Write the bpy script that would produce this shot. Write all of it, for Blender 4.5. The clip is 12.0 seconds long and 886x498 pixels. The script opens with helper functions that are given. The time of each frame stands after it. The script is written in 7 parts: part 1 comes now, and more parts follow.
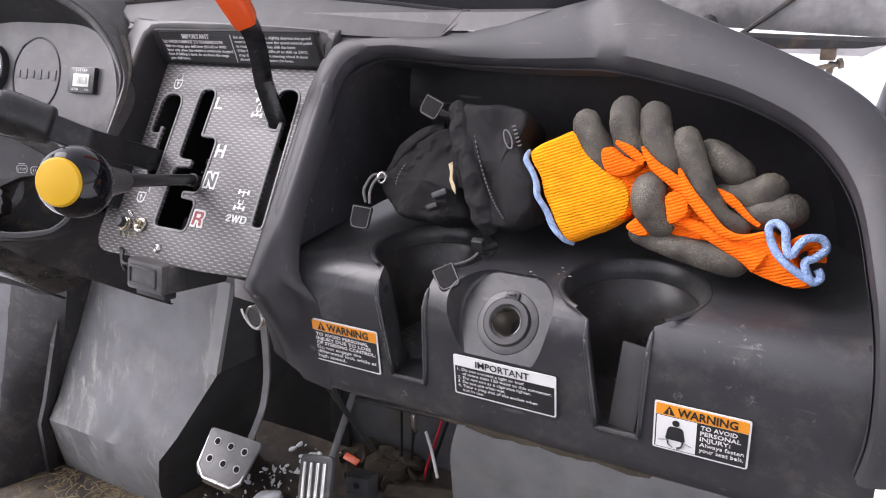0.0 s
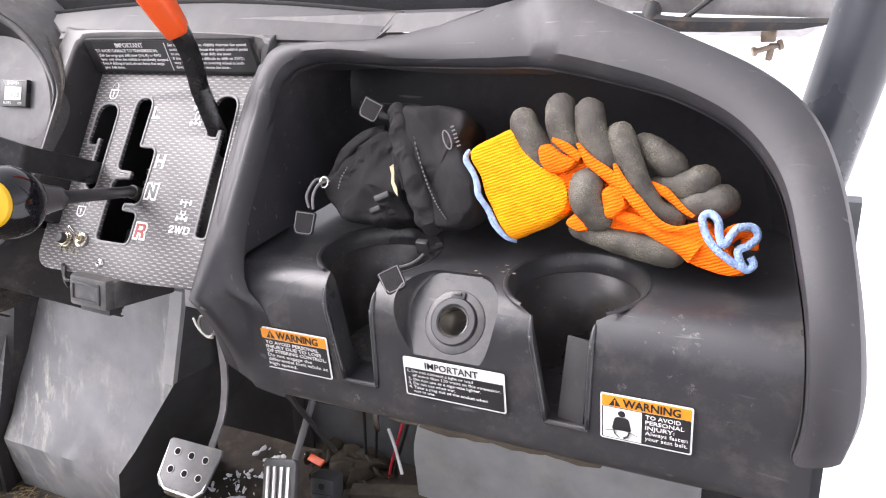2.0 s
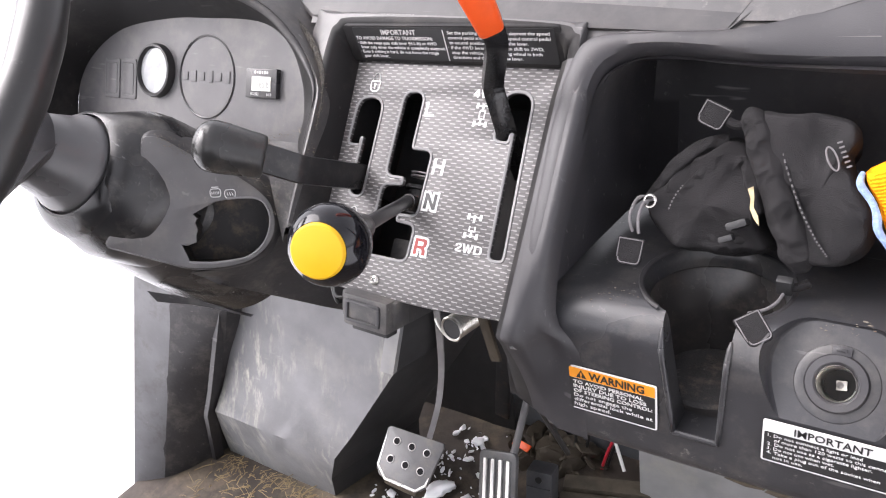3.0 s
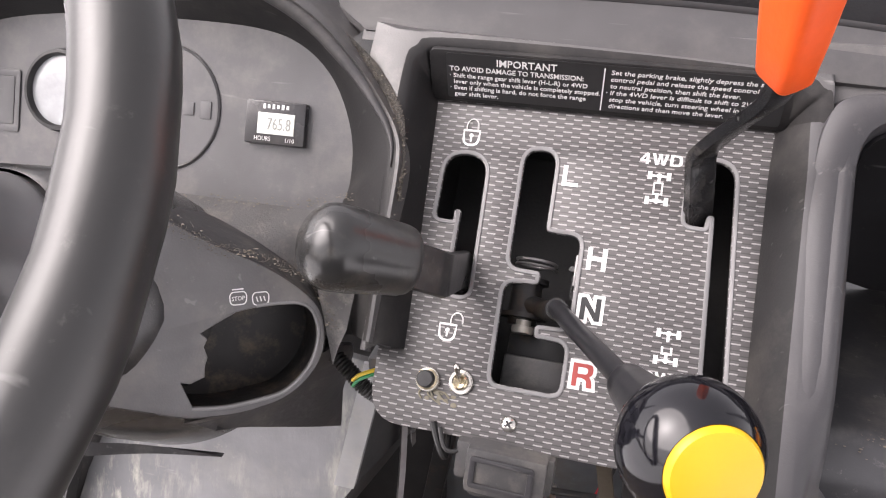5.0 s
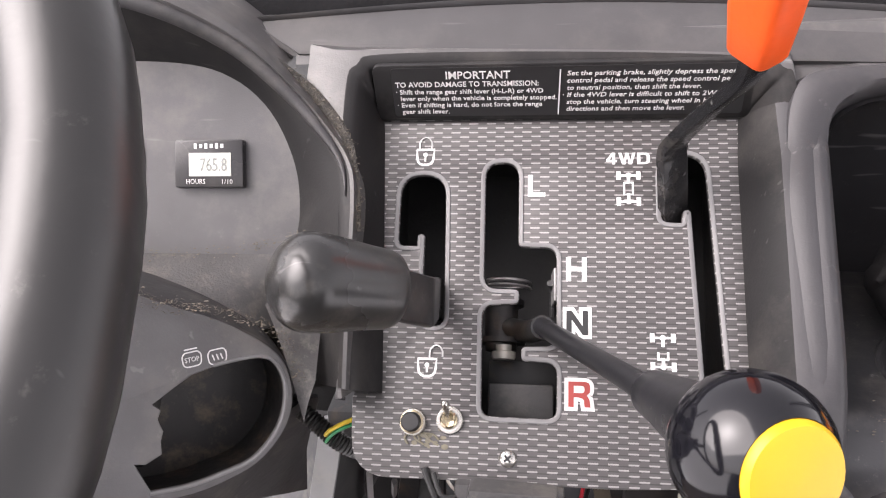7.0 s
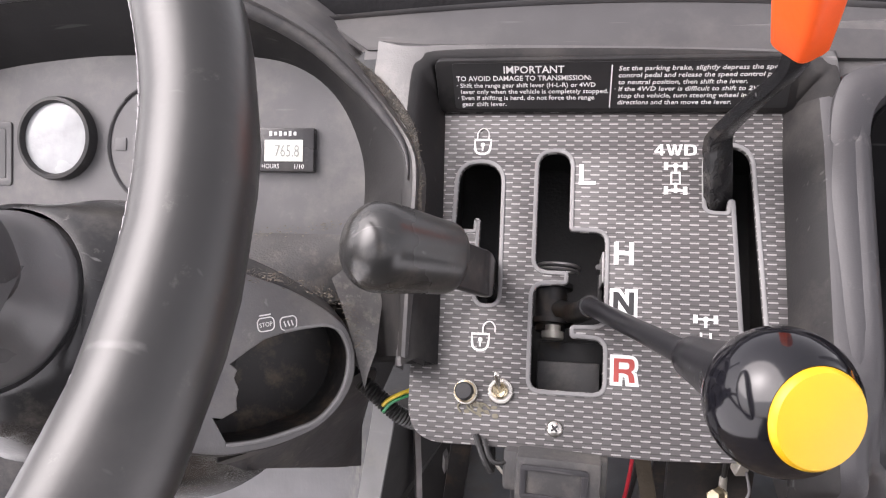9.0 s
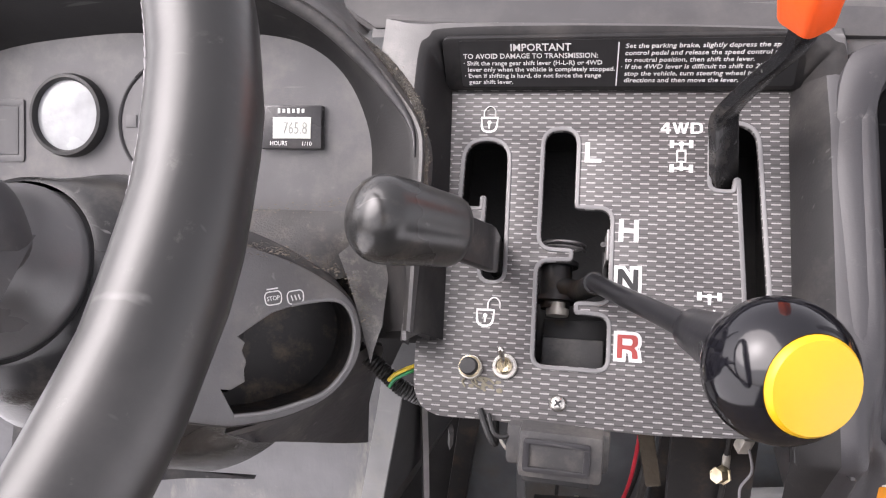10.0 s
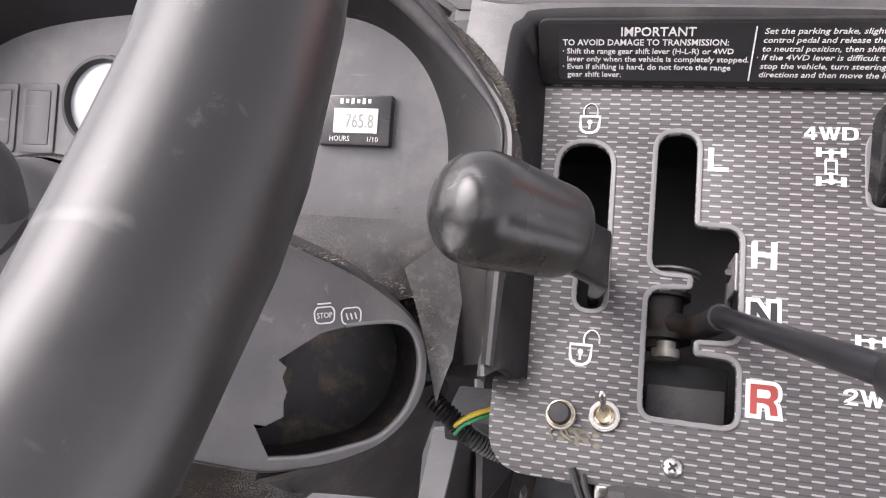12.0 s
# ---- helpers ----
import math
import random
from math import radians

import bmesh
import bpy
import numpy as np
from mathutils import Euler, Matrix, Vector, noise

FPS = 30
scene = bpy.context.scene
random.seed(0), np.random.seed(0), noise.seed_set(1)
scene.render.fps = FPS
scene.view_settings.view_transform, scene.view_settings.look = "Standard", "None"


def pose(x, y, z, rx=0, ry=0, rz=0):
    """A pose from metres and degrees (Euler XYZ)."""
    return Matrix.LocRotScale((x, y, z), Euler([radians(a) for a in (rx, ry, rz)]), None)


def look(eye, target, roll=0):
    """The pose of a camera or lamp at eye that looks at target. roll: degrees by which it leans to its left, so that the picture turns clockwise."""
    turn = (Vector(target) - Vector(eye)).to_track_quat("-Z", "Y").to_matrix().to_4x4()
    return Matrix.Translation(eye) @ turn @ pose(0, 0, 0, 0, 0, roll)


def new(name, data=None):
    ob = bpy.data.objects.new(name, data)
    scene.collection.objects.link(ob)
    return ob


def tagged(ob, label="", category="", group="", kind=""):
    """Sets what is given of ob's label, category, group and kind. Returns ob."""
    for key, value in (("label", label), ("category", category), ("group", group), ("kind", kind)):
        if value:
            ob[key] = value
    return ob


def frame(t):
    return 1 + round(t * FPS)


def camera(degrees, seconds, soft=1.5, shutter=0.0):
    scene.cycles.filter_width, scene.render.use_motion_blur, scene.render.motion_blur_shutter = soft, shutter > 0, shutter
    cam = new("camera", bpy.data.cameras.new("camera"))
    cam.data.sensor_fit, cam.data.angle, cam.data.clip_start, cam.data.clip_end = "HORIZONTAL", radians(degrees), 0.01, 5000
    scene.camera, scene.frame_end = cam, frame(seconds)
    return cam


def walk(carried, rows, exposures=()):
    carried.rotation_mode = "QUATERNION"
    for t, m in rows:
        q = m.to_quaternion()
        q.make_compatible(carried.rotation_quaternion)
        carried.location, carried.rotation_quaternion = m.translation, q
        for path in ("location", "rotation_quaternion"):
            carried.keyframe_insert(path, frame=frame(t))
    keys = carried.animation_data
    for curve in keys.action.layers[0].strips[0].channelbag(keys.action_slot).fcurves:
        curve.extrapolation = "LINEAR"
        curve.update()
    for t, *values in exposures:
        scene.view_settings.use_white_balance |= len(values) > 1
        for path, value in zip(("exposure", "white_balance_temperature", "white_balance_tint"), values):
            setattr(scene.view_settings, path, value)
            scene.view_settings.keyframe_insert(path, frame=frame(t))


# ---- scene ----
cam = camera(60.33, 12.0, soft=1.1)
PATH = [
    (0, (0.3759, -0.4261, 1.2350), (-0.0900, 0.3698, 0.8485), -3.65),
    (0.5, (0.3890, -0.4376, 1.2292), (-0.0409, 0.3670, 0.8196), -3.08),
    (1, (0.3881, -0.4262, 1.2310), (-0.0337, 0.3865, 0.8289), -2.85),
    (1.5, (0.3863, -0.4207, 1.2499), (-0.0274, 0.3986, 0.8530), -4.67),
    (2, (0.3884, -0.4177, 1.2425), (-0.0340, 0.3949, 0.8408), -5.20),
    (2.5, (0.3464, -0.4131, 1.2504), (-0.1215, 0.3669, 0.8348), -6.38),
    (3, (0.2034, -0.3951, 1.2867), (-0.3310, 0.3086, 0.8185), -8.96),
    (3.5, (0.0731, -0.3634, 1.2941), (-0.4474, 0.3043, 0.7620), -10.14),
    (3.7, (0.0161, -0.3548, 1.2893), (-0.4255, 0.3857, 0.7827), -5.90),
    (5.3, (-0.1186, -0.3105, 1.2712), (-0.3361, 0.5400, 0.7923), -0.75),
    (5.5, (-0.1255, -0.3006, 1.2719), (-0.3463, 0.5426, 0.7818), -3.65),
    (6, (-0.1454, -0.3000, 1.2542), (-0.2944, 0.5713, 0.7867), -4.32),
    (6.5, (-0.1421, -0.3044, 1.2525), (-0.2758, 0.5839, 0.8132), -3.81),
    (7, (-0.1458, -0.3077, 1.2483), (-0.2776, 0.5857, 0.8189), -3.15),
    (7.2, (-0.1451, -0.3134, 1.2487), (-0.2948, 0.5785, 0.8220), -3.49),
    (9, (-0.1455, -0.3405, 1.2451), (-0.3393, 0.5500, 0.8334), -3.46),
    (9.5, (-0.1433, -0.3472, 1.2443), (-0.3511, 0.5361, 0.8240), -3.58),
    (10, (-0.1417, -0.3457, 1.2407), (-0.3491, 0.5351, 0.8151), -3.51),
    (10.5, (-0.1499, -0.3286, 1.2524), (-0.3582, 0.5523, 0.8273), -4.75),
    (11, (-0.1804, -0.3297, 1.2341), (-0.4227, 0.5806, 0.8983), -3.04),
    (11.5, (-0.1887, -0.3179, 1.1884), (-0.4658, 0.5841, 0.8573), -2.41),
    (12, (-0.1782, -0.2907, 1.1948), (-0.4408, 0.6038, 0.8331), -2.04),
]
walk(cam, [(t, look(eye, target, roll)) for t, eye, target, roll in PATH],
     [(t, stops, k, tint) for t, stops, k, tint in ((0, 1.0, 6300, 19), (0.5, 1.52, 6380, 19), (1.6, 1.6, 6400, 18), (3.0, 1.65, 6450, 17), (3.5, 1.15, 6500, 17), (5.3, 1.62, 6750, 19), (12, 1.60, 6550, 19))])

# ---------------------------------------------------------------- light
world = bpy.data.worlds.new("overcast")
scene.world = world
world.use_nodes = True
wn = world.node_tree
wn.nodes.clear()
sky = wn.nodes.new("ShaderNodeTexSky")
sky.sky_type = "NISHITA"
sky.sun_disc = False
sky.sun_elevation, sky.sun_rotation = radians(47), radians(-111)
sky.air_density, sky.dust_density = 1.0, 3.0
grey = wn.nodes.new("ShaderNodeHueSaturation")
grey.inputs["Saturation"].default_value = 0.12
wbg = wn.nodes.new("ShaderNodeBackground")
wbg.inputs["Strength"].default_value = 0.15
wout = wn.nodes.new("ShaderNodeOutputWorld")
wn.links.new(sky.outputs[0], grey.inputs["Color"])
wn.links.new(grey.outputs[0], wbg.inputs["Color"])
wn.links.new(wbg.outputs[0], wout.inputs["Surface"])
sun = new("sun", bpy.data.lights.new("sun", "SUN"))
sun.data.energy, sun.data.angle, sun.data.color = 1.5, radians(60), (1.0, 0.97, 0.94)
sun.matrix_world = look((-1.8, -0.7, 2.05), (0, 0, 0))


# ---------------------------------------------------------------- materials
def mat(name, base, rough=0.5, metal=0.0, vary=0.25, scale=40.0, bump=0.15, bump_scale=300.0, spec=0.5,
        dust=None, dust_amount=0.0, dust_scale=9.0, scratch=0.0, coat=0.0, specks=0.0, rvary=0.12):
    m = bpy.data.materials.new(name)
    m.use_nodes = True
    nt = m.node_tree
    nt.nodes.clear()
    N, L = nt.nodes.new, nt.links.new
    out, bsdf, co = N("ShaderNodeOutputMaterial"), N("ShaderNodeBsdfPrincipled"), N("ShaderNodeTexCoord")
    L(bsdf.outputs[0], out.inputs["Surface"])
    n1, n2 = N("ShaderNodeTexNoise"), N("ShaderNodeTexNoise")
    for n, s in ((n1, scale), (n2, scale * 0.17)):
        n.inputs["Scale"].default_value, n.inputs["Detail"].default_value = s, 6
        L(co.outputs["Object"], n.inputs["Vector"])
    mixn = N("ShaderNodeMath")
    mixn.operation = "ADD"
    L(n1.outputs["Fac"], mixn.inputs[0])
    L(n2.outputs["Fac"], mixn.inputs[1])
    ramp = N("ShaderNodeMapRange")
    ramp.inputs["From Min"].default_value, ramp.inputs["From Max"].default_value = 0.7, 1.3
    ramp.inputs["To Min"].default_value, ramp.inputs["To Max"].default_value = 1 - vary, 1 + vary
    L(mixn.outputs[0], ramp.inputs["Value"])
    col = N("ShaderNodeMix")
    col.data_type, col.blend_type = "RGBA", "MULTIPLY"
    col.inputs["Factor"].default_value = 1.0
    col.inputs["A"].default_value = (*base, 1)
    L(ramp.outputs[0], col.inputs["B"])
    colour = col.outputs["Result"]
    if dust:
        dn = N("ShaderNodeTexNoise")
        dn.inputs["Scale"].default_value, dn.inputs["Detail"].default_value = dust_scale, 9
        dn.inputs["Roughness"].default_value = 0.72
        L(co.outputs["Object"], dn.inputs["Vector"])
        dr = N("ShaderNodeMapRange")
        dr.inputs["From Min"].default_value, dr.inputs["From Max"].default_value = 0.5, 0.78
        dr.inputs["To Min"].default_value, dr.inputs["To Max"].default_value = 0.0, dust_amount
        L(dn.outputs["Fac"], dr.inputs["Value"])
        dm = N("ShaderNodeMix")
        dm.data_type = "RGBA"
        L(dr.outputs[0], dm.inputs["Factor"])
        L(colour, dm.inputs["A"])
        dm.inputs["B"].default_value = (*dust, 1)
        colour = dm.outputs["Result"]
    if scratch:
        sv = N("ShaderNodeMapping")
        sv.inputs["Rotation"].default_value, sv.inputs["Scale"].default_value = (0.3, 0.5, 0.6), (18, 260, 120)
        L(co.outputs["Object"], sv.inputs["Vector"])
        sn = N("ShaderNodeTexNoise")
        sn.inputs["Scale"].default_value, sn.inputs["Detail"].default_value = 1.0, 2
        L(sv.outputs[0], sn.inputs["Vector"])
        sr = N("ShaderNodeMapRange")
        sr.inputs["From Min"].default_value, sr.inputs["From Max"].default_value = 0.70, 0.76
        sr.inputs["To Max"].default_value = scratch
        L(sn.outputs["Fac"], sr.inputs["Value"])
        sm = N("ShaderNodeMix")
        sm.data_type = "RGBA"
        L(sr.outputs[0], sm.inputs["Factor"])
        L(colour, sm.inputs["A"])
        sm.inputs["B"].default_value = (0.30, 0.295, 0.29, 1)
        colour = sm.outputs["Result"]
    if specks:
        kn, kr, km = N("ShaderNodeTexNoise"), N("ShaderNodeMapRange"), N("ShaderNodeMix")
        kn.inputs["Scale"].default_value, kn.inputs["Detail"].default_value, kn.inputs["Roughness"].default_value = 95, 9, 0.78
        L(co.outputs["Object"], kn.inputs["Vector"])
        pn, pr, pm = N("ShaderNodeTexNoise"), N("ShaderNodeMapRange"), N("ShaderNodeMath")
        pn.inputs["Scale"].default_value, pn.inputs["Detail"].default_value = 14, 5
        L(co.outputs["Object"], pn.inputs["Vector"])
        pr.inputs["From Min"].default_value, pr.inputs["From Max"].default_value = 0.42, 0.68
        L(pn.outputs["Fac"], pr.inputs["Value"])
        kr.inputs["From Min"].default_value, kr.inputs["From Max"].default_value = 0.60, 0.74
        kr.inputs["To Max"].default_value = specks
        L(kn.outputs["Fac"], kr.inputs["Value"])
        pm.operation = "MULTIPLY"
        L(kr.outputs[0], pm.inputs[0])
        L(pr.outputs[0], pm.inputs[1])
        km.data_type = "RGBA"
        L(pm.outputs[0], km.inputs["Factor"])
        L(colour, km.inputs["A"])
        km.inputs["B"].default_value = (0.40, 0.38, 0.35, 1)
        colour = km.outputs["Result"]
    L(colour, bsdf.inputs["Base Color"])
    rr = N("ShaderNodeMapRange")
    rr.inputs["From Min"].default_value, rr.inputs["From Max"].default_value = 0.3, 0.7
    rr.inputs["To Min"].default_value, rr.inputs["To Max"].default_value = max(rough - rvary, 0.03), min(rough + rvary, 1)
    L(n2.outputs["Fac"], rr.inputs["Value"])
    L(rr.outputs[0], bsdf.inputs["Roughness"])
    bsdf.inputs["Metallic"].default_value = metal
    bsdf.inputs["Specular IOR Level"].default_value = spec
    bsdf.inputs["Coat Weight"].default_value = coat
    bsdf.inputs["Coat Roughness"].default_value = 0.06
    if bump:
        bn, bp = N("ShaderNodeTexNoise"), N("ShaderNodeBump")
        bn.inputs["Scale"].default_value, bn.inputs["Detail"].default_value = bump_scale, 4
        L(co.outputs["Object"], bn.inputs["Vector"])
        bp.inputs["Strength"].default_value, bp.inputs["Distance"].default_value = bump, 0.002
        L(bn.outputs["Fac"], bp.inputs["Height"])
        L(bp.outputs[0], bsdf.inputs["Normal"])
    return m


DUST = (0.22, 0.20, 0.175)
FACEPL = mat("dusty_grey_console_plastic", (0.064, 0.062, 0.063), 0.50, bump=0.10, bump_scale=900, dust=DUST, dust_amount=0.40, dust_scale=24, scratch=0.40, vary=0.20, specks=0.5, rvary=0.16)
BOWLPL = mat("dull_black_bowl_plastic", (0.029, 0.028, 0.031), 0.44, bump=0.06, bump_scale=500, dust=DUST, dust_amount=0.22, dust_scale=10, scratch=0.35, vary=0.35, scale=24, specks=0.35, spec=0.4)
DUSTBED = mat("grit_covered_plastic", (0.040, 0.039, 0.040), 0.7, bump=0.5, bump_scale=500, dust=(0.17, 0.14, 0.11), dust_amount=1.0, dust_scale=90, vary=0.35, specks=0.9)
LEDGEPL = mat("gritty_grey_ledge_plastic", (0.062, 0.060, 0.060), 0.6, bump=0.25, bump_scale=700, dust=(0.20, 0.178, 0.15), dust_amount=0.6, dust_scale=70, vary=0.25, specks=0.8)
CHEEKPL = mat("pale_dust_on_grey_plastic", (0.095, 0.092, 0.091), 0.55, bump=0.22, bump_scale=900, dust=(0.29, 0.265, 0.23), dust_amount=0.7, dust_scale=110, vary=0.25, scale=90, specks=1.0)
STRIPPL = mat("smooth_grey_trim_plastic", (0.052, 0.051, 0.053), 0.52, spec=0.3, bump=0.05, bump_scale=900, dust=DUST, dust_amount=0.18, dust_scale=10, scratch=0.12, vary=0.12)
# near-black base puts the shade of sunken walls into the colour
SHADEPL = mat("matt_shade_dark_plastic", (0.016, 0.0155, 0.016), 0.56, spec=0.22, bump=0.06, bump_scale=700, dust=DUST, dust_amount=0.15, dust_scale=14, vary=0.2, scratch=0.1)
PADPL = mat("matt_black_pad", (0.012, 0.012, 0.013), 0.85, spec=0.12, bump=0.3, bump_scale=400, vary=0.3)
PLASTIC = mat("grained_grey_black_plastic", (0.031, 0.030, 0.033), 0.49, bump=0.07, bump_scale=1100, dust=DUST, dust_amount=0.16, dust_scale=11, scratch=0.16, vary=0.10, specks=0.28, rvary=0.06)
DARKPL = mat("black_moulded_plastic", (0.024, 0.023, 0.025), 0.30, bump=0.08, bump_scale=700, dust=DUST, dust_amount=0.22, dust_scale=16, scratch=0.2, vary=0.2, specks=0.30, rvary=0.14)
TRAYPL = mat("scuffed_black_tray_plastic", (0.034, 0.034, 0.037), 0.31, bump=0.05, bump_scale=700, dust=DUST, dust_amount=0.30, dust_scale=26, scratch=0.26, vary=0.16, specks=0.85, rvary=0.07)
PANELPL = mat("matt_instrument_panel_plastic", (0.098, 0.096, 0.099), 0.46, bump=0.07, bump_scale=1200, dust=DUST, dust_amount=0.48, dust_scale=20, scratch=0.34, vary=0.15, specks=0.45)
SHROUDPL = mat("matt_column_cover_plastic", (0.100, 0.098, 0.100), 0.42, bump=0.08, bump_scale=900, dust=DUST, dust_amount=0.55, dust_scale=13, scratch=0.25, vary=0.18, specks=0.8, rvary=0.16)
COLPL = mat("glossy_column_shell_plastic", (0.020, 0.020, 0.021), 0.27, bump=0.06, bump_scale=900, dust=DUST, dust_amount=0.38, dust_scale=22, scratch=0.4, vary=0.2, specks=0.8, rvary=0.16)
BOOTPL = mat("grey_column_boot_plastic", (0.095, 0.094, 0.097), 0.38, bump=0.05, bump_scale=900, dust=DUST, dust_amount=0.2, vary=0.15, scratch=0.1)
RUBBER = mat("black_rubber", (0.022, 0.022, 0.023), 0.55, bump=0.15, bump_scale=400, dust=DUST, dust_amount=0.12)
WHEELRUB = mat("worn_wheel_rim_leather", (0.020, 0.0195, 0.0195), 0.34, bump=0.035, bump_scale=220, vary=0.22, scale=22, dust=(0.14, 0.13, 0.125), dust_amount=0.14, dust_scale=22, scratch=0.14, rvary=0.07, specks=0.18)
GRIP = mat("polished_black_grip", (0.022, 0.022, 0.022), 0.24, bump=0.05, bump_scale=120, scratch=0.22, vary=0.25, dust=(0.25, 0.22, 0.18), dust_amount=0.20, dust_scale=45, specks=0.55, rvary=0.13)
SHAFTBLK = mat("satin_black_lever_sleeve", (0.014, 0.014, 0.016), 0.30, bump=0.03, bump_scale=200, vary=0.15, scratch=0.45, specks=0.25, rvary=0.06)
RELAYPL = mat("dusty_relay_plastic", (0.050, 0.049, 0.050), 0.50, bump=0.08, bump_scale=600, dust=DUST, dust_amount=0.55, dust_scale=22, scratch=0.2, vary=0.2, specks=0.4)
GROOVE = mat("dust_filled_groove", (0.040, 0.037, 0.033), 0.85, bump=0.9, bump_scale=700, dust=(0.150, 0.130, 0.105), dust_amount=0.6, dust_scale=120, vary=0.45, scale=180)
COWLPL = mat("soft_grey_cowl_bead_plastic", (0.040, 0.039, 0.041), 0.52, bump=0.06, bump_scale=900, dust=DUST, dust_amount=0.35, dust_scale=26, scratch=0.2, vary=0.15, specks=0.35)
GLOSS = mat("glossy_black_knob", (0.006, 0.006, 0.008), 0.10, bump=0.0, spec=0.45, coat=0.0, rvary=0.03)
YELLOW = mat("yellow_cap_plastic", (0.64, 0.37, 0.004), 0.42, bump=0.03, vary=0.04)
ORANGE = mat("orange_red_vinyl", (0.80, 0.095, 0.012), 0.38, bump=0.05, vary=0.08, dust=(0.1, 0.05, 0.03), dust_amount=0.2)
STEELBLK = mat("black_painted_steel", (0.018, 0.018, 0.019), 0.45, bump=0.1, bump_scale=200, dust=(0.24, 0.15, 0.08), dust_amount=0.35, dust_scale=30, vary=0.3)
POSTPAINT = mat("wet_blue_black_paint", (0.030, 0.033, 0.040), 0.30, bump=0.05, bump_scale=120, vary=0.2, specks=0.2, scratch=0.1)
ROD = mat("worn_glossy_black_rod", (0.012, 0.012, 0.013), 0.26, bump=0.08, bump_scale=150, dust=(0.16, 0.14, 0.12), dust_amount=0.3, dust_scale=40, specks=0.4, scratch=0.2)
STEEL = mat("bright_zinc_steel", (0.62, 0.60, 0.56), 0.28, metal=1.0, bump=0.05)
BRASS = mat("brass", (0.50, 0.43, 0.30), 0.28, metal=1.0, bump=0.04)
GREYMETAL = mat("dull_grey_steel", (0.33, 0.32, 0.32), 0.45, metal=0.8, dust=(0.20, 0.15, 0.11), dust_amount=0.5, dust_scale=30)
EDGING = mat("grey_slot_edging", (0.17, 0.168, 0.17), 0.5, bump=0.03, vary=0.1)
WHITE = mat("white_print", (0.66, 0.66, 0.65), 0.5, bump=0, vary=0.04)
REDPRINT = mat("red_print", (0.33, 0.050, 0.042), 0.5, bump=0, vary=0.05)
BLACKPRINT = mat("black_label_film", (0.02, 0.02, 0.021), 0.38, bump=0.02, vary=0.15, scratch=0.08)
ORANGEPRINT = mat("orange_label_film", (0.72, 0.27, 0.02), 0.42, bump=0.0, vary=0.06)
DIAL = mat("crazed_white_dial", (0.33, 0.34, 0.35), 0.20, bump=0.5, bump_scale=60, vary=0.16, scale=90)
LCDINK = mat("faint_lcd_digits", (0.27, 0.28, 0.26), 0.4, bump=0, vary=0.05)
LCD = mat("pale_lcd_glass", (0.66, 0.68, 0.62), 0.25, bump=0, vary=0.03)
COATED = mat("grey_latex_coating", (0.044, 0.038, 0.031), 0.64, bump=0.40, bump_scale=620, dust=(0.10, 0.088, 0.070), dust_amount=0.35, dust_scale=60, vary=0.18, scale=120)
NYLON = mat("black_nylon_cloth", (0.0145, 0.0135, 0.0145), 0.72, spec=0.3, bump=0.6, bump_scale=1500, vary=0.3, scale=60)
CREAM = mat("frayed_cream_cloth", (0.46, 0.37, 0.22), 0.9, bump=0.4, bump_scale=900, vary=0.4, scale=200)
SEAM = mat("pale_thread", (0.30, 0.29, 0.30), 0.8, bump=0)
STITCH = mat("grey_thread", (0.145, 0.138, 0.142), 0.8, bump=0)
BLUEHEM = mat("light_blue_overlock_hem", (0.30, 0.42, 0.68), 0.85, bump=1.0, bump_scale=900, vary=0.3, scale=300)
MATGREY = mat("worn_grey_rubber_sheet", (0.235, 0.236, 0.240), 0.60, bump=0.25, bump_scale=90, dust=(0.36, 0.34, 0.27), dust_amount=0.45, dust_scale=15, scratch=0.25, vary=0.25, scale=18)
FLOORM = mat("muddy_floor", (0.048, 0.038, 0.031), 0.80, bump=0.8, bump_scale=70, dust=(0.25, 0.20, 0.13), dust_amount=0.7, dust_scale=9, vary=0.45, scale=30)
SNOW = mat("snow", (0.86, 0.87, 0.89), 0.7, bump=0.3, bump_scale=12, vary=0.04, scale=3)
STRAW = mat("dry_straw", (0.20, 0.150, 0.075), 0.8, vary=0.4)
WIREBLK = mat("black_wire_sheath", (0.02, 0.02, 0.02), 0.4)
WIRERED = mat("red_wire_sheath", (0.55, 0.03, 0.05), 0.4)
WIREYEL = mat("yellow_wire_sheath", (0.75, 0.55, 0.05), 0.4)
WIREGRN = mat("green_wire_sheath", (0.04, 0.30, 0.12), 0.4)
FIREWALL = mat("muddy_blue_grey_steel", (0.105, 0.112, 0.120), 0.45, bump=0.3, bump_scale=60, dust=(0.11, 0.085, 0.055), dust_amount=0.95, dust_scale=7, vary=0.4, scale=20, specks=0.5, scratch=0.3)
HOLLOW = mat("dirty_hollow_plastic", (0.010, 0.009, 0.009), 0.55, bump=0.3, bump_scale=120, dust=(0.115, 0.082, 0.052), dust_amount=0.95, dust_scale=48, vary=0.4, specks=0.4)
GLUE = mat("dried_amber_glue", (0.17, 0.155, 0.115), 0.18, bump=0.5, bump_scale=200)
POSTPL = mat("dirty_grey_post_plastic", (0.120, 0.121, 0.128), 0.55, bump=0.2, bump_scale=90, dust=(0.045, 0.040, 0.034), dust_amount=0.85, dust_scale=20, scratch=0.25, vary=0.25, scale=18, specks=0.4)
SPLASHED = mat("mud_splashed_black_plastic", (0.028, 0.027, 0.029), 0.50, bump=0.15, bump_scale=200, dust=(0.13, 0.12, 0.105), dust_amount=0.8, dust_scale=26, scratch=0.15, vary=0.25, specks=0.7)
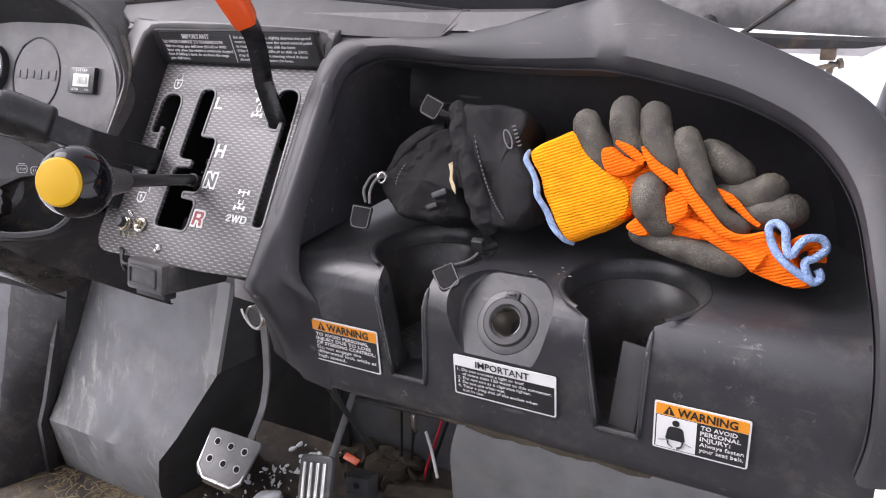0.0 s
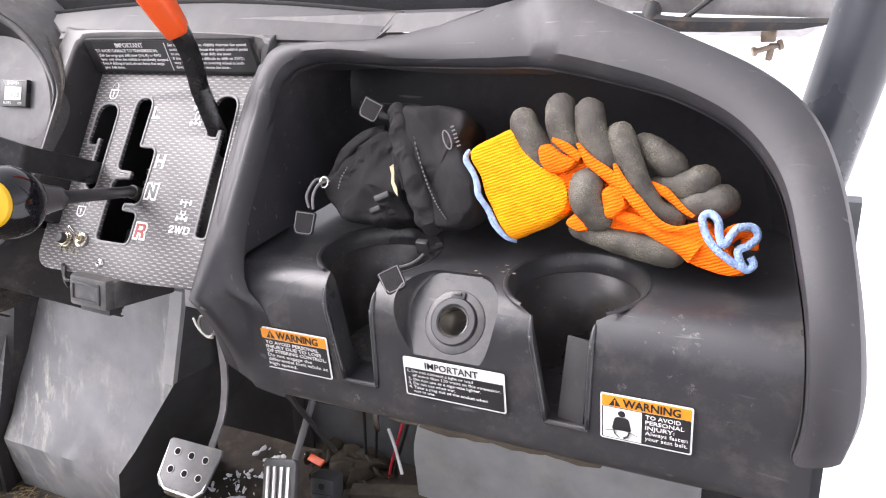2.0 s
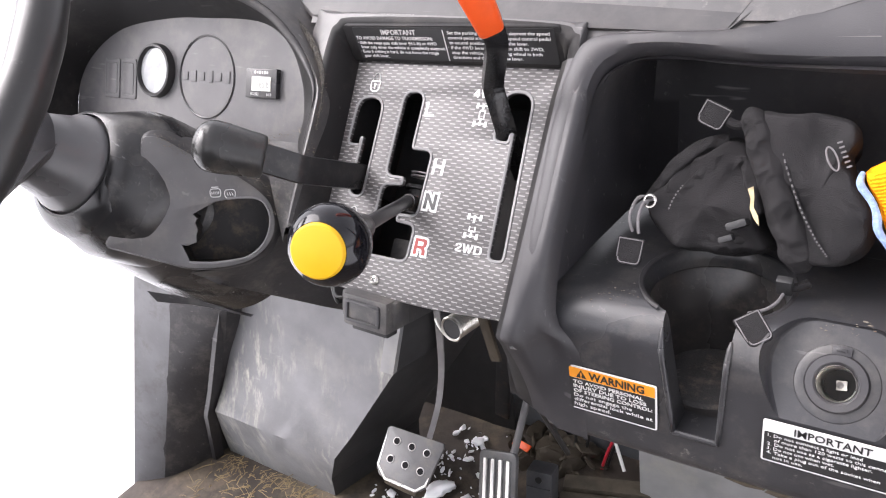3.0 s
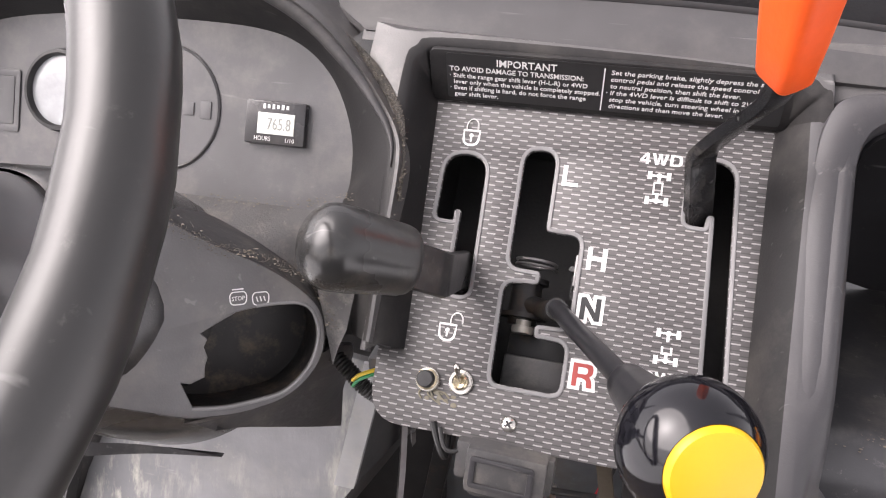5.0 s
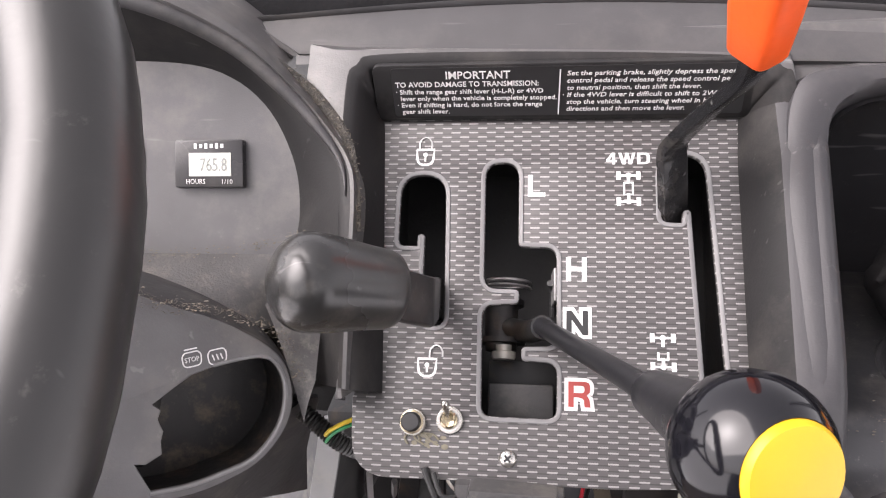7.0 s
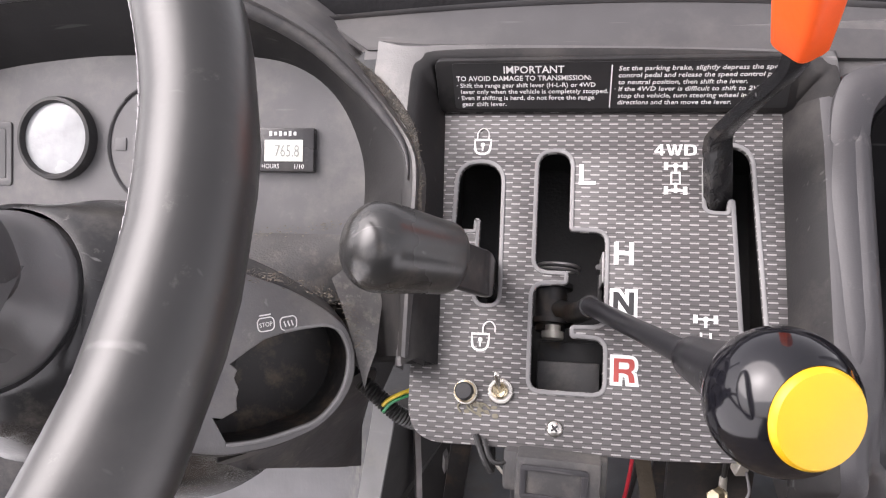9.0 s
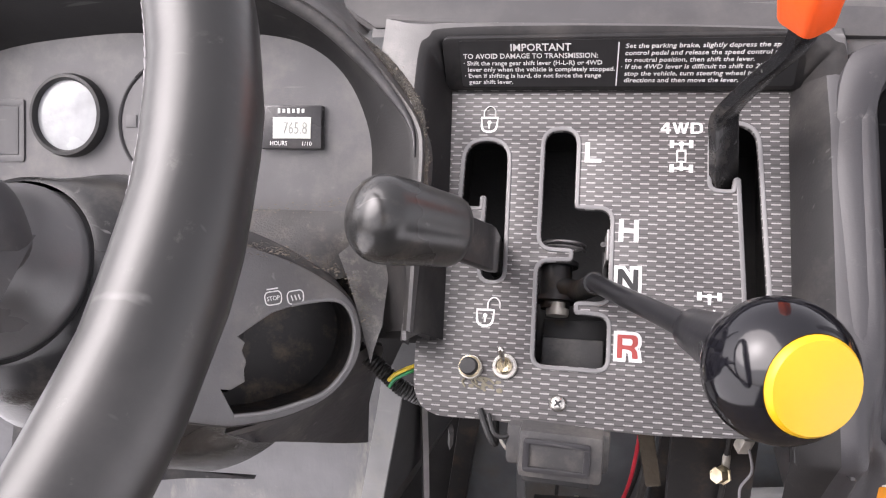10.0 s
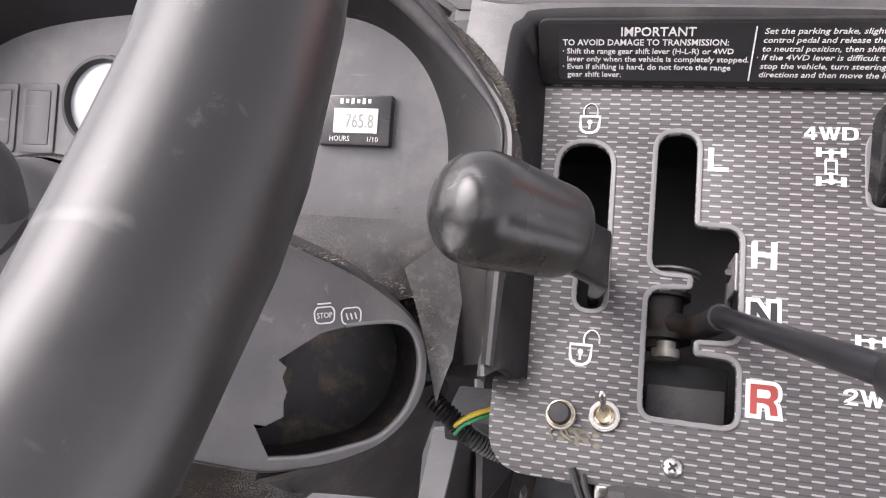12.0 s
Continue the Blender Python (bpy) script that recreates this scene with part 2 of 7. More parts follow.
MUDMAT = mat("tan_muddy_mat", (0.095, 0.080, 0.058), 0.85, bump=0.7, bump_scale=90, dust=(0.045, 0.036, 0.028), dust_amount=0.9, dust_scale=22, vary=0.45, scale=40)
MUD = mat("dried_mud", (0.050, 0.039, 0.026), 0.9, bump=0.7, bump_scale=150)


def knit_material(name, colour, along=(0.35, 0.0, 0.94)):
    """Knitted yarn: ribs across the given direction, broken into stitches."""
    m = mat(name, colour, 0.85, bump=0, vary=0.16, scale=160)
    nt = m.node_tree
    N, L = nt.nodes.new, nt.links.new
    bsdf = next(n for n in nt.nodes if n.type == "BSDF_PRINCIPLED")
    co = next(n for n in nt.nodes if n.type == "TEX_COORD")
    mp = N("ShaderNodeMapping")
    mp.inputs["Rotation"].default_value = (0, math.atan2(along[0], along[2]), 0)
    L(co.outputs["Object"], mp.inputs["Vector"])
    waves = []
    for axis, scale, twist in (("Z", 150, 2.2), ("X", 210, 3.0)):
        w = N("ShaderNodeTexWave")
        w.bands_direction = axis
        w.inputs["Scale"].default_value, w.inputs["Distortion"].default_value, w.inputs["Detail"].default_value, w.inputs["Detail Scale"].default_value = scale, twist, 3, 1.6
        L(mp.outputs[0], w.inputs["Vector"])
        waves.append(w)
    both, fuzz, more = N("ShaderNodeMath"), N("ShaderNodeTexNoise"), N("ShaderNodeMath")
    both.operation, more.operation = "MULTIPLY_ADD", "MULTIPLY_ADD"
    L(waves[1].outputs["Fac"], both.inputs[0])
    both.inputs[1].default_value = 0.35
    L(waves[0].outputs["Fac"], both.inputs[2])
    fuzz.inputs["Scale"].default_value, fuzz.inputs["Detail"].default_value = 900, 3
    L(co.outputs["Object"], fuzz.inputs["Vector"])
    L(fuzz.outputs["Fac"], more.inputs[0])
    more.inputs[1].default_value = 0.5
    L(both.outputs[0], more.inputs[2])
    bp = N("ShaderNodeBump")
    bp.inputs["Strength"].default_value, bp.inputs["Distance"].default_value = 0.5, 0.0010
    L(more.outputs[0], bp.inputs["Height"])
    L(bp.outputs[0], bsdf.inputs["Normal"])
    # rib and stitch hollows also darkened in the colour, standing for their shade
    base = bsdf.inputs["Base Color"].links[0].from_socket
    mr, mx = N("ShaderNodeMapRange"), N("ShaderNodeMix")
    mr.inputs["From Max"].default_value = 1.4
    mr.inputs["To Min"].default_value, mr.inputs["To Max"].default_value = 0.88, 1.03
    L(more.outputs[0], mr.inputs["Value"])
    mx.data_type, mx.blend_type = "RGBA", "MULTIPLY"
    mx.inputs["Factor"].default_value = 1
    L(base, mx.inputs["A"])
    L(mr.outputs[0], mx.inputs["B"])
    L(mx.outputs["Result"], bsdf.inputs["Base Color"])
    bsdf.inputs["Specular IOR Level"].default_value = 0.05
    return m


def crazed(m, colour, amount, fine=760, patch=34):
    """Adds a network of fine pale flecks, thickest in patches."""
    nt = m.node_tree
    N, L = nt.nodes.new, nt.links.new
    bsdf = next(n for n in nt.nodes if n.type == "BSDF_PRINCIPLED")
    co = next(n for n in nt.nodes if n.type == "TEX_COORD")
    base = bsdf.inputs["Base Color"].links[0].from_socket
    n1, n2, r1, r2, mu, mx = N("ShaderNodeTexVoronoi"), N("ShaderNodeTexNoise"), N("ShaderNodeMapRange"), N("ShaderNodeMapRange"), N("ShaderNodeMath"), N("ShaderNodeMix")
    n1.feature = "DISTANCE_TO_EDGE"
    n1.inputs["Scale"].default_value, n2.inputs["Scale"].default_value, n2.inputs["Detail"].default_value = fine, patch, 5
    r1.inputs["From Min"].default_value, r1.inputs["From Max"].default_value = 0.16, 0.02
    r2.inputs["From Min"].default_value, r2.inputs["From Max"].default_value = 0.44, 0.64
    r2.inputs["To Max"].default_value = amount
    for n in (n1, n2):
        L(co.outputs["Object"], n.inputs["Vector"])
    L(n1.outputs["Distance"], r1.inputs["Value"])
    L(n2.outputs["Fac"], r2.inputs["Value"])
    mu.operation, mx.data_type = "MULTIPLY", "RGBA"
    L(r1.outputs[0], mu.inputs[0])
    L(r2.outputs[0], mu.inputs[1])
    L(mu.outputs[0], mx.inputs["Factor"])
    L(base, mx.inputs["A"])
    mx.inputs["B"].default_value = (*colour, 1)
    L(mx.outputs["Result"], bsdf.inputs["Base Color"])
    return m


crazed(COATED, (0.30, 0.28, 0.21), 0.50, 900, 46)


def streaked(m, colour, amount):
    """Adds pale upright scuffs to a sheet."""
    nt = m.node_tree
    N, L = nt.nodes.new, nt.links.new
    bsdf = next(n for n in nt.nodes if n.type == "BSDF_PRINCIPLED")
    co = next(n for n in nt.nodes if n.type == "TEX_COORD")
    base = bsdf.inputs["Base Color"].links[0].from_socket
    mp, n1, n2, r1, r2, mu, mx = N("ShaderNodeMapping"), N("ShaderNodeTexNoise"), N("ShaderNodeTexNoise"), N("ShaderNodeMapRange"), N("ShaderNodeMapRange"), N("ShaderNodeMath"), N("ShaderNodeMix")
    mp.inputs["Rotation"].default_value = (0, 0.22, 0)
    mp.inputs["Scale"].default_value = (70, 40, 15)
    L(co.outputs["Object"], mp.inputs["Vector"])
    L(mp.outputs[0], n1.inputs["Vector"])
    n1.inputs["Scale"].default_value, n1.inputs["Detail"].default_value, n1.inputs["Roughness"].default_value = 1.0, 7, 0.7
    L(co.outputs["Object"], n2.inputs["Vector"])
    n2.inputs["Scale"].default_value, n2.inputs["Detail"].default_value = 7, 5
    r1.inputs["From Min"].default_value, r1.inputs["From Max"].default_value = 0.50, 0.66
    r2.inputs["From Min"].default_value, r2.inputs["From Max"].default_value = 0.44, 0.62
    r2.inputs["To Max"].default_value = amount
    L(n1.outputs["Fac"], r1.inputs["Value"])
    L(n2.outputs["Fac"], r2.inputs["Value"])
    mu.operation, mx.data_type = "MULTIPLY", "RGBA"
    L(r1.outputs[0], mu.inputs[0])
    L(r2.outputs[0], mu.inputs[1])
    L(mu.outputs[0], mx.inputs["Factor"])
    L(base, mx.inputs["A"])
    mx.inputs["B"].default_value = (*colour, 1)
    L(mx.outputs["Result"], bsdf.inputs["Base Color"])
    bp = N("ShaderNodeBump")
    bp.inputs["Strength"].default_value, bp.inputs["Distance"].default_value = 0.25, 0.003
    L(n1.outputs["Fac"], bp.inputs["Height"])
    old = bsdf.inputs["Normal"].links[0].from_socket
    L(old, bp.inputs["Normal"])
    L(bp.outputs[0], bsdf.inputs["Normal"])
    return m


SCUFFED = streaked(mat("scuffed_grey_footwell_sheet", (0.168, 0.170, 0.177), 0.62, spec=0.3, bump=0.25, bump_scale=90, dust=(0.30, 0.29, 0.25), dust_amount=0.35, dust_scale=12, scratch=0.35, vary=0.28, scale=16, specks=0.6), (0.40, 0.395, 0.34), 0.85)
KNIT = knit_material("orange_knit_yarn", (1.0, 0.160, 0.008))
# same orange yarn, shifted yellow: the cuff's bright light is in the colour
LITYARN = knit_material("lit_orange_knit_yarn", (0.92, 0.31, 0.008))


def plate_material():
    """Grey foil printed with staggered pale dashes."""
    m = bpy.data.materials.new("dashed_grey_foil")
    m.use_nodes = True
    nt = m.node_tree
    bsdf = nt.nodes["Principled BSDF"]
    N, L = nt.nodes.new, nt.links.new
    co, sep = N("ShaderNodeTexCoord"), N("ShaderNodeSeparateXYZ")
    L(co.outputs["Object"], sep.inputs[0])

    def op(kind, a, b=None):
        n = N("ShaderNodeMath")
        n.operation = kind
        for i, v in enumerate((a, b)):
            if isinstance(v, float):
                n.inputs[i].default_value = v
            elif v is not None:
                L(v, n.inputs[i])
        return n.outputs[0]
    v = op("DIVIDE", sep.outputs["Y"], 0.00262)
    odd = op("MULTIPLY", op("MODULO", op("ADD", op("FLOOR", v), 200.0), 2.0), 0.5)
    u = op("ADD", op("DIVIDE", sep.outputs["X"], 0.0099), odd)
    mask = op("MULTIPLY", op("LESS_THAN", op("FRACT", op("ADD", u, 50.0)), 0.52), op("LESS_THAN", op("FRACT", op("ADD", v, 200.0)), 0.30))
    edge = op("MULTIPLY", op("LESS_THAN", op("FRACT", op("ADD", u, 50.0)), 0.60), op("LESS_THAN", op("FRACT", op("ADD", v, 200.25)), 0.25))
    grain = N("ShaderNodeTexNoise")
    grain.inputs["Scale"].default_value, grain.inputs["Detail"].default_value = 30, 8
    L(co.outputs["Object"], grain.inputs["Vector"])
    base = N("ShaderNodeMapRange")
    base.inputs["To Min"].default_value, base.inputs["To Max"].default_value = 0.75, 1.2
    L(grain.outputs["Fac"], base.inputs["Value"])
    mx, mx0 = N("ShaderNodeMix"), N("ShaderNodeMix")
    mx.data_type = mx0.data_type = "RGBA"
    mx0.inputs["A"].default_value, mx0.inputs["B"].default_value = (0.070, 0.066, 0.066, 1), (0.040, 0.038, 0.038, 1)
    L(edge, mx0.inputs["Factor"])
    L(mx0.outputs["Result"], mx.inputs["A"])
    mx.inputs["B"].default_value = (0.285, 0.276, 0.272, 1)
    L(mask, mx.inputs["Factor"])
    mul = N("ShaderNodeMix")
    mul.data_type, mul.blend_type = "RGBA", "MULTIPLY"
    mul.inputs["Factor"].default_value = 1
    L(mx.outputs["Result"], mul.inputs["A"])
    L(base.outputs[0], mul.inputs["B"])
    L(mul.outputs["Result"], bsdf.inputs["Base Color"])
    bsdf.inputs["Roughness"].default_value = 0.45
    bp = N("ShaderNodeBump")
    bp.inputs["Strength"].default_value, bp.inputs["Distance"].default_value = 0.3, 0.0003
    L(mask, bp.inputs["Height"])
    L(bp.outputs[0], bsdf.inputs["Normal"])
    return m


FOIL = plate_material()


# ---------------------------------------------------------------- mesh helpers
def part(name, bm, material, parent=None, label="", smooth=True, sharp=38):
    me = bpy.data.meshes.new(name)
    bm.to_mesh(me)
    bm.free()
    me.materials.append(material)
    if smooth:
        for p in me.polygons:
            p.use_smooth = True
        me.set_sharp_from_angle(angle=radians(sharp))
    ob = new(name, me)
    if parent:
        ob.parent = parent
    if label:
        ob["label"] = label
    return ob


def thing(name, label, category, m=None, group="", kind=""):
    ob = new(name)
    ob.empty_display_size = 0.02
    if m is not None:
        ob.matrix_basis = m
    return tagged(ob, label, category, group, kind)


def V3(*a):
    return Vector(a)


def catmull(pts, n=6, closed=False):
    """A smooth line through points."""
    pts = [Vector(p) for p in pts]
    out, k = [], len(pts)
    for i in range(k if closed else k - 1):
        if closed:
            a, b, c, d = (pts[(i + j) % k] for j in (-1, 0, 1, 2))
        else:
            a, b, c, d = pts[max(i - 1, 0)], pts[i], pts[i + 1], pts[min(i + 2, k - 1)]
        for j in range(n):
            t = j / n
            out.append(0.5 * ((2 * b) + (c - a) * t + (2 * a - 5 * b + 4 * c - d) * t * t + (3 * b - a - 3 * c + d) * t ** 3))
    if not closed:
        out.append(pts[-1])
    return out


def loft(rings, closed=True, caps=(False, False), bm=None):
    bm = bm or bmesh.new()
    rows = [[bm.verts.new(p) for p in r] for r in rings]
    for a, b in zip(rows, rows[1:]):
        n = len(a)
        for i in range(n if closed else n - 1):
            j = (i + 1) % n
            try:
                bm.faces.new((a[i], a[j], b[j], b[i]))
            except ValueError:
                pass
    if caps[0]:
        bm.faces.new(rows[0][::-1])
    if caps[1]:
        bm.faces.new(rows[-1])
    bmesh.ops.recalc_face_normals(bm, faces=bm.faces)
    return bm


def sweep(path, radius, segs=12, caps=True, flat=1.0, up=None, bm=None):
    """A tube along points; radius a number or a list; flat squeezes it across the up direction."""
    path = [Vector(p) for p in path]
    n = len(path)
    rad = radius if isinstance(radius, (list, tuple)) else [radius] * n
    if len(rad) != n:
        k = len(rad) - 1
        rad = [rad[min(int(i / (n - 1) * k), k - 1)] * (1 - (i / (n - 1) * k - min(int(i / (n - 1) * k), k - 1)))
               + rad[min(int(i / (n - 1) * k), k - 1) + 1] * (i / (n - 1) * k - min(int(i / (n - 1) * k), k - 1)) for i in range(n)]
    rings, side = [], None
    for i, p in enumerate(path):
        d = (path[min(i + 1, n - 1)] - path[max(i - 1, 0)]).normalized()
        if up is not None:
            side = d.cross(Vector(up)).normalized()
        elif side is None:
            side = d.orthogonal().normalized()
        else:
            side = (side - d * side.dot(d)).normalized()
        other = d.cross(side)
        rings.append([p + rad[i] * (math.cos(a) * side + flat * math.sin(a) * other) for a in (2 * math.pi * k / segs for k in range(segs))])
    return loft(rings, True, (caps, caps), bm)


def capsule(path, radius, segs=12, flat=1.0, up=None, bm=None):
    """A tube with rounded ends."""
    path = [Vector(p) for p in path]
    r = radius if isinstance(radius, (list, tuple)) else [radius] * len(path)
    a, b = (path[0] - path[1]).normalized(), (path[-1] - path[-2]).normalized()
    pts = [path[0] + a * r[0] * k for k in (0.98, 0.85, 0.5)] + path + [path[-1] + b * r[-1] * k for k in (0.5, 0.85, 0.98)]
    rr = [r[0] * k for k in (0.2, 0.53, 0.87)] + list(r) + [r[-1] * k for k in (0.87, 0.53, 0.2)]
    return sweep(pts, rr, segs, True, flat, up, bm)


def revolve(profile, segs=32, m=None, bm=None, hollow=False):
    """A turned solid about z from (radius, height) pairs."""
    rings = [[V3(r * math.cos(a), r * math.sin(a), h) for a in (2 * math.pi * k / segs for k in range(segs))] for r, h in profile]
    if m is not None:
        rings = [[m @ p for p in r] for r in rings]
    return loft(rings, True, (profile[0][0] > 0 and not hollow, profile[-1][0] > 0 and not hollow), bm)


def box(size, m=None, bevel=0.0, segs=2, bm=None, taper=1.0):
    own = bmesh.new()
    bmesh.ops.create_cube(own, size=1.0)
    for v in own.verts:
        k = taper if v.co.z > 0 else 1.0
        v.co = V3(v.co.x * size[0] * k, v.co.y * size[1] * k, v.co.z * size[2])
    if bevel:
        bmesh.ops.bevel(own, geom=own.edges[:], offset=bevel, segments=segs, profile=0.6, affect="EDGES")
    if m is not None:
        own.transform(m)
    if bm is None:
        return own
    me = bpy.data.meshes.new("tmp")
    own.to_mesh(me)
    own.free()
    bm.from_mesh(me)
    bpy.data.meshes.remove(me)
    return bm


def bar(path, across, half, thick):
    """A flat bar along points, broad along the direction given."""
    path = [Vector(p) for p in path]
    rings = []
    for i, p in enumerate(path):
        d = (path[min(i + 1, len(path) - 1)] - path[max(i - 1, 0)]).normalized()
        b = (Vector(across) - d * d.dot(Vector(across))).normalized()
        t = d.cross(b)
        rings.append([p + b * half * x + t * thick * y for x, y in ((-1, -0.6), (-0.93, -1), (0.93, -1), (1, -0.6), (1, 0.6), (0.93, 1), (-0.93, 1), (-1, 0.6))])
    return loft(rings, True, (True, True))


def rounded(pts, seg=5):
    """A polygon from (x, y, corner radius)."""
    out, n = [], len(pts)
    for i in range(n):
        p, a, b = (Vector(pts[j % n][:2]) for j in (i, i - 1, i + 1))
        r = pts[i][2] if len(pts[i]) > 2 else 0
        da, db = (a - p), (b - p)
        r2 = min(r, da.length * 0.49, db.length * 0.49)
        if r2 <= 1e-6:
            out.append(p)
            continue
        s, e = p + da.normalized() * r2, p + db.normalized() * r2
        for k in range(seg + 1):
            t = k / seg
            out.append((1 - t) ** 2 * s + 2 * t * (1 - t) * p + t * t * e)
    return out


def mesh_of(data):
    ob = new("tmp_curve", data)
    me = bpy.data.meshes.new_from_object(ob.evaluated_get(bpy.context.evaluated_depsgraph_get()))
    bpy.data.objects.remove(ob)
    bm = bmesh.new()
    bm.from_mesh(me)
    bpy.data.meshes.remove(me)
    return bm


def sheet(loops, thick, bevel=0.0, z=0.0, grow=0.0):
    """A flat plate with holes: its top at z."""
    cu = bpy.data.curves.new("tmp", "CURVE")
    cu.dimensions, cu.fill_mode = "2D", "BOTH"
    cu.extrude = thick / 2 - bevel
    cu.bevel_depth, cu.bevel_resolution, cu.offset = bevel, 1, grow
    for loop in loops:
        sp = cu.splines.new("POLY")
        sp.points.add(len(loop) - 1)
        for q, p in zip(sp.points, loop):
            q.co = (p[0], p[1], 0, 1)
        sp.use_cyclic_u = True
    bm = mesh_of(cu)
    bpy.data.curves.remove(cu)
    bmesh.ops.remove_doubles(bm, verts=bm.verts, dist=1e-6)
    for v in bm.verts:
        v.co.z += z - thick / 2
    return bm


def letters(text, size, x, y, z=0.0, align="LEFT", thick=0.0002, width=None, bold=0.0, shear=0.0):
    """Flat lettering; width squeezes it to that length."""
    cu = bpy.data.curves.new("tmp", "FONT")
    cu.body, cu.size, cu.align_x, cu.extrude, cu.offset, cu.shear = text, size, align, thick, bold, shear
    cu.resolution_u = 2
    bm = mesh_of(cu)
    bpy.data.curves.remove(cu)
    if width and bm.verts:
        xs = [v.co.x for v in bm.verts]
        lo, hi = min(xs), max(xs)
        for v in bm.verts:
            v.co.x = (v.co.x - lo) * width / (hi - lo) if align == "LEFT" else v.co.x * width / (hi - lo)
    for v in bm.verts:
        v.co += V3(x, y, z)
    return bm


def offset_loop(loop, d):
    """A closed line moved outwards by d."""
    pts = [Vector(p[:2]) for p in loop]
    area = sum(a.x * b.y - b.x * a.y for a, b in zip(pts, pts[1:] + pts[:1]))
    s = 1 if area > 0 else -1
    out = []
    for i, p in enumerate(pts):
        t = (pts[(i + 1) % len(pts)] - pts[i - 1])
        if t.length < 1e-9:
            out.append(p)
            continue
        t.normalize()
        out.append(p + s * d * Vector((t.y, -t.x)))
    return out


def boolean(bm, cutters, solver="EXACT"):
    """bm less the cutters."""
    def obj(b):
        me = bpy.data.meshes.new("tmp")
        b.to_mesh(me)
        b.free()
        return new("tmp_cut", me)
    base, cuts = obj(bm), [obj(c) for c in cutters]
    for c in cuts:
        md = base.modifiers.new("cut", "BOOLEAN")
        md.operation, md.solver, md.object = "DIFFERENCE", solver, c
    me = bpy.data.meshes.new_from_object(base.evaluated_get(bpy.context.evaluated_depsgraph_get()))
    for o in (base, *cuts):
        bpy.data.objects.remove(o)
    out = bmesh.new()
    out.from_mesh(me)
    return out


def frame_of(origin, x, y):
    x, y = Vector(x).normalized(), Vector(y)
    z = x.cross(y).normalized()
    y = z.cross(x)
    return Matrix(((x.x, y.x, z.x, origin[0]), (x.y, y.y, z.y, origin[1]), (x.z, y.z, z.z, origin[2]), (0, 0, 0, 1)))


# The sloping face of the console: x across, v up the slope, n out of it.
UP, OUT, BASE = V3(0, 0.6345, 0.7729), V3(0, -0.7729, 0.6345), V3(0, 0.0429, 1.05)
PLATE = frame_of(BASE, (1, 0, 0), UP)


def slope(x, v, n=0.0):
    return BASE + V3(x, 0, 0) + v * UP + n * OUT


def face(x, v, n=0.0):
    """The dashboard's face: it follows the slope and turns upright below."""
    v0, bend = -0.02, 8.0
    if v >= v0:
        return slope(x, v, 0.026 + n)
    a0 = math.atan2(0.6345, 0.7729)
    p = slope(x, v0, 0.026)
    turn = min((v0 - v) * bend, a0 + 0.06)
    a1, s1 = a0 - turn, turn / bend
    y = p.y - (math.cos(a1) - math.cos(a0)) / bend
    z = p.z - (math.sin(a0) - math.sin(a1)) / bend
    rest = (v0 - v) - s1
    y, z = y - rest * math.sin(a1), z - rest * math.cos(a1)
    return V3(x, y - n * math.cos(a1), z + n * math.sin(a1))


# ---------------------------------------------------------------- outside and floor
gb = bmesh.new()
bmesh.ops.create_grid(gb, x_segments=90, y_segments=90, size=1.0)
for v in gb.verts:
    r = max(abs(v.co.x), abs(v.co.y))
    k = 1.5 * r + 600 * r ** 5
    v.co = V3(v.co.x * k / max(r, 1e-6) if r else 0, v.co.y * k / max(r, 1e-6) if r else 0, 0)
    v.co.z = 0.03 * noise.noise(v.co * 1.3) if v.co.length < 40 else 0
tagged(part("ground", gb, SNOW), "flat ground under white snow", "ground", kind="structure")

fb = box((1.42, 1.53, 0.03), pose(-0.10, -0.28, 0.434))
bmesh.ops.subdivide_edges(fb, edges=fb.edges[:], cuts=40, use_grid_fill=True)
for v in fb.verts:
    if v.co.z > 0.44:
        v.co.z += 0.004 * noise.noise(v.co * 22) + 0.003 * noise.noise(v.co * 60)
tagged(part("floor", fb, FLOORM), "muddy brown cab floor strewn with straw and snow", "floor", kind="structure")

bmb = box((1.10, 1.36, 0.40), pose(-0.10, -0.28, 0.213), 0.02)
tagged(part("wall_base", bmb, STEELBLK), "plain black underbody below the cab floor", "underbody", kind="structure")

fw = box((1.16, 0.02, 0.52), pose(-0.14, 0.418, 0.68))
tagged(part("wall_front", fw, FIREWALL), "muddy blue-grey steel firewall behind the dashboard", "wall", kind="structure")

# unseen wall, added to keep light from behind off the dashboard
bw = box((1.4, 0.04, 0.80), pose(-0.10, -1.06, 0.77))
tagged(part("wall_back_unseen", bw, RUBBER), "unseen dark wall behind the camera, added to hold back light", "wall", kind="structure")

# footwell sheet: upright with a crease, then slanting back to the floor
fs = thing("footwell_panel", "worn grey rubber footwell panel with pale scuffs and a crease", "panel")
zs = [(0.152, 0.445), (0.142, 0.50), (0.128, 0.565), (0.146, 0.60), (0.185, 0.70), (0.21, 0.80), (0.217, 0.832)]
xr = [-0.485, -0.47, -0.435, -0.41, -0.345, -0.325, -0.319]
bm = bmesh.new()
rows = []
for (y, z), x1 in zip(zs, xr):
    x0 = -0.715 + 0.30 * (z - 0.45)
    rows.append([V3(x0 + (x1 - x0) * k / 14, y + 0.003 * noise.noise(V3(k, z * 9, 0)), z) for k in range(15)])
back = [[p + V3(0, 0.008, 0) for p in r] for r in rows]
loft(rows, False, bm=bm)
loft(back, False, bm=bm)
part("sheet", bm, SCUFFED, fs)
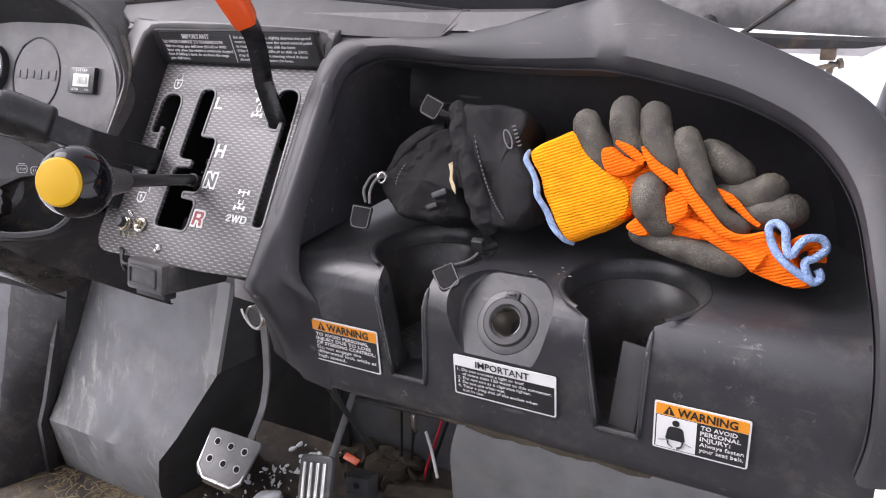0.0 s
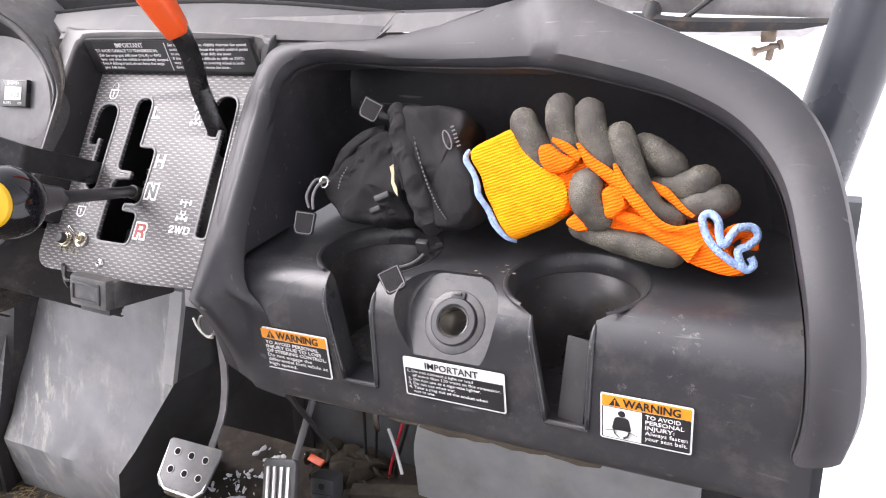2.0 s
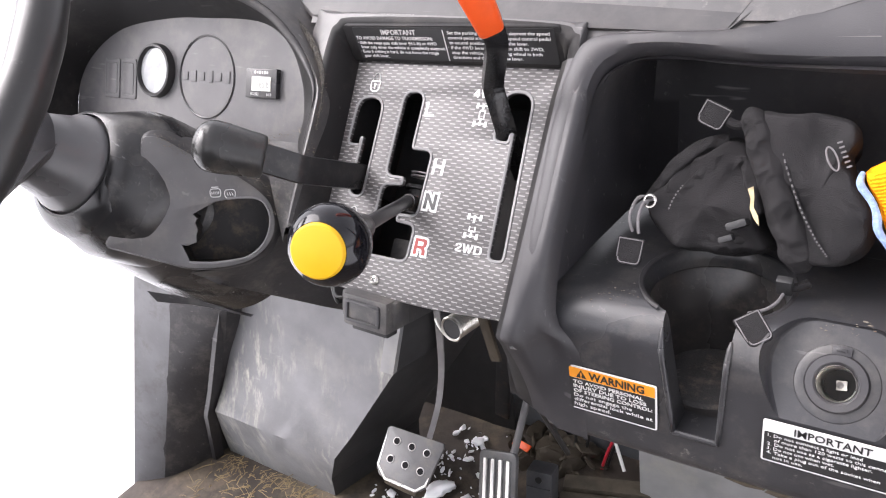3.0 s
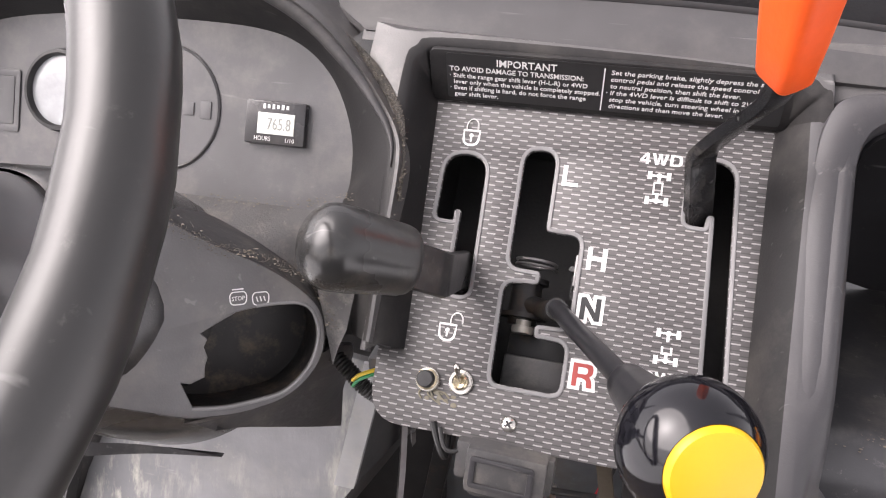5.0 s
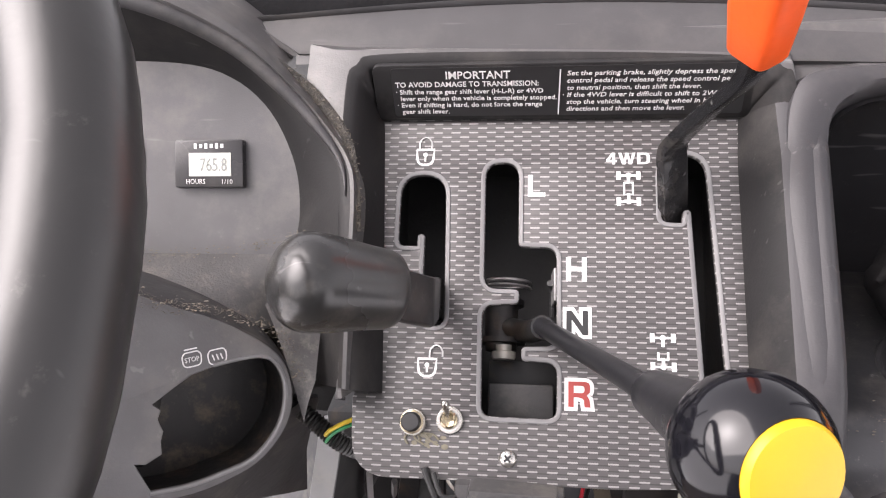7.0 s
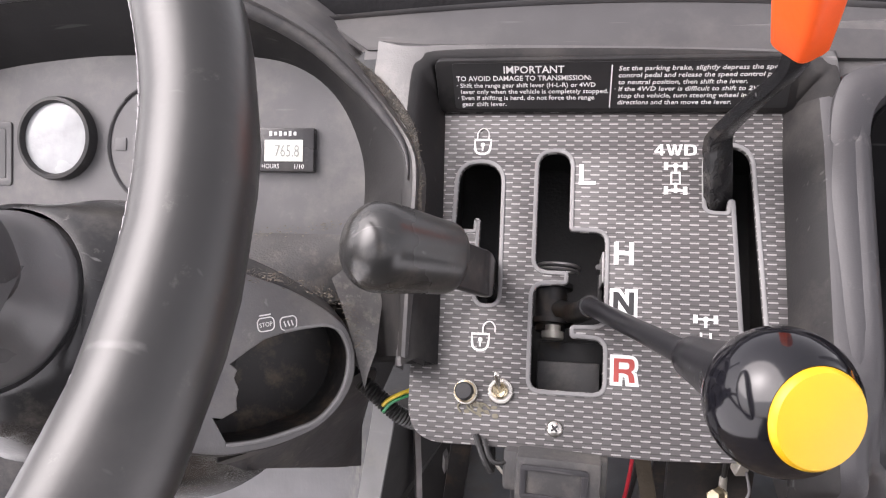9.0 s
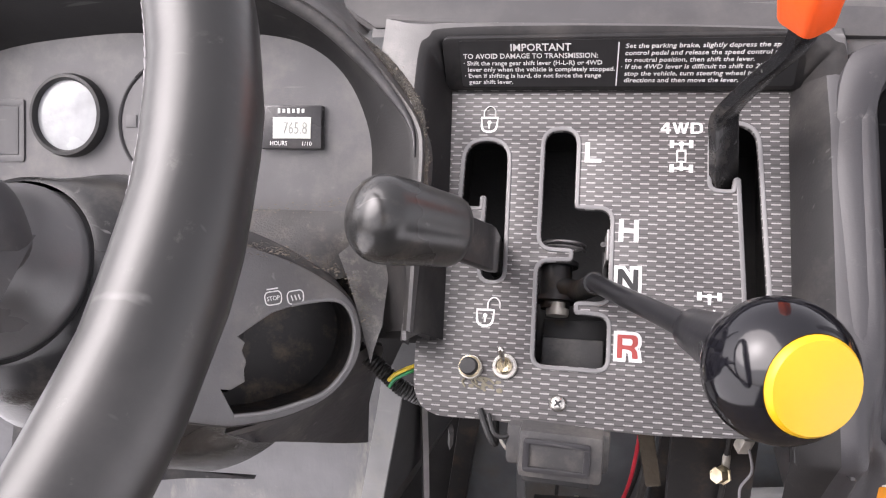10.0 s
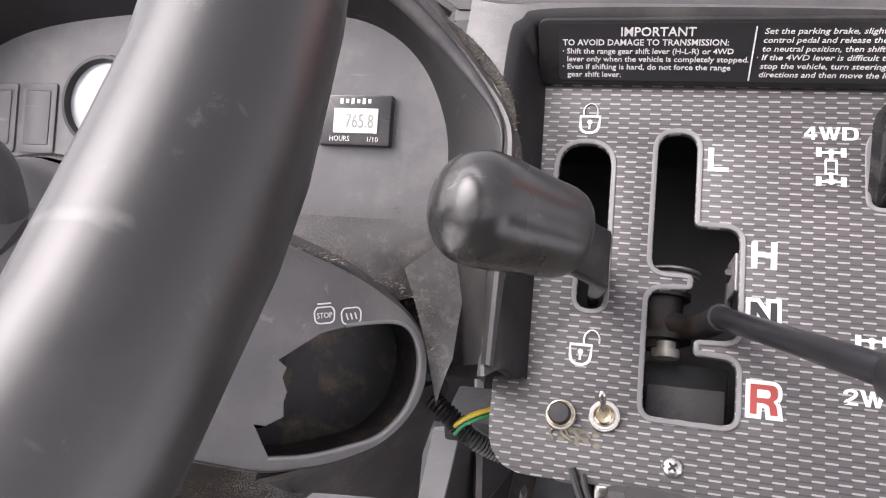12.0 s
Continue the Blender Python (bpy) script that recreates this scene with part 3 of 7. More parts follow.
bm = bmesh.new()
for (y, z), (y2, z2), x1, x2 in zip(zs, zs[1:], xr, xr[1:]):
    loft([[V3(x1, y, z), V3(x1 + 0.045, y + 0.16, z)], [V3(x2, y2, z2), V3(x2 + 0.045, y2 + 0.16, z2)]], False, bm=bm)
part("side", bm, RUBBER, fs, "black return side of the footwell")
fold = []
for y, z, x in ((0.1850, 0.70, -0.345), (0.2100, 0.80, -0.325), (0.2170, 0.832, -0.319)):
    fold.append([V3(x - 0.021, y - 0.001, z), V3(x - 0.020, y - 0.005, z), V3(x + 0.001, y - 0.005, z), V3(x + 0.001, y + 0.006, z)])
part("folded_edge", loft(fold, True, (True, True)), MATGREY, fs, "pale folded edge of the footwell panel")
part("liner", box((0.20, 0.006, 0.36), pose(-0.405, 0.392, 0.625), 0.002), RUBBER, fs, "black liner behind the pedals")

# door post beside it
dp = thing("door_post", "scuffed dark grey plastic door post with an inner rib", "post")
rings, inner_rings = [], []
for z in (0.40, 0.52, 0.64, 0.76, 0.90):
    k = (z - 0.45) / 0.31
    a, b, c = V3(-0.815 + 0.043 * k, 0.032 + 0.090 * k, z), V3(-0.772 + 0.074 * k, 0.058 + 0.072 * k, z), V3(-0.728 + 0.110 * k, 0.140 + 0.028 * k, z)
    rings.append([a, a + (b - a) * 0.93, b + (c - b) * 0.04, a + V3(0.004, 0.006, 0)])
    inner_rings.append([b + (c - b) * 0.02, c, c + V3(0.02, 0.10, 0), a + V3(0.0, 0.16, 0), a + V3(0.004, 0.007, 0)])
part("body", loft(inner_rings, True, (True, True)), SPLASHED, dp, "black inner side")
part("outer_face", loft(rings, True, (True, True)), POSTPL, dp, "scuffed grey outer edge")
ribs = []
for z, y in ((0.45, 0.135), (0.56, 0.128), (0.60, 0.14), (0.76, 0.175), (0.90, 0.20)):
    x = -0.722 + 0.30 * (z - 0.45)
    ribs.append([V3(x - 0.011, y - 0.004, z), V3(x - 0.007, y - 0.011, z), V3(x + 0.002, y - 0.011, z), V3(x + 0.005, y + 0.004, z)])
part("rib", loft(ribs, True, (True, True)), DARKPL, dp)

# passenger-side kick board
kb = thing("kick_board", "plain grey rubber kick board under the glove tray", "panel")
bm = sheet([rounded([(-0.078, 0.40, 0.002), (-0.079, 0.550, 0.02), (-0.060, 0.614, 0.006), (0.31, 0.68, 0.01), (0.31, 0.40, 0.01)])], 0.012, 0.002)
bm.transform(frame_of((0, 0.335, 0), (1, 0, 0), (0, 0, 1)))
part("sheet", bm, MATGREY, kb)
part("side_board", box((0.11, 0.012, 0.40), pose(0.366, 0.345, 0.60), 0.002), DARKPL, kb)

# ---------------------------------------------------------------- dashboard
dash = thing("dashboard", "scuffed black and grey moulded plastic vehicle dashboard", "dashboard")

# recess round the shift plate, and the face round it
hole = [(-0.0455, -0.1000), (-0.0435, 0.0), (-0.0420, 0.090), (-0.0425, 0.1020), (-0.060, 0.1035), (-0.140, 0.1045), (-0.228, 0.1052), (-0.2365, 0.1045), (-0.2360, 0.095), (-0.2320, 0.02), (-0.2290, -0.0500)]
rim = [(-0.0300, -0.1000), (-0.0290, 0.0), (-0.0275, 0.098), (-0.0330, 0.1120), (-0.050, 0.1180), (-0.140, 0.1210), (-0.228, 0.1240), (-0.2420, 0.1190), (-0.2470, 0.104), (-0.2430, 0.02), (-0.2370, -0.0500)]
hole, rim = catmull([(*p, 0) for p in hole], 5), catmull([(*p, 0) for p in rim], 5)
mid = [a * 0.25 + b * 0.75 for a, b in zip(hole, rim)]
centre = V3(-0.14, 0.02, 0)
out1 = [b + (b - centre).normalized() * 0.0025 for b in rim]
out2 = [b + (b - centre).normalized() * 0.0080 for b in rim]
def under_pillar(x, v):
    """How far the recess and the face dive under the pillar beside them."""
    return 0.009 * min(max((x + 0.056) / 0.010, 0), 1) * min(max((0.104 - v) / 0.014, 0), 1)


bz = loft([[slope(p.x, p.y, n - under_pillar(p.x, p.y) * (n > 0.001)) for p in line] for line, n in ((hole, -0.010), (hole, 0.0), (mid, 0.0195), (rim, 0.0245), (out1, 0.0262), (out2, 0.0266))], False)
# recess walls carry their shade in the colour
part("shift_recess", bz, SHADEPL, dash, "recess walls round the shift plate, shade in their colour")

# face above and left of the recess: up to the trim strip and the instrument cowl
top = []
for p in out2:
    u = min(max((p.x + 0.2375) / 0.208, 0), 1)
    top.append((p, u))
edge = []
for p, u in top:
    if p.y > 0.1 and p.x > -0.245:
        q = V3(p.x * 1.02, 0.1370 - 0.010 * u, 0)
    elif p.x < -0.15:
        q = V3(-0.2475 - 0.0290 * min(max((p.y - 0.050) / 0.055, 0), 1), p.y + 0.012 * min(max((p.y - 0.085) / 0.030, 0), 1), 0)
    else:
        q = V3(-0.0212, p.y, 0)
    edge.append(q)
fc = loft([[slope(p.x, p.y, 0.0266 - under_pillar(p.x, p.y)) for p, _ in top], [slope((p.x + q.x) / 2, (p.y + q.y) / 2, 0.0262 - under_pillar(p.x, p.y)) for (p, _), q in zip(top, edge)],
           [slope(q.x, q.y, (0.022 if q.y > 0.12 else 0.0235) - under_pillar(q.x, q.y)) for q in edge], [slope(q.x, q.y + (0.004 if q.y > 0.12 else 0), 0.004) for q in edge]], False)
part("console_face", fc, FACEPL, dash)

# trim strip along the top, with slanted ends
def strip_point(u, w, n=0.0):
    lo, hi = (-0.283, 0.1345), (0.072, 0.1195)
    a = V3(lo[0] + (hi[0] - lo[0]) * u, lo[1] + (hi[1] - lo[1]) * u, 0)
    lo, hi = (-0.318, 0.160), (0.088, 0.148)
    b = V3(lo[0] + (hi[0] - lo[0]) * u, lo[1] + (hi[1] - lo[1]) * u + 0.012 * math.sin(math.pi * u), 0)
    p = a + (b - a) * w
    return slope(p.x, p.y, 0.018 + n)


us = [k / 24 for k in range(25)]
st = loft([[strip_point(u, -0.03, -0.004) for u in us], [strip_point(u, 0.0, 0.003) for u in us], [strip_point(u, 0.12, 0.0035) for u in us],
           [strip_point(u, 0.5, 0.002) for u in us], [strip_point(u, 0.97, -0.004) for u in us], [strip_point(u, 1.0, -0.012) for u in us]], False)
part("trim_strip", st, STRIPPL, dash, "smooth grey trim strip along the dashboard top")
for u0, u1 in ((0.0, -0.030), (1.0, 1.022)):
    ends = [[strip_point(u, w, n) for w in (-0.02, 0.1, 0.3, 0.5, 0.7, 0.9, 1.0)] for u, n in ((u0, 0.0022), (u0 + (u1 - u0) * 0.45, 0.0010), (u1, -0.010))]
    part("strip_end", loft(ends, False), STRIPPL, dash)
un = loft([[slope(x, max(v, 0.112 + 0.37 * max(0.0, x - 0.068)), 0.0200 - 0.007 * (v > 0.148)) for x in (-0.285 + 0.445 * k / 24 for k in range(25))] for v in (0.1285, 0.134, 0.140, 0.145, 0.152)], False)
part("top_face", un, FACEPL, dash)
brow = []
for w in (0.0, 0.35, 0.7, 1.0):
    line_ = []
    for x in (-0.0255 + 0.1855 * k / 20 for k in range(21)):
        low, high = 0.096 + 0.0215 * min(max((x + 0.010) / 0.020, 0.0), 1.0), max(0.1300, 0.1145 + 0.37 * max(0.0, x - 0.068))
        line_.append(slope(x, low + (high - low) * w, 0.0218 - 0.0048 * w - 0.003 * max(0.0, 1 - (x + 0.0255) / 0.006) * (1 - w)))
    brow.append(line_)
part("brow_face", loft(brow, False), FACEPL, dash, "dusty grey face above the glove tray")
gr = loft([[strip_point(u, -0.09, 0.0002) for u in us], [strip_point(u, -0.05, -0.003) for u in us], [strip_point(u, 0.0, 0.0) for u in us]], False)
part("strip_groove", gr, DARKPL, dash, "dark groove under the trim strip")
part("strip_groove", sweep([strip_point(1.0015 + 0.020 * w, w, 0.0035 - 0.004 * w) for w in (-0.03, 0.2, 0.4, 0.6, 0.8, 1.0)], 0.0009, 6), DARKPL, dash)
# the rounded top edge of the dashboard and the black pad behind it
xs = [-0.40 + 0.62 * k / 30 for k in range(31)]
tp = []
for w, n in ((0.98, -0.006), (1.01, -0.003), (1.05, -0.002), (1.08, -0.006), (1.10, -0.014)):
    tp.append([strip_point((x + 0.30) / 0.375, w, n) for x in xs])
part("top_edge", loft(tp, False), STRIPPL, dash)
line = catmull([(x, v, 0) for x, v in ((-0.44, 0.172), (-0.36, 0.178), (-0.26, 0.177), (-0.16, 0.176), (-0.07, 0.172), (0.004, 0.164), (0.059, 0.161), (0.111, 0.156), (0.141, 0.151), (0.163, 0.158), (0.188, 0.169), (0.205, 0.182))], 4)
pad = []
for dy, dz in ((0.0, -0.010), (0.002, 0.002), (0.012, 0.014), (0.035, 0.036), (0.09, 0.070), (0.20, 0.110), (0.34, 0.12)):
    pad.append([slope(p.x, p.y, 0.010) + V3(0, dy, dz) for p in line])
part("top_pad", loft(pad, False), PADPL, dash, "black pad behind the dashboard edge")

# ---- glove tray: a broad rim that sweeps over and down the far side
RIM_IN = [(-0.010, -0.066), (-0.008, 0.0), (-0.007, 0.055), (-0.004, 0.088), (0.010, 0.102), (0.036, 0.107),
          (0.101, 0.1035), (0.170, 0.1025), (0.216, 0.102), (0.273, 0.090), (0.311, 0.078), (0.347, 0.057), (0.373, 0.023), (0.387, -0.024),
          (0.396, -0.070), (0.399, -0.118), (0.396, -0.149)]
RIM_OUT = [(-0.027, -0.070), (-0.029, 0.0), (-0.030, 0.055), (-0.026, 0.098), (-0.012, 0.116), (0.036, 0.1195),
           (0.090, 0.126), (0.155, 0.150), (0.212, 0.163), (0.250, 0.148), (0.305, 0.124), (0.356, 0.098), (0.387, 0.070), (0.406, 0.030),
           (0.420, -0.030), (0.429, -0.100), (0.424, -0.140)]
ri, ro = catmull([(*p, 0) for p in RIM_IN], 9), catmull([(*p, 0) for p in RIM_OUT], 9)
RIM_DIP = -0.007


def scoop(x):
    """The rim dips before its raised far end, which starts at a crease."""
    if x > 0.204 or x < 0.02:
        return 0.0
    return min(1.0, (0.204 - x) / 0.014) * min(1.0, (x - 0.02) / 0.10)


lines = []
for w, n in ((0.0, -0.016), (0.03, -0.006), (0.10, 0.0), (0.25, 0.0025), (0.5, 0.003), (0.75, 0.0025), (0.92, 0.0), (1.0, -0.006), (1.03, -0.014), (1.05, -0.05)):
    lines.append([face(p.x, p.y, n + RIM_DIP * scoop(p.x - 0.42 * (0.153 - p.y))) for p in (a + (b - a) * w for a, b in zip(ri, ro))])
part("tray_rim", loft(lines, False), PLASTIC, dash, "broad grey rim round the glove tray")
# the pillar between the shift plate and the tray runs on down and turns in
def face_at(x, z, n=0.0):
    """A point of the bending face at a given height."""
    lo, hi = -0.30, 0.20
    for _ in range(30):
        m = (lo + hi) / 2
        lo, hi = (m, hi) if face(x, m).z < z else (lo, m)
    return face(x, lo, n)


pillar = []
for k in range(25):
    if k < 15:
        v = 0.100 - 0.200 * k / 14
        row = [slope(x, v, n) for x, n in ((-0.0458, -0.006), (-0.0446, 0.0015), (-0.0370, 0.0190), (-0.0305, 0.0252), (-0.0250, 0.0273), (-0.0200, 0.0270))]
        zs_ = row[-1].z
        e = (k / 14) ** 1.5
        a, b = row[-1], face_at(-0.0125, zs_ - 0.004 * e, 0.0040)
        row += [a.lerp(b, 0.35) + OUT * 0.0008, a.lerp(b, 0.70), b, face_at(-0.0085, zs_ - 0.006 * e, 0.0005), face_at(-0.0065, zs_ - 0.008 * e, -0.014)]
        row = [p - OUT * 0.004 * max(0, 1 - k / 2) for p in row]
        start = row
    else:
        u = (k - 14) / 10
        row = []
        for i_, p in enumerate(start):
            f = i_ / 10
            end = V3(-0.044 + 0.043 * f, -0.006 + 0.0012 * f, 0.908 - 0.026 * f)
            ease = 1 - (1 - u) ** 1.4
            row.append(V3(p.x + (end.x - p.x) * u, p.y + (end.y - p.y) * ease, p.z + (end.z - p.z) * u))
    # the foot runs out into the shelf's front
    w_ = min(max((k - 13.0) / 4.0, 0), 1)
    w_ = w_ * w_ * (3 - 2 * w_)
    for i_, (x, y) in ((7, (-0.0105, -0.0078)), (8, (-0.0035, -0.0063)), (9, (0.0040, -0.0047)), (10, (0.0115, -0.0028))):
        row[i_] = row[i_].lerp(V3(x, y, row[i_].z), w_)
    pillar.append(row)
# same moulding as the pillar; its shaded side is coloured darker
part("pillar_side", loft([r[:4] for r in pillar], False), SHADEPL, dash, "pillar side towards the shift plate, darkened for its shade", sharp=180)
part("console_pillar", loft([r[3:] for r in pillar], False), PLASTIC, dash, "rounded grey pillar between shift plate and tray", sharp=180)

# dark bowl behind the rim
bowl = []
line0 = [face(p.x, p.y, -0.006) for p in ri]
for f, s in ((0.0, 1.0), (0.12, 0.995), (0.4, 0.985), (0.7, 0.97), (0.9, 0.94), (1.0, 0.86)):
    ring = []
    for p in line0:
        zt = 1.0 + (p.z - 1.0) * (1.0 if p.z < 1.0 else (0.97 if f < 0.5 else s * 0.98))
        yb = 0.178 - 0.10 * max(0, (p.x - 0.31)) ** 1.0
        ring.append(V3(0.19 + (p.x - 0.19) * s, p.y + (yb - p.y) * f, zt))
    bowl.append(ring)
bw = loft(bowl, False)
last = [v for v in bw.verts][-len(line0):]
bw.faces.new(last)
part("tray_bowl", bw, BOWLPL, dash, "scuffed black back of the glove tray")

# shelf block with two slotted cup holders
shelf = box((0.430, 0.200, 0.125), pose(0.1935, 0.097, 0.9385))
bmesh.ops.bevel(shelf, geom=[e for e in shelf.edges if all(v.co.y < 0.01 for v in e.verts) and all(v.co.z > 0.99 for v in e.verts)], offset=0.030, segments=7, profile=0.5, affect="EDGES")
bmesh.ops.bevel(shelf, geom=[e for e in shelf.edges if all(v.co.y < 0.01 for v in e.verts) and all(v.co.z < 0.90 for v in e.verts)], offset=0.018, segments=5, profile=0.5, affect="EDGES")
CUPS = ((0.085, 0.058, 0.0445), (0.250, 0.046, 0.0445))
cuts = []
for cx, cy, r in CUPS:
    cuts.append(revolve([(r * 0.86, 0.913), (r * 0.95, 0.93), (r, 0.99), (r + 0.002, 0.9965), (r + 0.006, 1.003), (r + 0.006, 1.03)], 40, pose(cx, cy, 0)))
    ring = []
    for z, w in ((0.9125, 0.0145), (1.0, 0.0225), (1.03, 0.026)):
        x0 = cx + 0.006 - 0.004 * (z - 0.9) / 0.1
        ring.append([V3(x0 - w, -0.05, z), V3(x0 + w, -0.05, z), V3(x0 + w, cy, z), V3(x0 - w, cy, z)])
    cuts.append(loft(ring, True, (True, True)))
# slanted bay for the socket pod
POD = frame_of((0.1680, 0.0150, 0.9720), (1, 0, 0), (0, 0.62, 0.78))
bay = []
shield = rounded([(-0.024, 0.036, 0.010), (0.022, 0.036, 0.010), (0.037, 0.014, 0.014), (0.034, -0.010, 0.014), (0.014, -0.060, 0.008), (-0.016, -0.060, 0.008), (-0.038, -0.008, 0.014), (-0.040, 0.014, 0.014)], 5)
for z, w in ((0.0, 0.95), (0.0012, 0.985), (0.0035, 1.01), (0.010, 1.04), (0.06, 1.22)):
    bay.append([POD @ V3(p.x * w, p.y * w, z) for p in shield])
cuts.append(loft(bay, True, (True, True)))
cuts.append(revolve([(0.0121, -0.045), (0.0121, 0.01)], 32, POD))
shelf = boolean(shelf, cuts)
part("shelf", shelf, TRAYPL, dash, "black shelf with two slotted cup holders", sharp=32)
CUPPL = mat("dusty_cup_plastic", (0.030, 0.028, 0.028), 0.34, bump=0.06, bump_scale=500, dust=(0.13, 0.110, 0.09), dust_amount=0.55, dust_scale=30, scratch=0.25, vary=0.25, specks=0.5)
for cx, cy, r in CUPS:
    wall = revolve([(r * 0.86 - 0.0015, 0.9135), (r * 0.95 - 0.0015, 0.930), (r - 0.0015, 0.986), (r - 0.0006, 0.9865)], 48, pose(cx, cy, 0), hollow=True)
    bmesh.ops.delete(wall, geom=[v for v in wall.verts if v.co.y < cy and abs(v.co.x - cx - 0.003) < 0.0225], context="VERTS")
    part("cup_wall", wall, CUPPL, dash, "dusty inner wall of a cup holder", sharp=60)
    part("cup_floor", revolve([(r * 0.86 - 0.001, 0.9135), (r * 0.5, 0.9139), (0.0, 0.9140)], 32, pose(cx, cy, 0)), CUPPL, dash, "dusty bottom of a cup holder")
    ins = revolve([(r + 0.0034, 1.0002), (r + 0.0046, 1.0013), (r + 0.0060, 1.0015), (r + 0.0072, 1.0008), (r + 0.0076, 1.0)], 48, pose(cx, cy, 0))
    bmesh.ops.delete(ins, geom=[v for v in ins.verts if v.co.y < cy - r * 0.72 and abs(v.co.x - cx - 0.003) < 0.027], context="VERTS")
    part("cup_lip", ins, PLASTIC if cx < 0.2 else TRAYPL, dash)
    for sx in (-1, 1):
        ridge_line = []
        for deg in (46, 56, 66, 74, 82):
            y, z = 0.027 - 0.030 * math.sin(radians(deg)), 0.971 + 0.030 * math.cos(radians(deg))
            ridge_line.append((cx + 0.006 - 0.04 * (z - 0.9) + sx * (0.0145 + 0.0915 * (z - 0.9125)), y, z))
        ridge_line.append((cx + 0.006 - 0.0006 + sx * 0.0147, -0.0034, 0.914))
        part("slot_edge", sweep(catmull(ridge_line, 4), [0.0008, 0.0018, 0.0020, 0.0020, 0.0020, 0.0018], 8), TRAYPL, dash, sharp=180)
    part("slot_edge", sweep([(cx + 0.0054 - 0.0150, -0.0034, 0.914), (cx + 0.0054 + 0.0150, -0.0034, 0.914)], 0.0020, 8), TRAYPL, dash)
    liner = box((0.019, 0.003, 0.062), pose(cx + 0.009, 0.010, 0.943, -10, 4, -6), 0.001)
    if cx > 0.2:
        part("cup_liner_strip", liner, RELAYPL, dash, "scratched grey strip in the cup holder")
    else:
        part("cup_mat", revolve([(0.036, 0.9135), (0.034, 0.9165), (0.02, 0.9175)], 24, pose(cx - 0.006, cy + 0.004, 0)), DUSTBED, dash, "dusty debris in the cup holder")

# soft ring of the pod round the power socket
pod = revolve([(0.0240, -0.0004), (0.0232, 0.0006), (0.0205, 0.0012), (0.0165, 0.0012), (0.0125, 0.0010)], 48, POD @ pose(0, -0.001, 0), hollow=True)
part("socket_pod", pod, TRAYPL, dash, "raised ring that holds the power socket")

# lower lip of the shell with dried mud along it
md = bmesh.new()
for i in range(70):
    x = 0.120 + 0.150 * random.random()
    bmesh.ops.create_icosphere(md, subdivisions=1, radius=0.004 + 0.004 * random.random(), matrix=pose(x, 0.001 + 0.003 * random.random(), 0.880 + 0.012 * random.random()) @ Matrix.Diagonal((2.8, 0.22, 0.7, 1)))
tagged(part("mud_crust", md, MUD), "dried brown mud along the dashboard's lower lip", "mud", kind="stuff")

# ---- instrument side: panel, cowl, column cover
def panel_point(x, z, d=0.0):
    """The instrument panel, leaning back; d out of it."""
    return V3(x, 0.079 + 0.42 * (z - 1.11) - 0.922 * d, z + 0.387 * d)


half = [(-0.286, 1.066), (-0.281, 1.085), (-0.283, 1.112), (-0.297, 1.140), (-0.320, 1.158), (-0.352, 1.166), (-0.411, 1.168), (-0.470, 1.168),
        (-0.546, 1.159), (-0.598, 1.135), (-0.625, 1.105), (-0.630, 1.066)]
crv = catmull([(x, 0, z) for x, z in half], 5)
front = [panel_point(p.x, p.z) for p in crv]
pb = bmesh.new()
low = [panel_point(-0.630, 1.052), panel_point(-0.286, 1.052)]
pb.faces.new([pb.verts.new(p) for p in front + low])
part("instrument_panel", pb, PANELPL, dash, "matt dark grey instrument panel")
RIMC = [(-0.243, -0.050, 0.030), (-0.2445, 0.0, 0.030), (-0.2455, 0.048, 0.030), (-0.250, 0.068, 0.030), (-0.263, 0.086, 0.032), (-0.281, 0.105, 0.037), (-0.308, 0.125, 0.050),
        (-0.345, 0.137, 0.070), (-0.388, 0.1425, 0.080), (-0.442, 0.144, 0.080), (-0.497, 0.140, 0.080), (-0.553, 0.126, 0.080), (-0.610, 0.095, 0.080), (-0.635, 0.050, 0.080), (-0.640, 0.0, 0.07)]
rimc = [slope(*p) for p in RIMC]
rimc = catmull(rimc, 5)
inn = catmull([panel_point(x, z) for x, z in [(-0.270, 1.000), (-0.278, 1.040), (-0.286, 1.066), (-0.281, 1.085), (-0.283, 1.112), (-0.297, 1.140), (-0.320, 1.158), (-0.352, 1.166), (-0.411, 1.168), (-0.470, 1.168), (-0.546, 1.159), (-0.598, 1.135), (-0.625, 1.105), (-0.630, 1.066), (-0.630, 1.02)]], 5)
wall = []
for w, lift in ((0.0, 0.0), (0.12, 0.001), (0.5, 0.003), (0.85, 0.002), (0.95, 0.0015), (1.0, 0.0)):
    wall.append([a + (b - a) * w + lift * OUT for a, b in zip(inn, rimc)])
# the hood shades this wall; that shade is put into its colour
part("cowl_wall", loft(wall, False), SHADEPL, dash, "inner wall of the instrument cowl, its shade in the colour")
outer = []
cc = V3(-0.44, 0.10, 1.08)
for k, back, up in ((0.0, 0.0, 0.0), (0.004, -0.002, 0.003), (0.008, 0.004, 0.004), (0.011, 0.012, 0.003), (0.013, 0.03, 0.002), (0.016, 0.09, -0.006), (0.02, 0.16, -0.03)):
    ring = []
    for i, p in enumerate(rimc):
        d = (p - cc)
        d.y = 0
        d.normalize()
        g = min(1.0, max(0.0, (-0.243 - p.x) / 0.14))
        sink = -OUT * min(max(back, 0) * 1.6, 0.03) + d * k * 0.5
        ring.append(p + g * (d * k + V3(0, back, up)) + (1 - g) * sink)
    outer.append(ring)
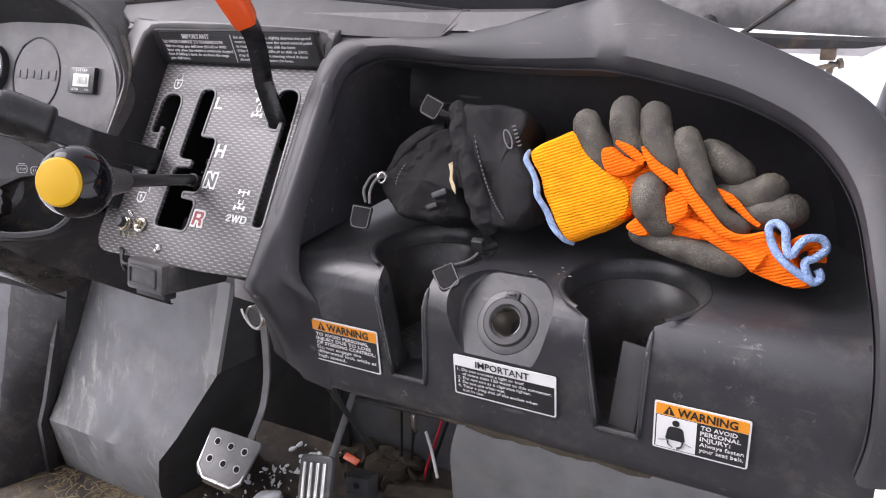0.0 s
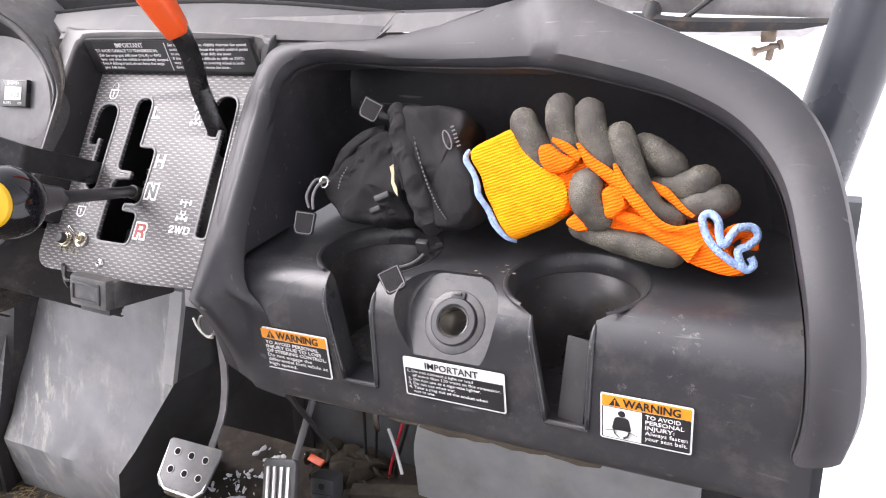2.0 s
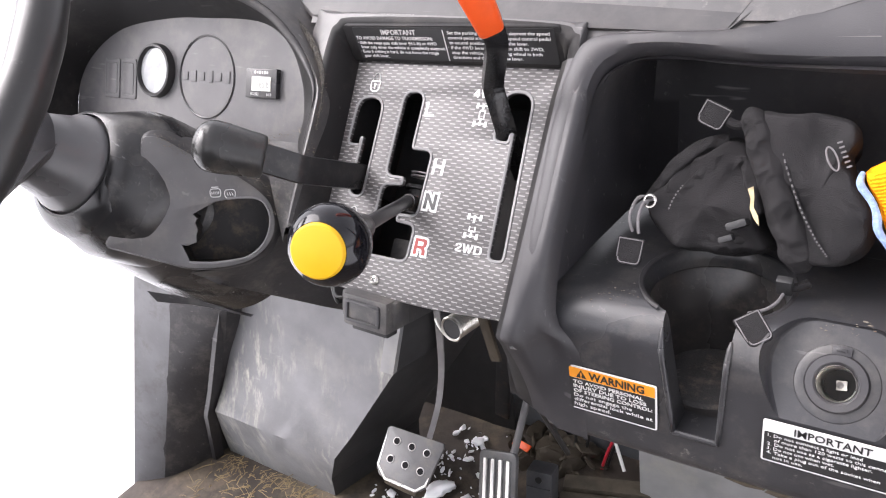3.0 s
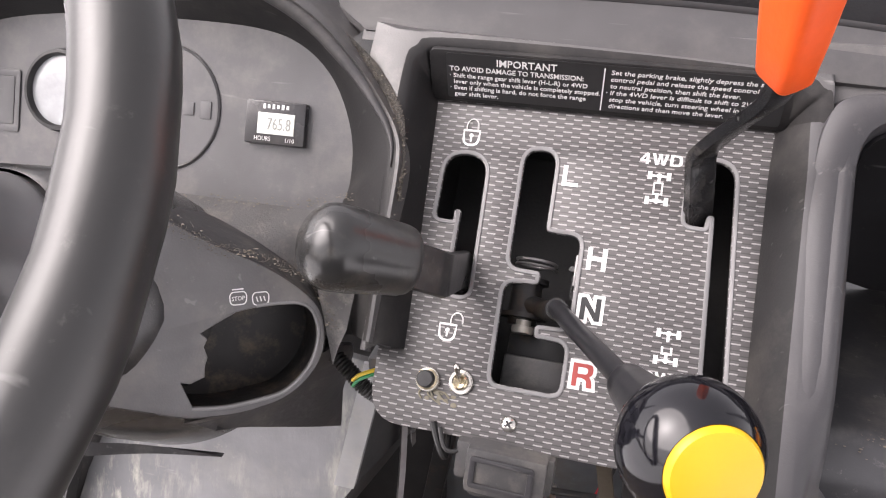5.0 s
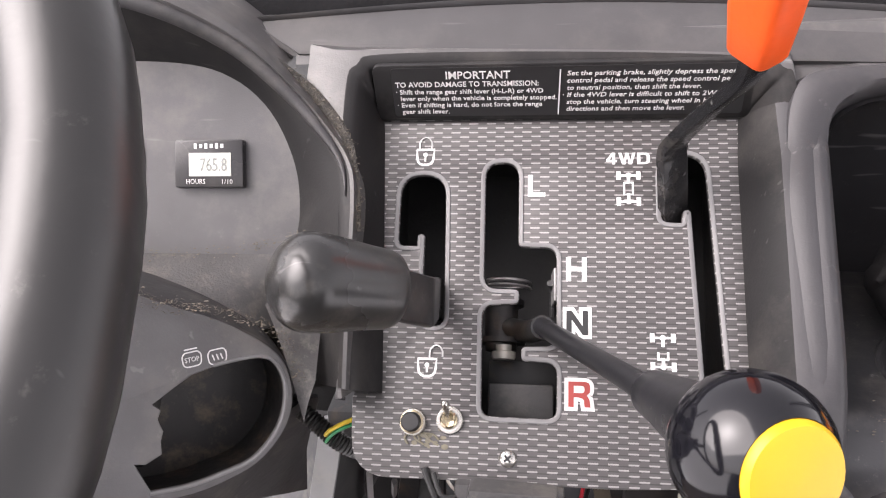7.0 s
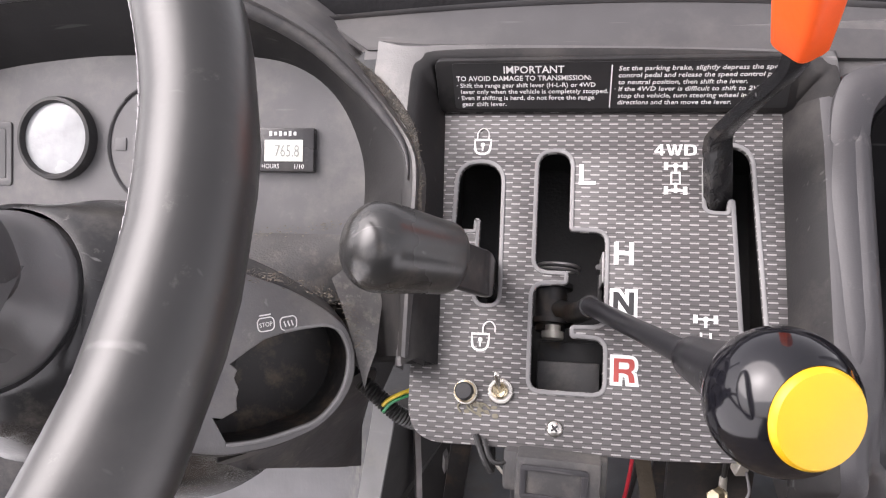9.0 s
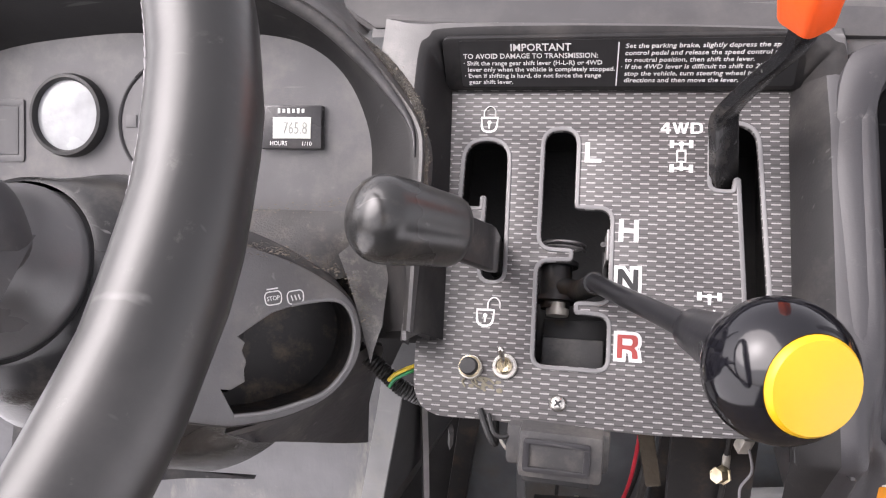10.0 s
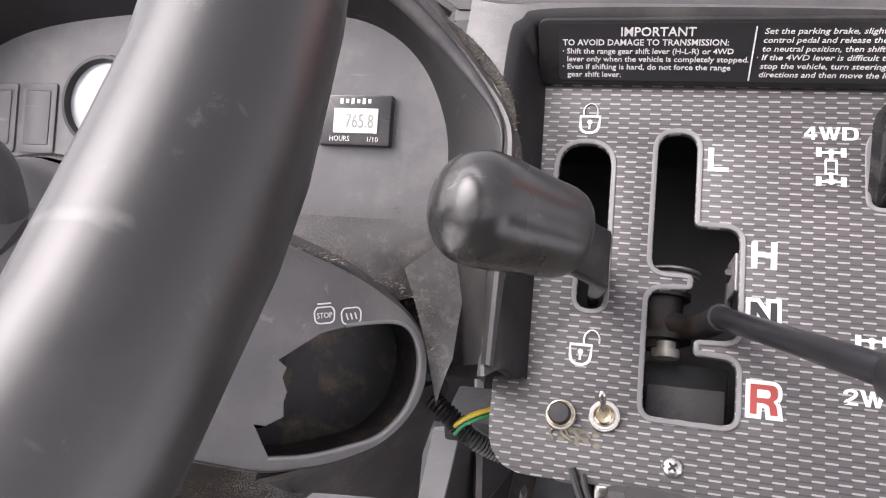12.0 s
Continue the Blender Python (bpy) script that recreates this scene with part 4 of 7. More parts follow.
part("cowl", loft(outer, False), FACEPL, dash, "scuffed grey instrument cowl with a rounded edge")
bead = [p + OUT * 0.0003 - V3(0.0026, 0, 0) for p in rimc[10:52]]
part("cowl_bead", sweep(bead, [0.0003, 0.0024, 0.0040, 0.0044, 0.0046, 0.0040], 14), COWLPL, dash, "rounded bead along the cowl's edge", sharp=180)
groove = catmull([slope(x, v, n) for x, v, n in ((-0.2405, 0.030, 0.0266), (-0.2428, 0.052, 0.0268), (-0.2490, 0.078, 0.0268), (-0.2600, 0.095, 0.0270), (-0.2740, 0.110, 0.0275), (-0.2930, 0.1255, 0.0300))], 8)
part("cowl_groove", sweep(groove, [0.0010, 0.0016, 0.0024, 0.0030, 0.0034, 0.0026], 10, flat=0.35, up=OUT), GROOVE, dash, "dust-filled groove beside the cowl")
# ledge below the panel that runs over to the console
lg = []
for dy, dz in ((0.0, 0.0), (-0.02, -0.004), (-0.05, -0.014), (-0.075, -0.035)):
    lg.append([panel_point(x, 1.067) + V3(0, dy * min(1.0, max(0.12, (-0.275 - x) / 0.08)), dz) for x in [-0.63 + 0.363 * k / 20 for k in range(21)]])
part("ledge", loft(lg, False), LEDGEPL, dash, "dusty ledge under the instrument panel")
# raised round emblem with plain strokes
em = revolve([(0.0405, -0.0004), (0.0405, 0.0008), (0.0395, 0.0012), (0.0385, 0.0006), (0.0385, -0.0004)], 56, frame_of(panel_point(-0.412, 1.1165), (1, 0, 0), (0, 0.387, 0.922)))
part("emblem_ring", em, DARKPL, dash)
for k in range(6):
    b = box((0.0075, 0.011 if k % 2 else 0.008, 0.001), frame_of(panel_point(-0.443 + 0.0122 * k, 1.117, 0.0003), (1, 0, 0), (0, 0.387, 0.922)), 0.0003)
    part("emblem_stroke", b, PANELPL, dash)
for x in (-0.5355, -0.564):
    m = frame_of(panel_point(x, 1.111), (1, 0, 0), (0, 0.387, 0.922))
    ring = rounded([(-0.0125, -0.0205, 0.002), (0.0125, -0.0205, 0.002), (0.0125, 0.0205, 0.002), (-0.0125, 0.0205, 0.002)])
    hol = rounded([(-0.0092, -0.0165, 0.002), (0.0092, -0.0165, 0.002), (0.0092, 0.0165, 0.002), (-0.0092, 0.0165, 0.002)])
    bm = sheet([ring, hol], 0.002, 0.0004, 0.0012)
    bm.transform(m)
    sw = part("switch_blank", bm, PANELPL, dash, "blank rectangular switch cover")
    bm = sheet([offset_loop(hol, -0.0008)], 0.002, 0.0004, 0.0016)
    bm.transform(m)
    part("cover", bm, PANELPL, sw)

# dark backing between the column and the console
bm = box((0.150, 0.004, 0.105), pose(-0.312, 0.072, 1.030, -14, 0, 0), 0.001)
part("backing", bm, RUBBER, dash)


# dust and grit caught in the creases
def grit(path, n, width, size, seed):
    rnd = random.Random(seed)
    bm = bmesh.new()
    for _ in range(n):
        t = rnd.random() * (len(path) - 1.001)
        i = int(t)
        p = path[i].lerp(path[i + 1], t - i) + V3(rnd.gauss(0, width), rnd.gauss(0, width), rnd.gauss(0, width * 0.5))
        r = size * (0.4 + rnd.random() ** 3 * 1.6)
        bmesh.ops.create_icosphere(bm, subdivisions=1, radius=r, matrix=Matrix.Translation(p) @ Matrix.Diagonal((1.6, 1.0, 0.5, 1)))
    return bm


low, high = slope(0, 0.1050, 0.0030), slope(0, 0.1210, 0.0245)
across = (high - low).normalized()
TEXTF = frame_of(low + V3(-0.2290, 0, 0) + across * 0.0295, (1, -0.002, -0.004), across)
TEXTF = Matrix.Translation(TEXTF.to_3x3() @ V3(0, 0, 0.0030)) @ TEXTF
# label seat takes the shade colour of the recess round it
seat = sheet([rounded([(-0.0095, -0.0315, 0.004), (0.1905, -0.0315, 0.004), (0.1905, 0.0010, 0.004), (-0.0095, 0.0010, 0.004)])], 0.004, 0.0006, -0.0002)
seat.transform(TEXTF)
part("label_seat", seat, SHADEPL, dash)
GRIT = mat("pale_grit", (0.125, 0.11, 0.09), 0.9, vary=0.4, scale=200)
crease = catmull([slope(x, v, n) for x, v, n in ((-0.2415, 0.010, 0.0268), (-0.2432, 0.050, 0.0268), (-0.2520, 0.083, 0.0268), (-0.2690, 0.106, 0.0275), (-0.2890, 0.124, 0.0285))], 6)
tagged(part("grit", grit(crease, 420, 0.0022, 0.00036, 3), GRIT), "dust and grit along the cowl's edge", "grit", kind="stuff")


# ---------------------------------------------------------------- shift plate and its marks
mm = 0.001
shift = thing("shift_plate", "grey foil shift plate printed with pale dashes and white gear marks", "control panel", PLATE)


def mmloop(pts):
    return rounded([(x * mm, y * mm, r * mm) for x, y, r in pts], 6)


OUTLINE = mmloop([(-237.5, 106.5, 1), (-41, 103, 1), (-44.5, -89, 1), (-110, -92.5, 10), (-160, -92, 10), (-200, -91.5, 12), (-243, -92, 34), (-244.5, -50, 3), (-231, -50, 2)])
SLOTS = {
    "brake": [(-225, 70, 12.5), (-199.6, 70, 12.5), (-197.6, -14.5, 6), (-210.4, -14.5, 6), (-210.6, 35.6, 1.6), (-214, 35.6, 1.6), (-214, 29, 1), (-225, 29, 4)],
    "range": [(-178.3, 77, 9.2), (-159.6, 77, 9.2), (-159.2, 29.4, 3), (-139, 29, 7), (-138.9, -23.6, 6), (-157, -24.3, 2.5), (-157, -31, 2.5), (-138.7, -32, 6), (-138.7, -60.5, 6),
              (-177.4, -60.2, 6), (-178.3, -2.4, 7), (-159, -1.4, 2.5), (-159, 5.7, 2.5), (-177.6, 6.2, 7)],
    "drive": [(-85, 81, 11.5), (-61.5, 80.5, 11.5), (-55.3, -47, 4), (-66.2, -47, 4), (-70, 49.5, 1.7), (-73.4, 49.5, 1.7), (-74.5, 42.4, 1), (-85.2, 43, 4)],
}
loops = {k: mmloop(v) for k, v in SLOTS.items()}
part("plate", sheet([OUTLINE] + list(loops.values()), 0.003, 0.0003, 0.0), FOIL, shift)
for loop in loops.values():
    rings = [[V3(p.x, p.y, z) for p in offset_loop(loop, d)] for d, z in ((0.0023, -0.001), (0.0023, 0.0004), (0.0020, 0.0007), (0.0004, 0.0007), (0.0, 0.0004), (0.0, -0.0026))]
    part("slot_edging", loft(rings, True), EDGING, shift, "pale grey edging round a lever slot")
# dark housing under the plate
hb = bmesh.new()
pts = [(-0.238, -0.085), (-0.044, -0.085), (-0.042, 0.102), (-0.238, 0.105)]
loft([[V3(x, y, -0.0016) for x, y in pts], [V3(x * 0.98 - 0.004, y * 0.95, -0.09) for x, y in pts]], True, (False, True), hb)
part("housing", hb, RUBBER, shift, "black hollow under the slots")
# spool and bolt below the range slot
sp = revolve([(0.0, -0.016), (0.009, -0.016), (0.009, -0.012), (0.014, -0.012), (0.014, -0.009), (0.0095, -0.009), (0.0095, 0.010), (0.013, 0.010), (0.013, 0.013), (0.0, 0.013)], 20, pose(-0.170, -0.006, -0.042, -90, 0, 0))
part("pivot_spool", sp, STEELBLK, shift)
ZINC = mat("dull_zinc_plating", (0.50, 0.47, 0.42), 0.38, metal=0.35, bump=0.05, vary=0.2, scale=200)
part("pivot_bolt", revolve([(0.0, -0.0020), (0.0064, -0.0020), (0.0068, -0.0006), (0.0068, 0.0022), (0.0046, 0.0026), (0.0046, 0.006), (0.0, 0.006)], 20, pose(-0.168, -0.0255, -0.034, -90, 0, 0)), ZINC, shift, "pale plated bolt")
coil = [V3(-0.166 + 0.0125 * math.cos(a), 0.0135 + 0.0005 * a, -0.038 + 0.010 * math.sin(a)) for a in (k * 0.4 for k in range(25))]
part("pivot_spring", sweep(coil, 0.0010, 6), GREYMETAL, shift)
part("gate_block", box((0.036, 0.022, 0.010), pose(-0.158, -0.052, -0.034), 0.002), RELAYPL, shift)
part("gate_plate", box((0.040, 0.018, 0.004), pose(-0.157, -0.036, -0.050), 0.001), STEELBLK, shift)
part("gate_tab", box((0.0016, 0.018, 0.020), pose(-0.1405, 0.010, -0.014, 0, 4, 0), 0.0005), GREYMETAL, shift, "thin bright spring tab")
part("gate_lug", sweep([(-0.1425, 0.012, -0.012), (-0.141, 0.010, -0.022), (-0.141, -0.004, -0.026)], 0.0018, 8), RUBBER, shift)

Z = 0.0004
def glyph(c):
    """The loops of a plain bold letter, one unit high."""
    t = 0.20
    if c == "L":
        return [[(0, 0), (0.74, 0), (0.74, 0.18), (t, 0.18), (t, 1), (0, 1)]]
    if c == "H":
        return [[(0, 0), (t, 0), (t, 0.42), (0.64, 0.42), (0.64, 0), (0.84, 0), (0.84, 1), (0.64, 1), (0.64, 0.60), (t, 0.60), (t, 1), (0, 1)]]
    if c == "N":
        return [[(0, 0), (t, 0), (t, 0.64), (0.62, 0), (0.82, 0), (0.82, 1), (0.62, 1), (0.62, 0.36), (t, 1), (0, 1)]]
    if c == "R":
        return [rounded([(0, 0), (t, 0), (t, 0.38), (0.42, 0.38, 0.1), (0.58, 0.30, 0.06), (0.61, 0), (0.83, 0), (0.79, 0.32, 0.10), (0.68, 0.46, 0.04), (0.82, 0.58, 0.12), (0.82, 1, 0.26), (0, 1)], 4),
                rounded([(t, 0.55), (0.61, 0.55, 0.12), (0.61, 0.84, 0.12), (t, 0.84)], 4)]
    if c == "D":
        return [rounded([(0, 0), (0.80, 0, 0.42), (0.80, 1, 0.42), (0, 1)], 6), rounded([(t, 0.16), (0.60, 0.16, 0.28), (0.60, 0.84, 0.28), (t, 0.84)], 5)]
    if c == "W":
        return [[(0, 1), (0.20, 1), (0.34, 0.30), (0.45, 1), (0.63, 1), (0.74, 0.30), (0.88, 1), (1.08, 1), (0.85, 0), (0.65, 0), (0.54, 0.66), (0.43, 0), (0.23, 0)]]
    if c == "4":
        return [[(0.38, 0), (0.56, 0), (0.56, 0.22), (0.67, 0.22), (0.67, 0.38), (0.56, 0.38), (0.56, 1), (0.36, 1), (0, 0.40), (0, 0.22), (0.38, 0.22)], [(0.17, 0.38), (0.38, 0.38), (0.38, 0.74)]]
    line = catmull([(0.09, 0.66, 0), (0.12, 0.84, 0), (0.32, 0.92, 0), (0.53, 0.84, 0), (0.53, 0.64, 0), (0.34, 0.40, 0), (0.14, 0.22, 0), (0.10, 0.09, 0)], 4)
    side = []
    for i, p in enumerate(line):
        d = (line[min(i + 1, len(line) - 1)] - line[max(i - 1, 0)]).normalized()
        side.append((p, V3(-d.y, d.x, 0) * 0.088))
    return [[p + n for p, n in side] + [V3(0.0, 0.0, 0), V3(0.64, 0.0, 0), V3(0.64, 0.17, 0), V3(0.22, 0.17, 0)] + [p - n for p, n in side[:-1]][::-1]]


def mark(text, h, x, y, w, material, z=Z, grow=0.0, lean=0.0):
    """Plain lettering on the plate, h high and w wide, in millimetres."""
    wide = sum({"L": 0.74, "H": 0.84, "N": 0.82, "R": 0.83, "D": 0.80, "W": 1.08, "4": 0.67, "2": 0.64}[c] + 0.10 for c in text) - 0.10
    k, at = w / wide / h, 0.0
    for c in text:
        loops = [[((x + (at + p[0] + lean * p[1]) * k * h) * mm, (y + p[1] * h) * mm) for p in loop] for loop in glyph(c)]
        part("letter_border" if grow else "letter", sheet(loops[:1] if grow else loops, 0.0004, 0, z, grow), material, shift)
        at += {"L": 0.74, "H": 0.84, "N": 0.82, "R": 0.83, "D": 0.80, "W": 1.08, "4": 0.67, "2": 0.64}[c] + 0.10


mark("L", 12.3, -154.9, 57.2, 9.4, WHITE)
mark("H", 12.8, -134.4, 10.8, 10.8, WHITE)
for text, x, y, colour in (("N", -134.2, -17.4, BLACKPRINT), ("R", -133.2, -53.7, REDPRINT)):
    mark(text, 12.6, x, y, 11.0, WHITE, Z, 0.0019)
    mark(text, 12.6, x, y, 11.0, colour, Z + 0.0003)
mark("4WD", 6.5, -113, 75.4, 23, WHITE)
mark("2WD", 6.5, -97, -45.6, 23.4, WHITE)


def padlock(x, y, opened):
    bm = bmesh.new()
    body = [(-5.2, 0), (5.2, 0), (5.2, -5.6), (4.7, -7.9), (3.4, -9.4), (1.4, -10.2), (-1.4, -10.2), (-3.4, -9.4), (-4.7, -7.9), (-5.2, -5.6)]
    ring = [Vector((a * mm, b * mm)) for a, b in body]
    part_bm = sheet([ring, offset_loop(ring, -0.0013)], 0.0004)
    sx = 4.6 if opened else 0
    bow = [V3((-3.4 + sx) * mm, (-0.4 if not opened else -0.4) * mm, 0), V3((-3.4 + sx) * mm, 3.4 * mm, 0), V3((-2 + sx) * mm, 5.8 * mm, 0), V3(sx * mm, 6.6 * mm, 0), V3((2 + sx) * mm, 5.8 * mm, 0), V3((3.4 + sx) * mm, 3.4 * mm, 0), V3((3.4 + sx) * mm, (-0.4 if not opened else 0.6) * mm, 0)]
    me = bpy.data.meshes.new("tmp")
    part_bm.to_mesh(me)
    part_bm.free()
    bm.from_mesh(me)
    sweep(catmull(bow, 3), 0.0007, 6, flat=0.3, bm=bm)
    revolve([(0.0013, 0), (0.0013, 0.0003), (0.0, 0.0003)], 10, pose(0, -0.0038, 0), bm)
    box((0.001, 0.004, 0.0004), pose(0, -0.0056, 0), bm=bm)
    bm.transform(pose(x * mm, y * mm, Z))
    part("padlock_mark", bm, WHITE, shift, "white padlock symbol, " + ("open" if opened else "closed"))


padlock(-212.0, 85.3, False)
padlock(-206.0, -31.0, True)


def axles(x, y, full):
    bm = bmesh.new()
    for s in (-1, 1):
        box((0.0100, 0.0011, 0.0004), pose(0, s * 0.0073, 0), bm=bm)
        for t in (-1, 1):
            box((0.0023, 0.0046, 0.0004), pose(t * 0.0052, s * 0.0073, 0), 0.0001, bm=bm)
        revolve([(0.0015, 0), (0.0015, 0.0003), (0.0, 0.0003)], 12, pose(0, s * 0.0073, 0), bm)
        box((0.0016, 0.004, 0.0004), pose(0, s * 0.0048, 0), bm=bm)
    ring = [Vector(p) for p in ((-0.0027, -0.0036), (0.0027, -0.0036), (0.0027, 0.0036), (-0.0027, 0.0036))]
    if full:
        b = sheet([ring, offset_loop(ring, -0.0011)], 0.0004)
        me = bpy.data.meshes.new("tmp")
        b.to_mesh(me)
        b.free()
        bm.from_mesh(me)
    else:
        for t in (-1, 1):
            box((0.0011, 0.0034, 0.0004), pose(t * 0.0024, -0.0016, 0), bm=bm)
        box((0.0058, 0.0011, 0.0004), pose(0, -0.0036, 0), bm=bm)
    bm.transform(pose(x * mm, y * mm, Z))
    part("axle_mark", bm, WHITE, shift)


axles(-101.5, 61.6, True)
axles(-86, -25.2, False)

# bright screw on the plate
screw = thing("screw", "bright cross-head screw in the shift plate", "screw", PLATE @ pose(-0.1632, -0.0802, 0))
part("head", revolve([(0.0045, 0.0), (0.0045, 0.0005), (0.0036, 0.0018), (0.0018, 0.0024), (0.0, 0.0024)], 20), STEEL, screw)
part("recess", box((0.0044, 0.0011, 0.0008), pose(0, 0, 0.0023, 0, 0, 40)), STEELBLK, screw)
part("recess", box((0.0011, 0.0044, 0.0008), pose(0, 0, 0.0024, 0, 0, 40)), STEELBLK, screw)


def knurled(r0, r1, h, n=36):
    rings = []
    for z, k in ((0, 1.0), (h * 0.7, 1.0), (h, 0.94)):
        rings.append([V3((r1 * k * (1.0 if i % 2 else 0.93)) * math.cos(2 * math.pi * i / (2 * n)), (r1 * k * (1.0 if i % 2 else 0.93)) * math.sin(2 * math.pi * i / (2 * n)), z) for i in range(2 * n)])
    rings.append([V3(r0 * math.cos(2 * math.pi * i / (2 * n)), r0 * math.sin(2 * math.pi * i / (2 * n)), h) for i in range(2 * n)])
    return loft(rings, True, (True, True))


button = thing("push_button", "small black push button in a brass collar, glued in", "switch", PLATE @ pose(-0.2120, -0.0640, 0))
part("collar", knurled(0.0058, 0.0072, 0.0022), STEEL, button)
part("ring", revolve([(0.0060, 0.002), (0.0060, 0.0046), (0.0050, 0.0050), (0.0048, 0.003)], 28), BRASS, button)
part("cap", revolve([(0.0049, 0.002), (0.0049, 0.0090), (0.0042, 0.0100), (0.0, 0.0102)], 24), RUBBER, button)
toggle = thing("toggle_switch", "small chrome toggle switch on a knurled nut", "switch", PLATE @ pose(-0.1930, -0.0624, 0))
part("nut", knurled(0.0045, 0.0073, 0.0022), STEEL, toggle)
part("washer", revolve([(0.0062, 0.0022), (0.0060, 0.0027), (0.0049, 0.0027), (0.0047, 0.0022)], 28), STEEL, toggle, "bright washer")
part("bush", revolve([(0.0044, 0.002), (0.0044, 0.0052), (0.0036, 0.0058), (0.0026, 0.0050), (0.0, 0.0046)], 20), BRASS, toggle)
part("bat", capsule([(0, 0, 0.005), (-0.0005, 0.004, 0.010), (-0.001, 0.0075, 0.0155)], [0.0010, 0.0013, 0.0019], 12), STEEL, toggle)
gl = bmesh.new()
for i in range(14):
    x, y = -0.203 + 0.008 * (random.random() - 0.5) * 2, -0.073 + 0.006 * (random.random() - 0.5) * 2
    bmesh.ops.create_icosphere(gl, subdivisions=1, radius=0.0007 + 0.0008 * random.random(), matrix=PLATE @ pose(x, y, 0.0002) @ Matrix.Diagonal((1.6, 1.2, 0.35, 1)))
for i in range(3):
    sweep(catmull([PLATE @ V3(-0.212 + 0.005 * i + 0.004 * math.cos(a * (1 + 0.2 * i)), -0.0725 + 0.003 * math.sin(a), 0.0008) for a in (0.0, 1.0, 2.0, 3.0, 4.2)], 3), 0.0006, 6, bm=gl)
tagged(part("glue_smear", gl, GLUE), "dried amber glue smeared beside the switches", "glue", kind="stuff")

# ---------------------------------------------------------------- labels
def label_thing(name, text, m, w, h, rows, head=None, head_colour=None, back=BLACKPRINT, border=True, head_h=0.0):
    t = thing(name, text, "label", m)
    base = rounded([(0, -h, 0.002), (w, -h, 0.002), (w, 0, 0.002), (0, 0, 0.002)])
    if border:
        part("border", sheet([base], 0.0006, 0, 0.0003), WHITE, t)
        e = 0.0013
        part("field", sheet([rounded([(e, -h + e, 0.001), (w - e, -h + e, 0.001), (w - e, -head_h, 0.001), (e, -head_h, 0.001)])], 0.0006, 0, 0.0006), back, t)
    else:
        part("field", sheet([base], 0.0006, 0, 0.0003), back, t)
    for words, size, x, y, wd, bold, shear in rows:
        part("line", letters(words, size, x, y, 0.00075, width=wd, bold=bold, shear=shear, thick=0.0001), WHITE, t)
    return t


rows = [("IMPORTANT", 0.0062, 0.0300, -0.0062, 0.0345, 0.00008, 0), ("TO AVOID DAMAGE TO TRANSMISSION:", 0.0043, 0.0020, -0.0108, 0.0775, 0.00005, 0)]
for k, words in enumerate(("· Shift the range gear shift lever (H-L-R) or 4WD", "  lever only when the vehicle is completely stopped.", "· Even if shifting is hard, do not force the range", "  gear shift lever.")):
    rows.append((words.strip(), 0.0038, 0.0020 if words[0] == "·" else 0.0042, -0.0150 - 0.0040 * k, (0.0800, 0.0850, 0.0795, 0.0265)[k], 0.00004, 0))
for k, words in enumerate(("Set the parking brake, slightly depress the speed", "control pedal and release the speed control pedal", "to neutral position, then shift the lever.", "· If the 4WD lever is difficult to shift to 2WD,", "stop the vehicle, turn steering wheel in both", "directions and then move the lever.")):
    rows.append((words, 0.0038, 0.0945 - (0.002 if k == 3 else 0), -0.0052 - 0.0042 * k, (0.0880, 0.0880, 0.0690, 0.0830, 0.0790, 0.0620)[k], 0.00003, 0.12))
lab = label_thing("instruction_label", "black label with white gearshift instructions above the shift plate", TEXTF, 0.1860, 0.0290, rows, border=False)
part("rule", box((0.0007, 0.0265, 0.0002), pose(0.0905, -0.0150, 0.0007, 0, 0, -1.5)), WHITE, lab)

W1 = frame_of((0.0003, -0.0046, 0.9505), (1, 0, 0), (0, 0, 1)) @ Matrix.Diagonal((1.03, 1.0, 1, 1))
rows = [(w, 0.0041, 0.0040, -0.0148 - 0.0040 * k, wd, 0.00006 if k < 3 else 0.0, 0) for k, (w, wd) in enumerate((("TO AVOID PERSONAL", 0.050), ("INJURY DUE TO LOSS", 0.052), ("OF STEERING CONTROL:", 0.056), ("Do not engage the", 0.042), ("differential lock while at", 0.056), ("high speed.", 0.027)))]


def warn_head(t, w):
    e = 0.0013
    part("header", sheet([rounded([(e, -0.0100, 0.0005), (w - e, -0.0100, 0.0005), (w - e, -e, 0.001), (e, -e, 0.001)])], 0.0006, 0, 0.0007), ORANGEPRINT, t, "orange warning band")
    part("headline", letters("WARNING", 0.0088, w * 0.25, -0.0086, 0.0010, width=w * 0.62, bold=0.00022, thick=0.0001), BLACKPRINT, t)
    part("warning_triangle", sheet([[(w * 0.10, -0.0090), (w * 0.225, -0.0090), (w * 0.1625, -0.0022)]], 0.0002, 0, 0.0010), BLACKPRINT, t)
    part("exclamation", box((0.0009, 0.0030, 0.0002), pose(w * 0.1625, -0.0058, 0.0011)), ORANGEPRINT, t)
    part("exclamation", box((0.0009, 0.0009, 0.0002), pose(w * 0.1625, -0.0082, 0.0011)), ORANGEPRINT, t)


warn_head(label_thing("warning_label", "white-edged warning label on differential lock use", W1, 0.0630, 0.0385, rows, head_h=0.0105), 0.0630)
IM = frame_of((0.1325, -0.0052, 0.9478), (1, 0, 0), (0, 0, 1)) @ Matrix.Diagonal((0.955, 0.965, 1, 1))
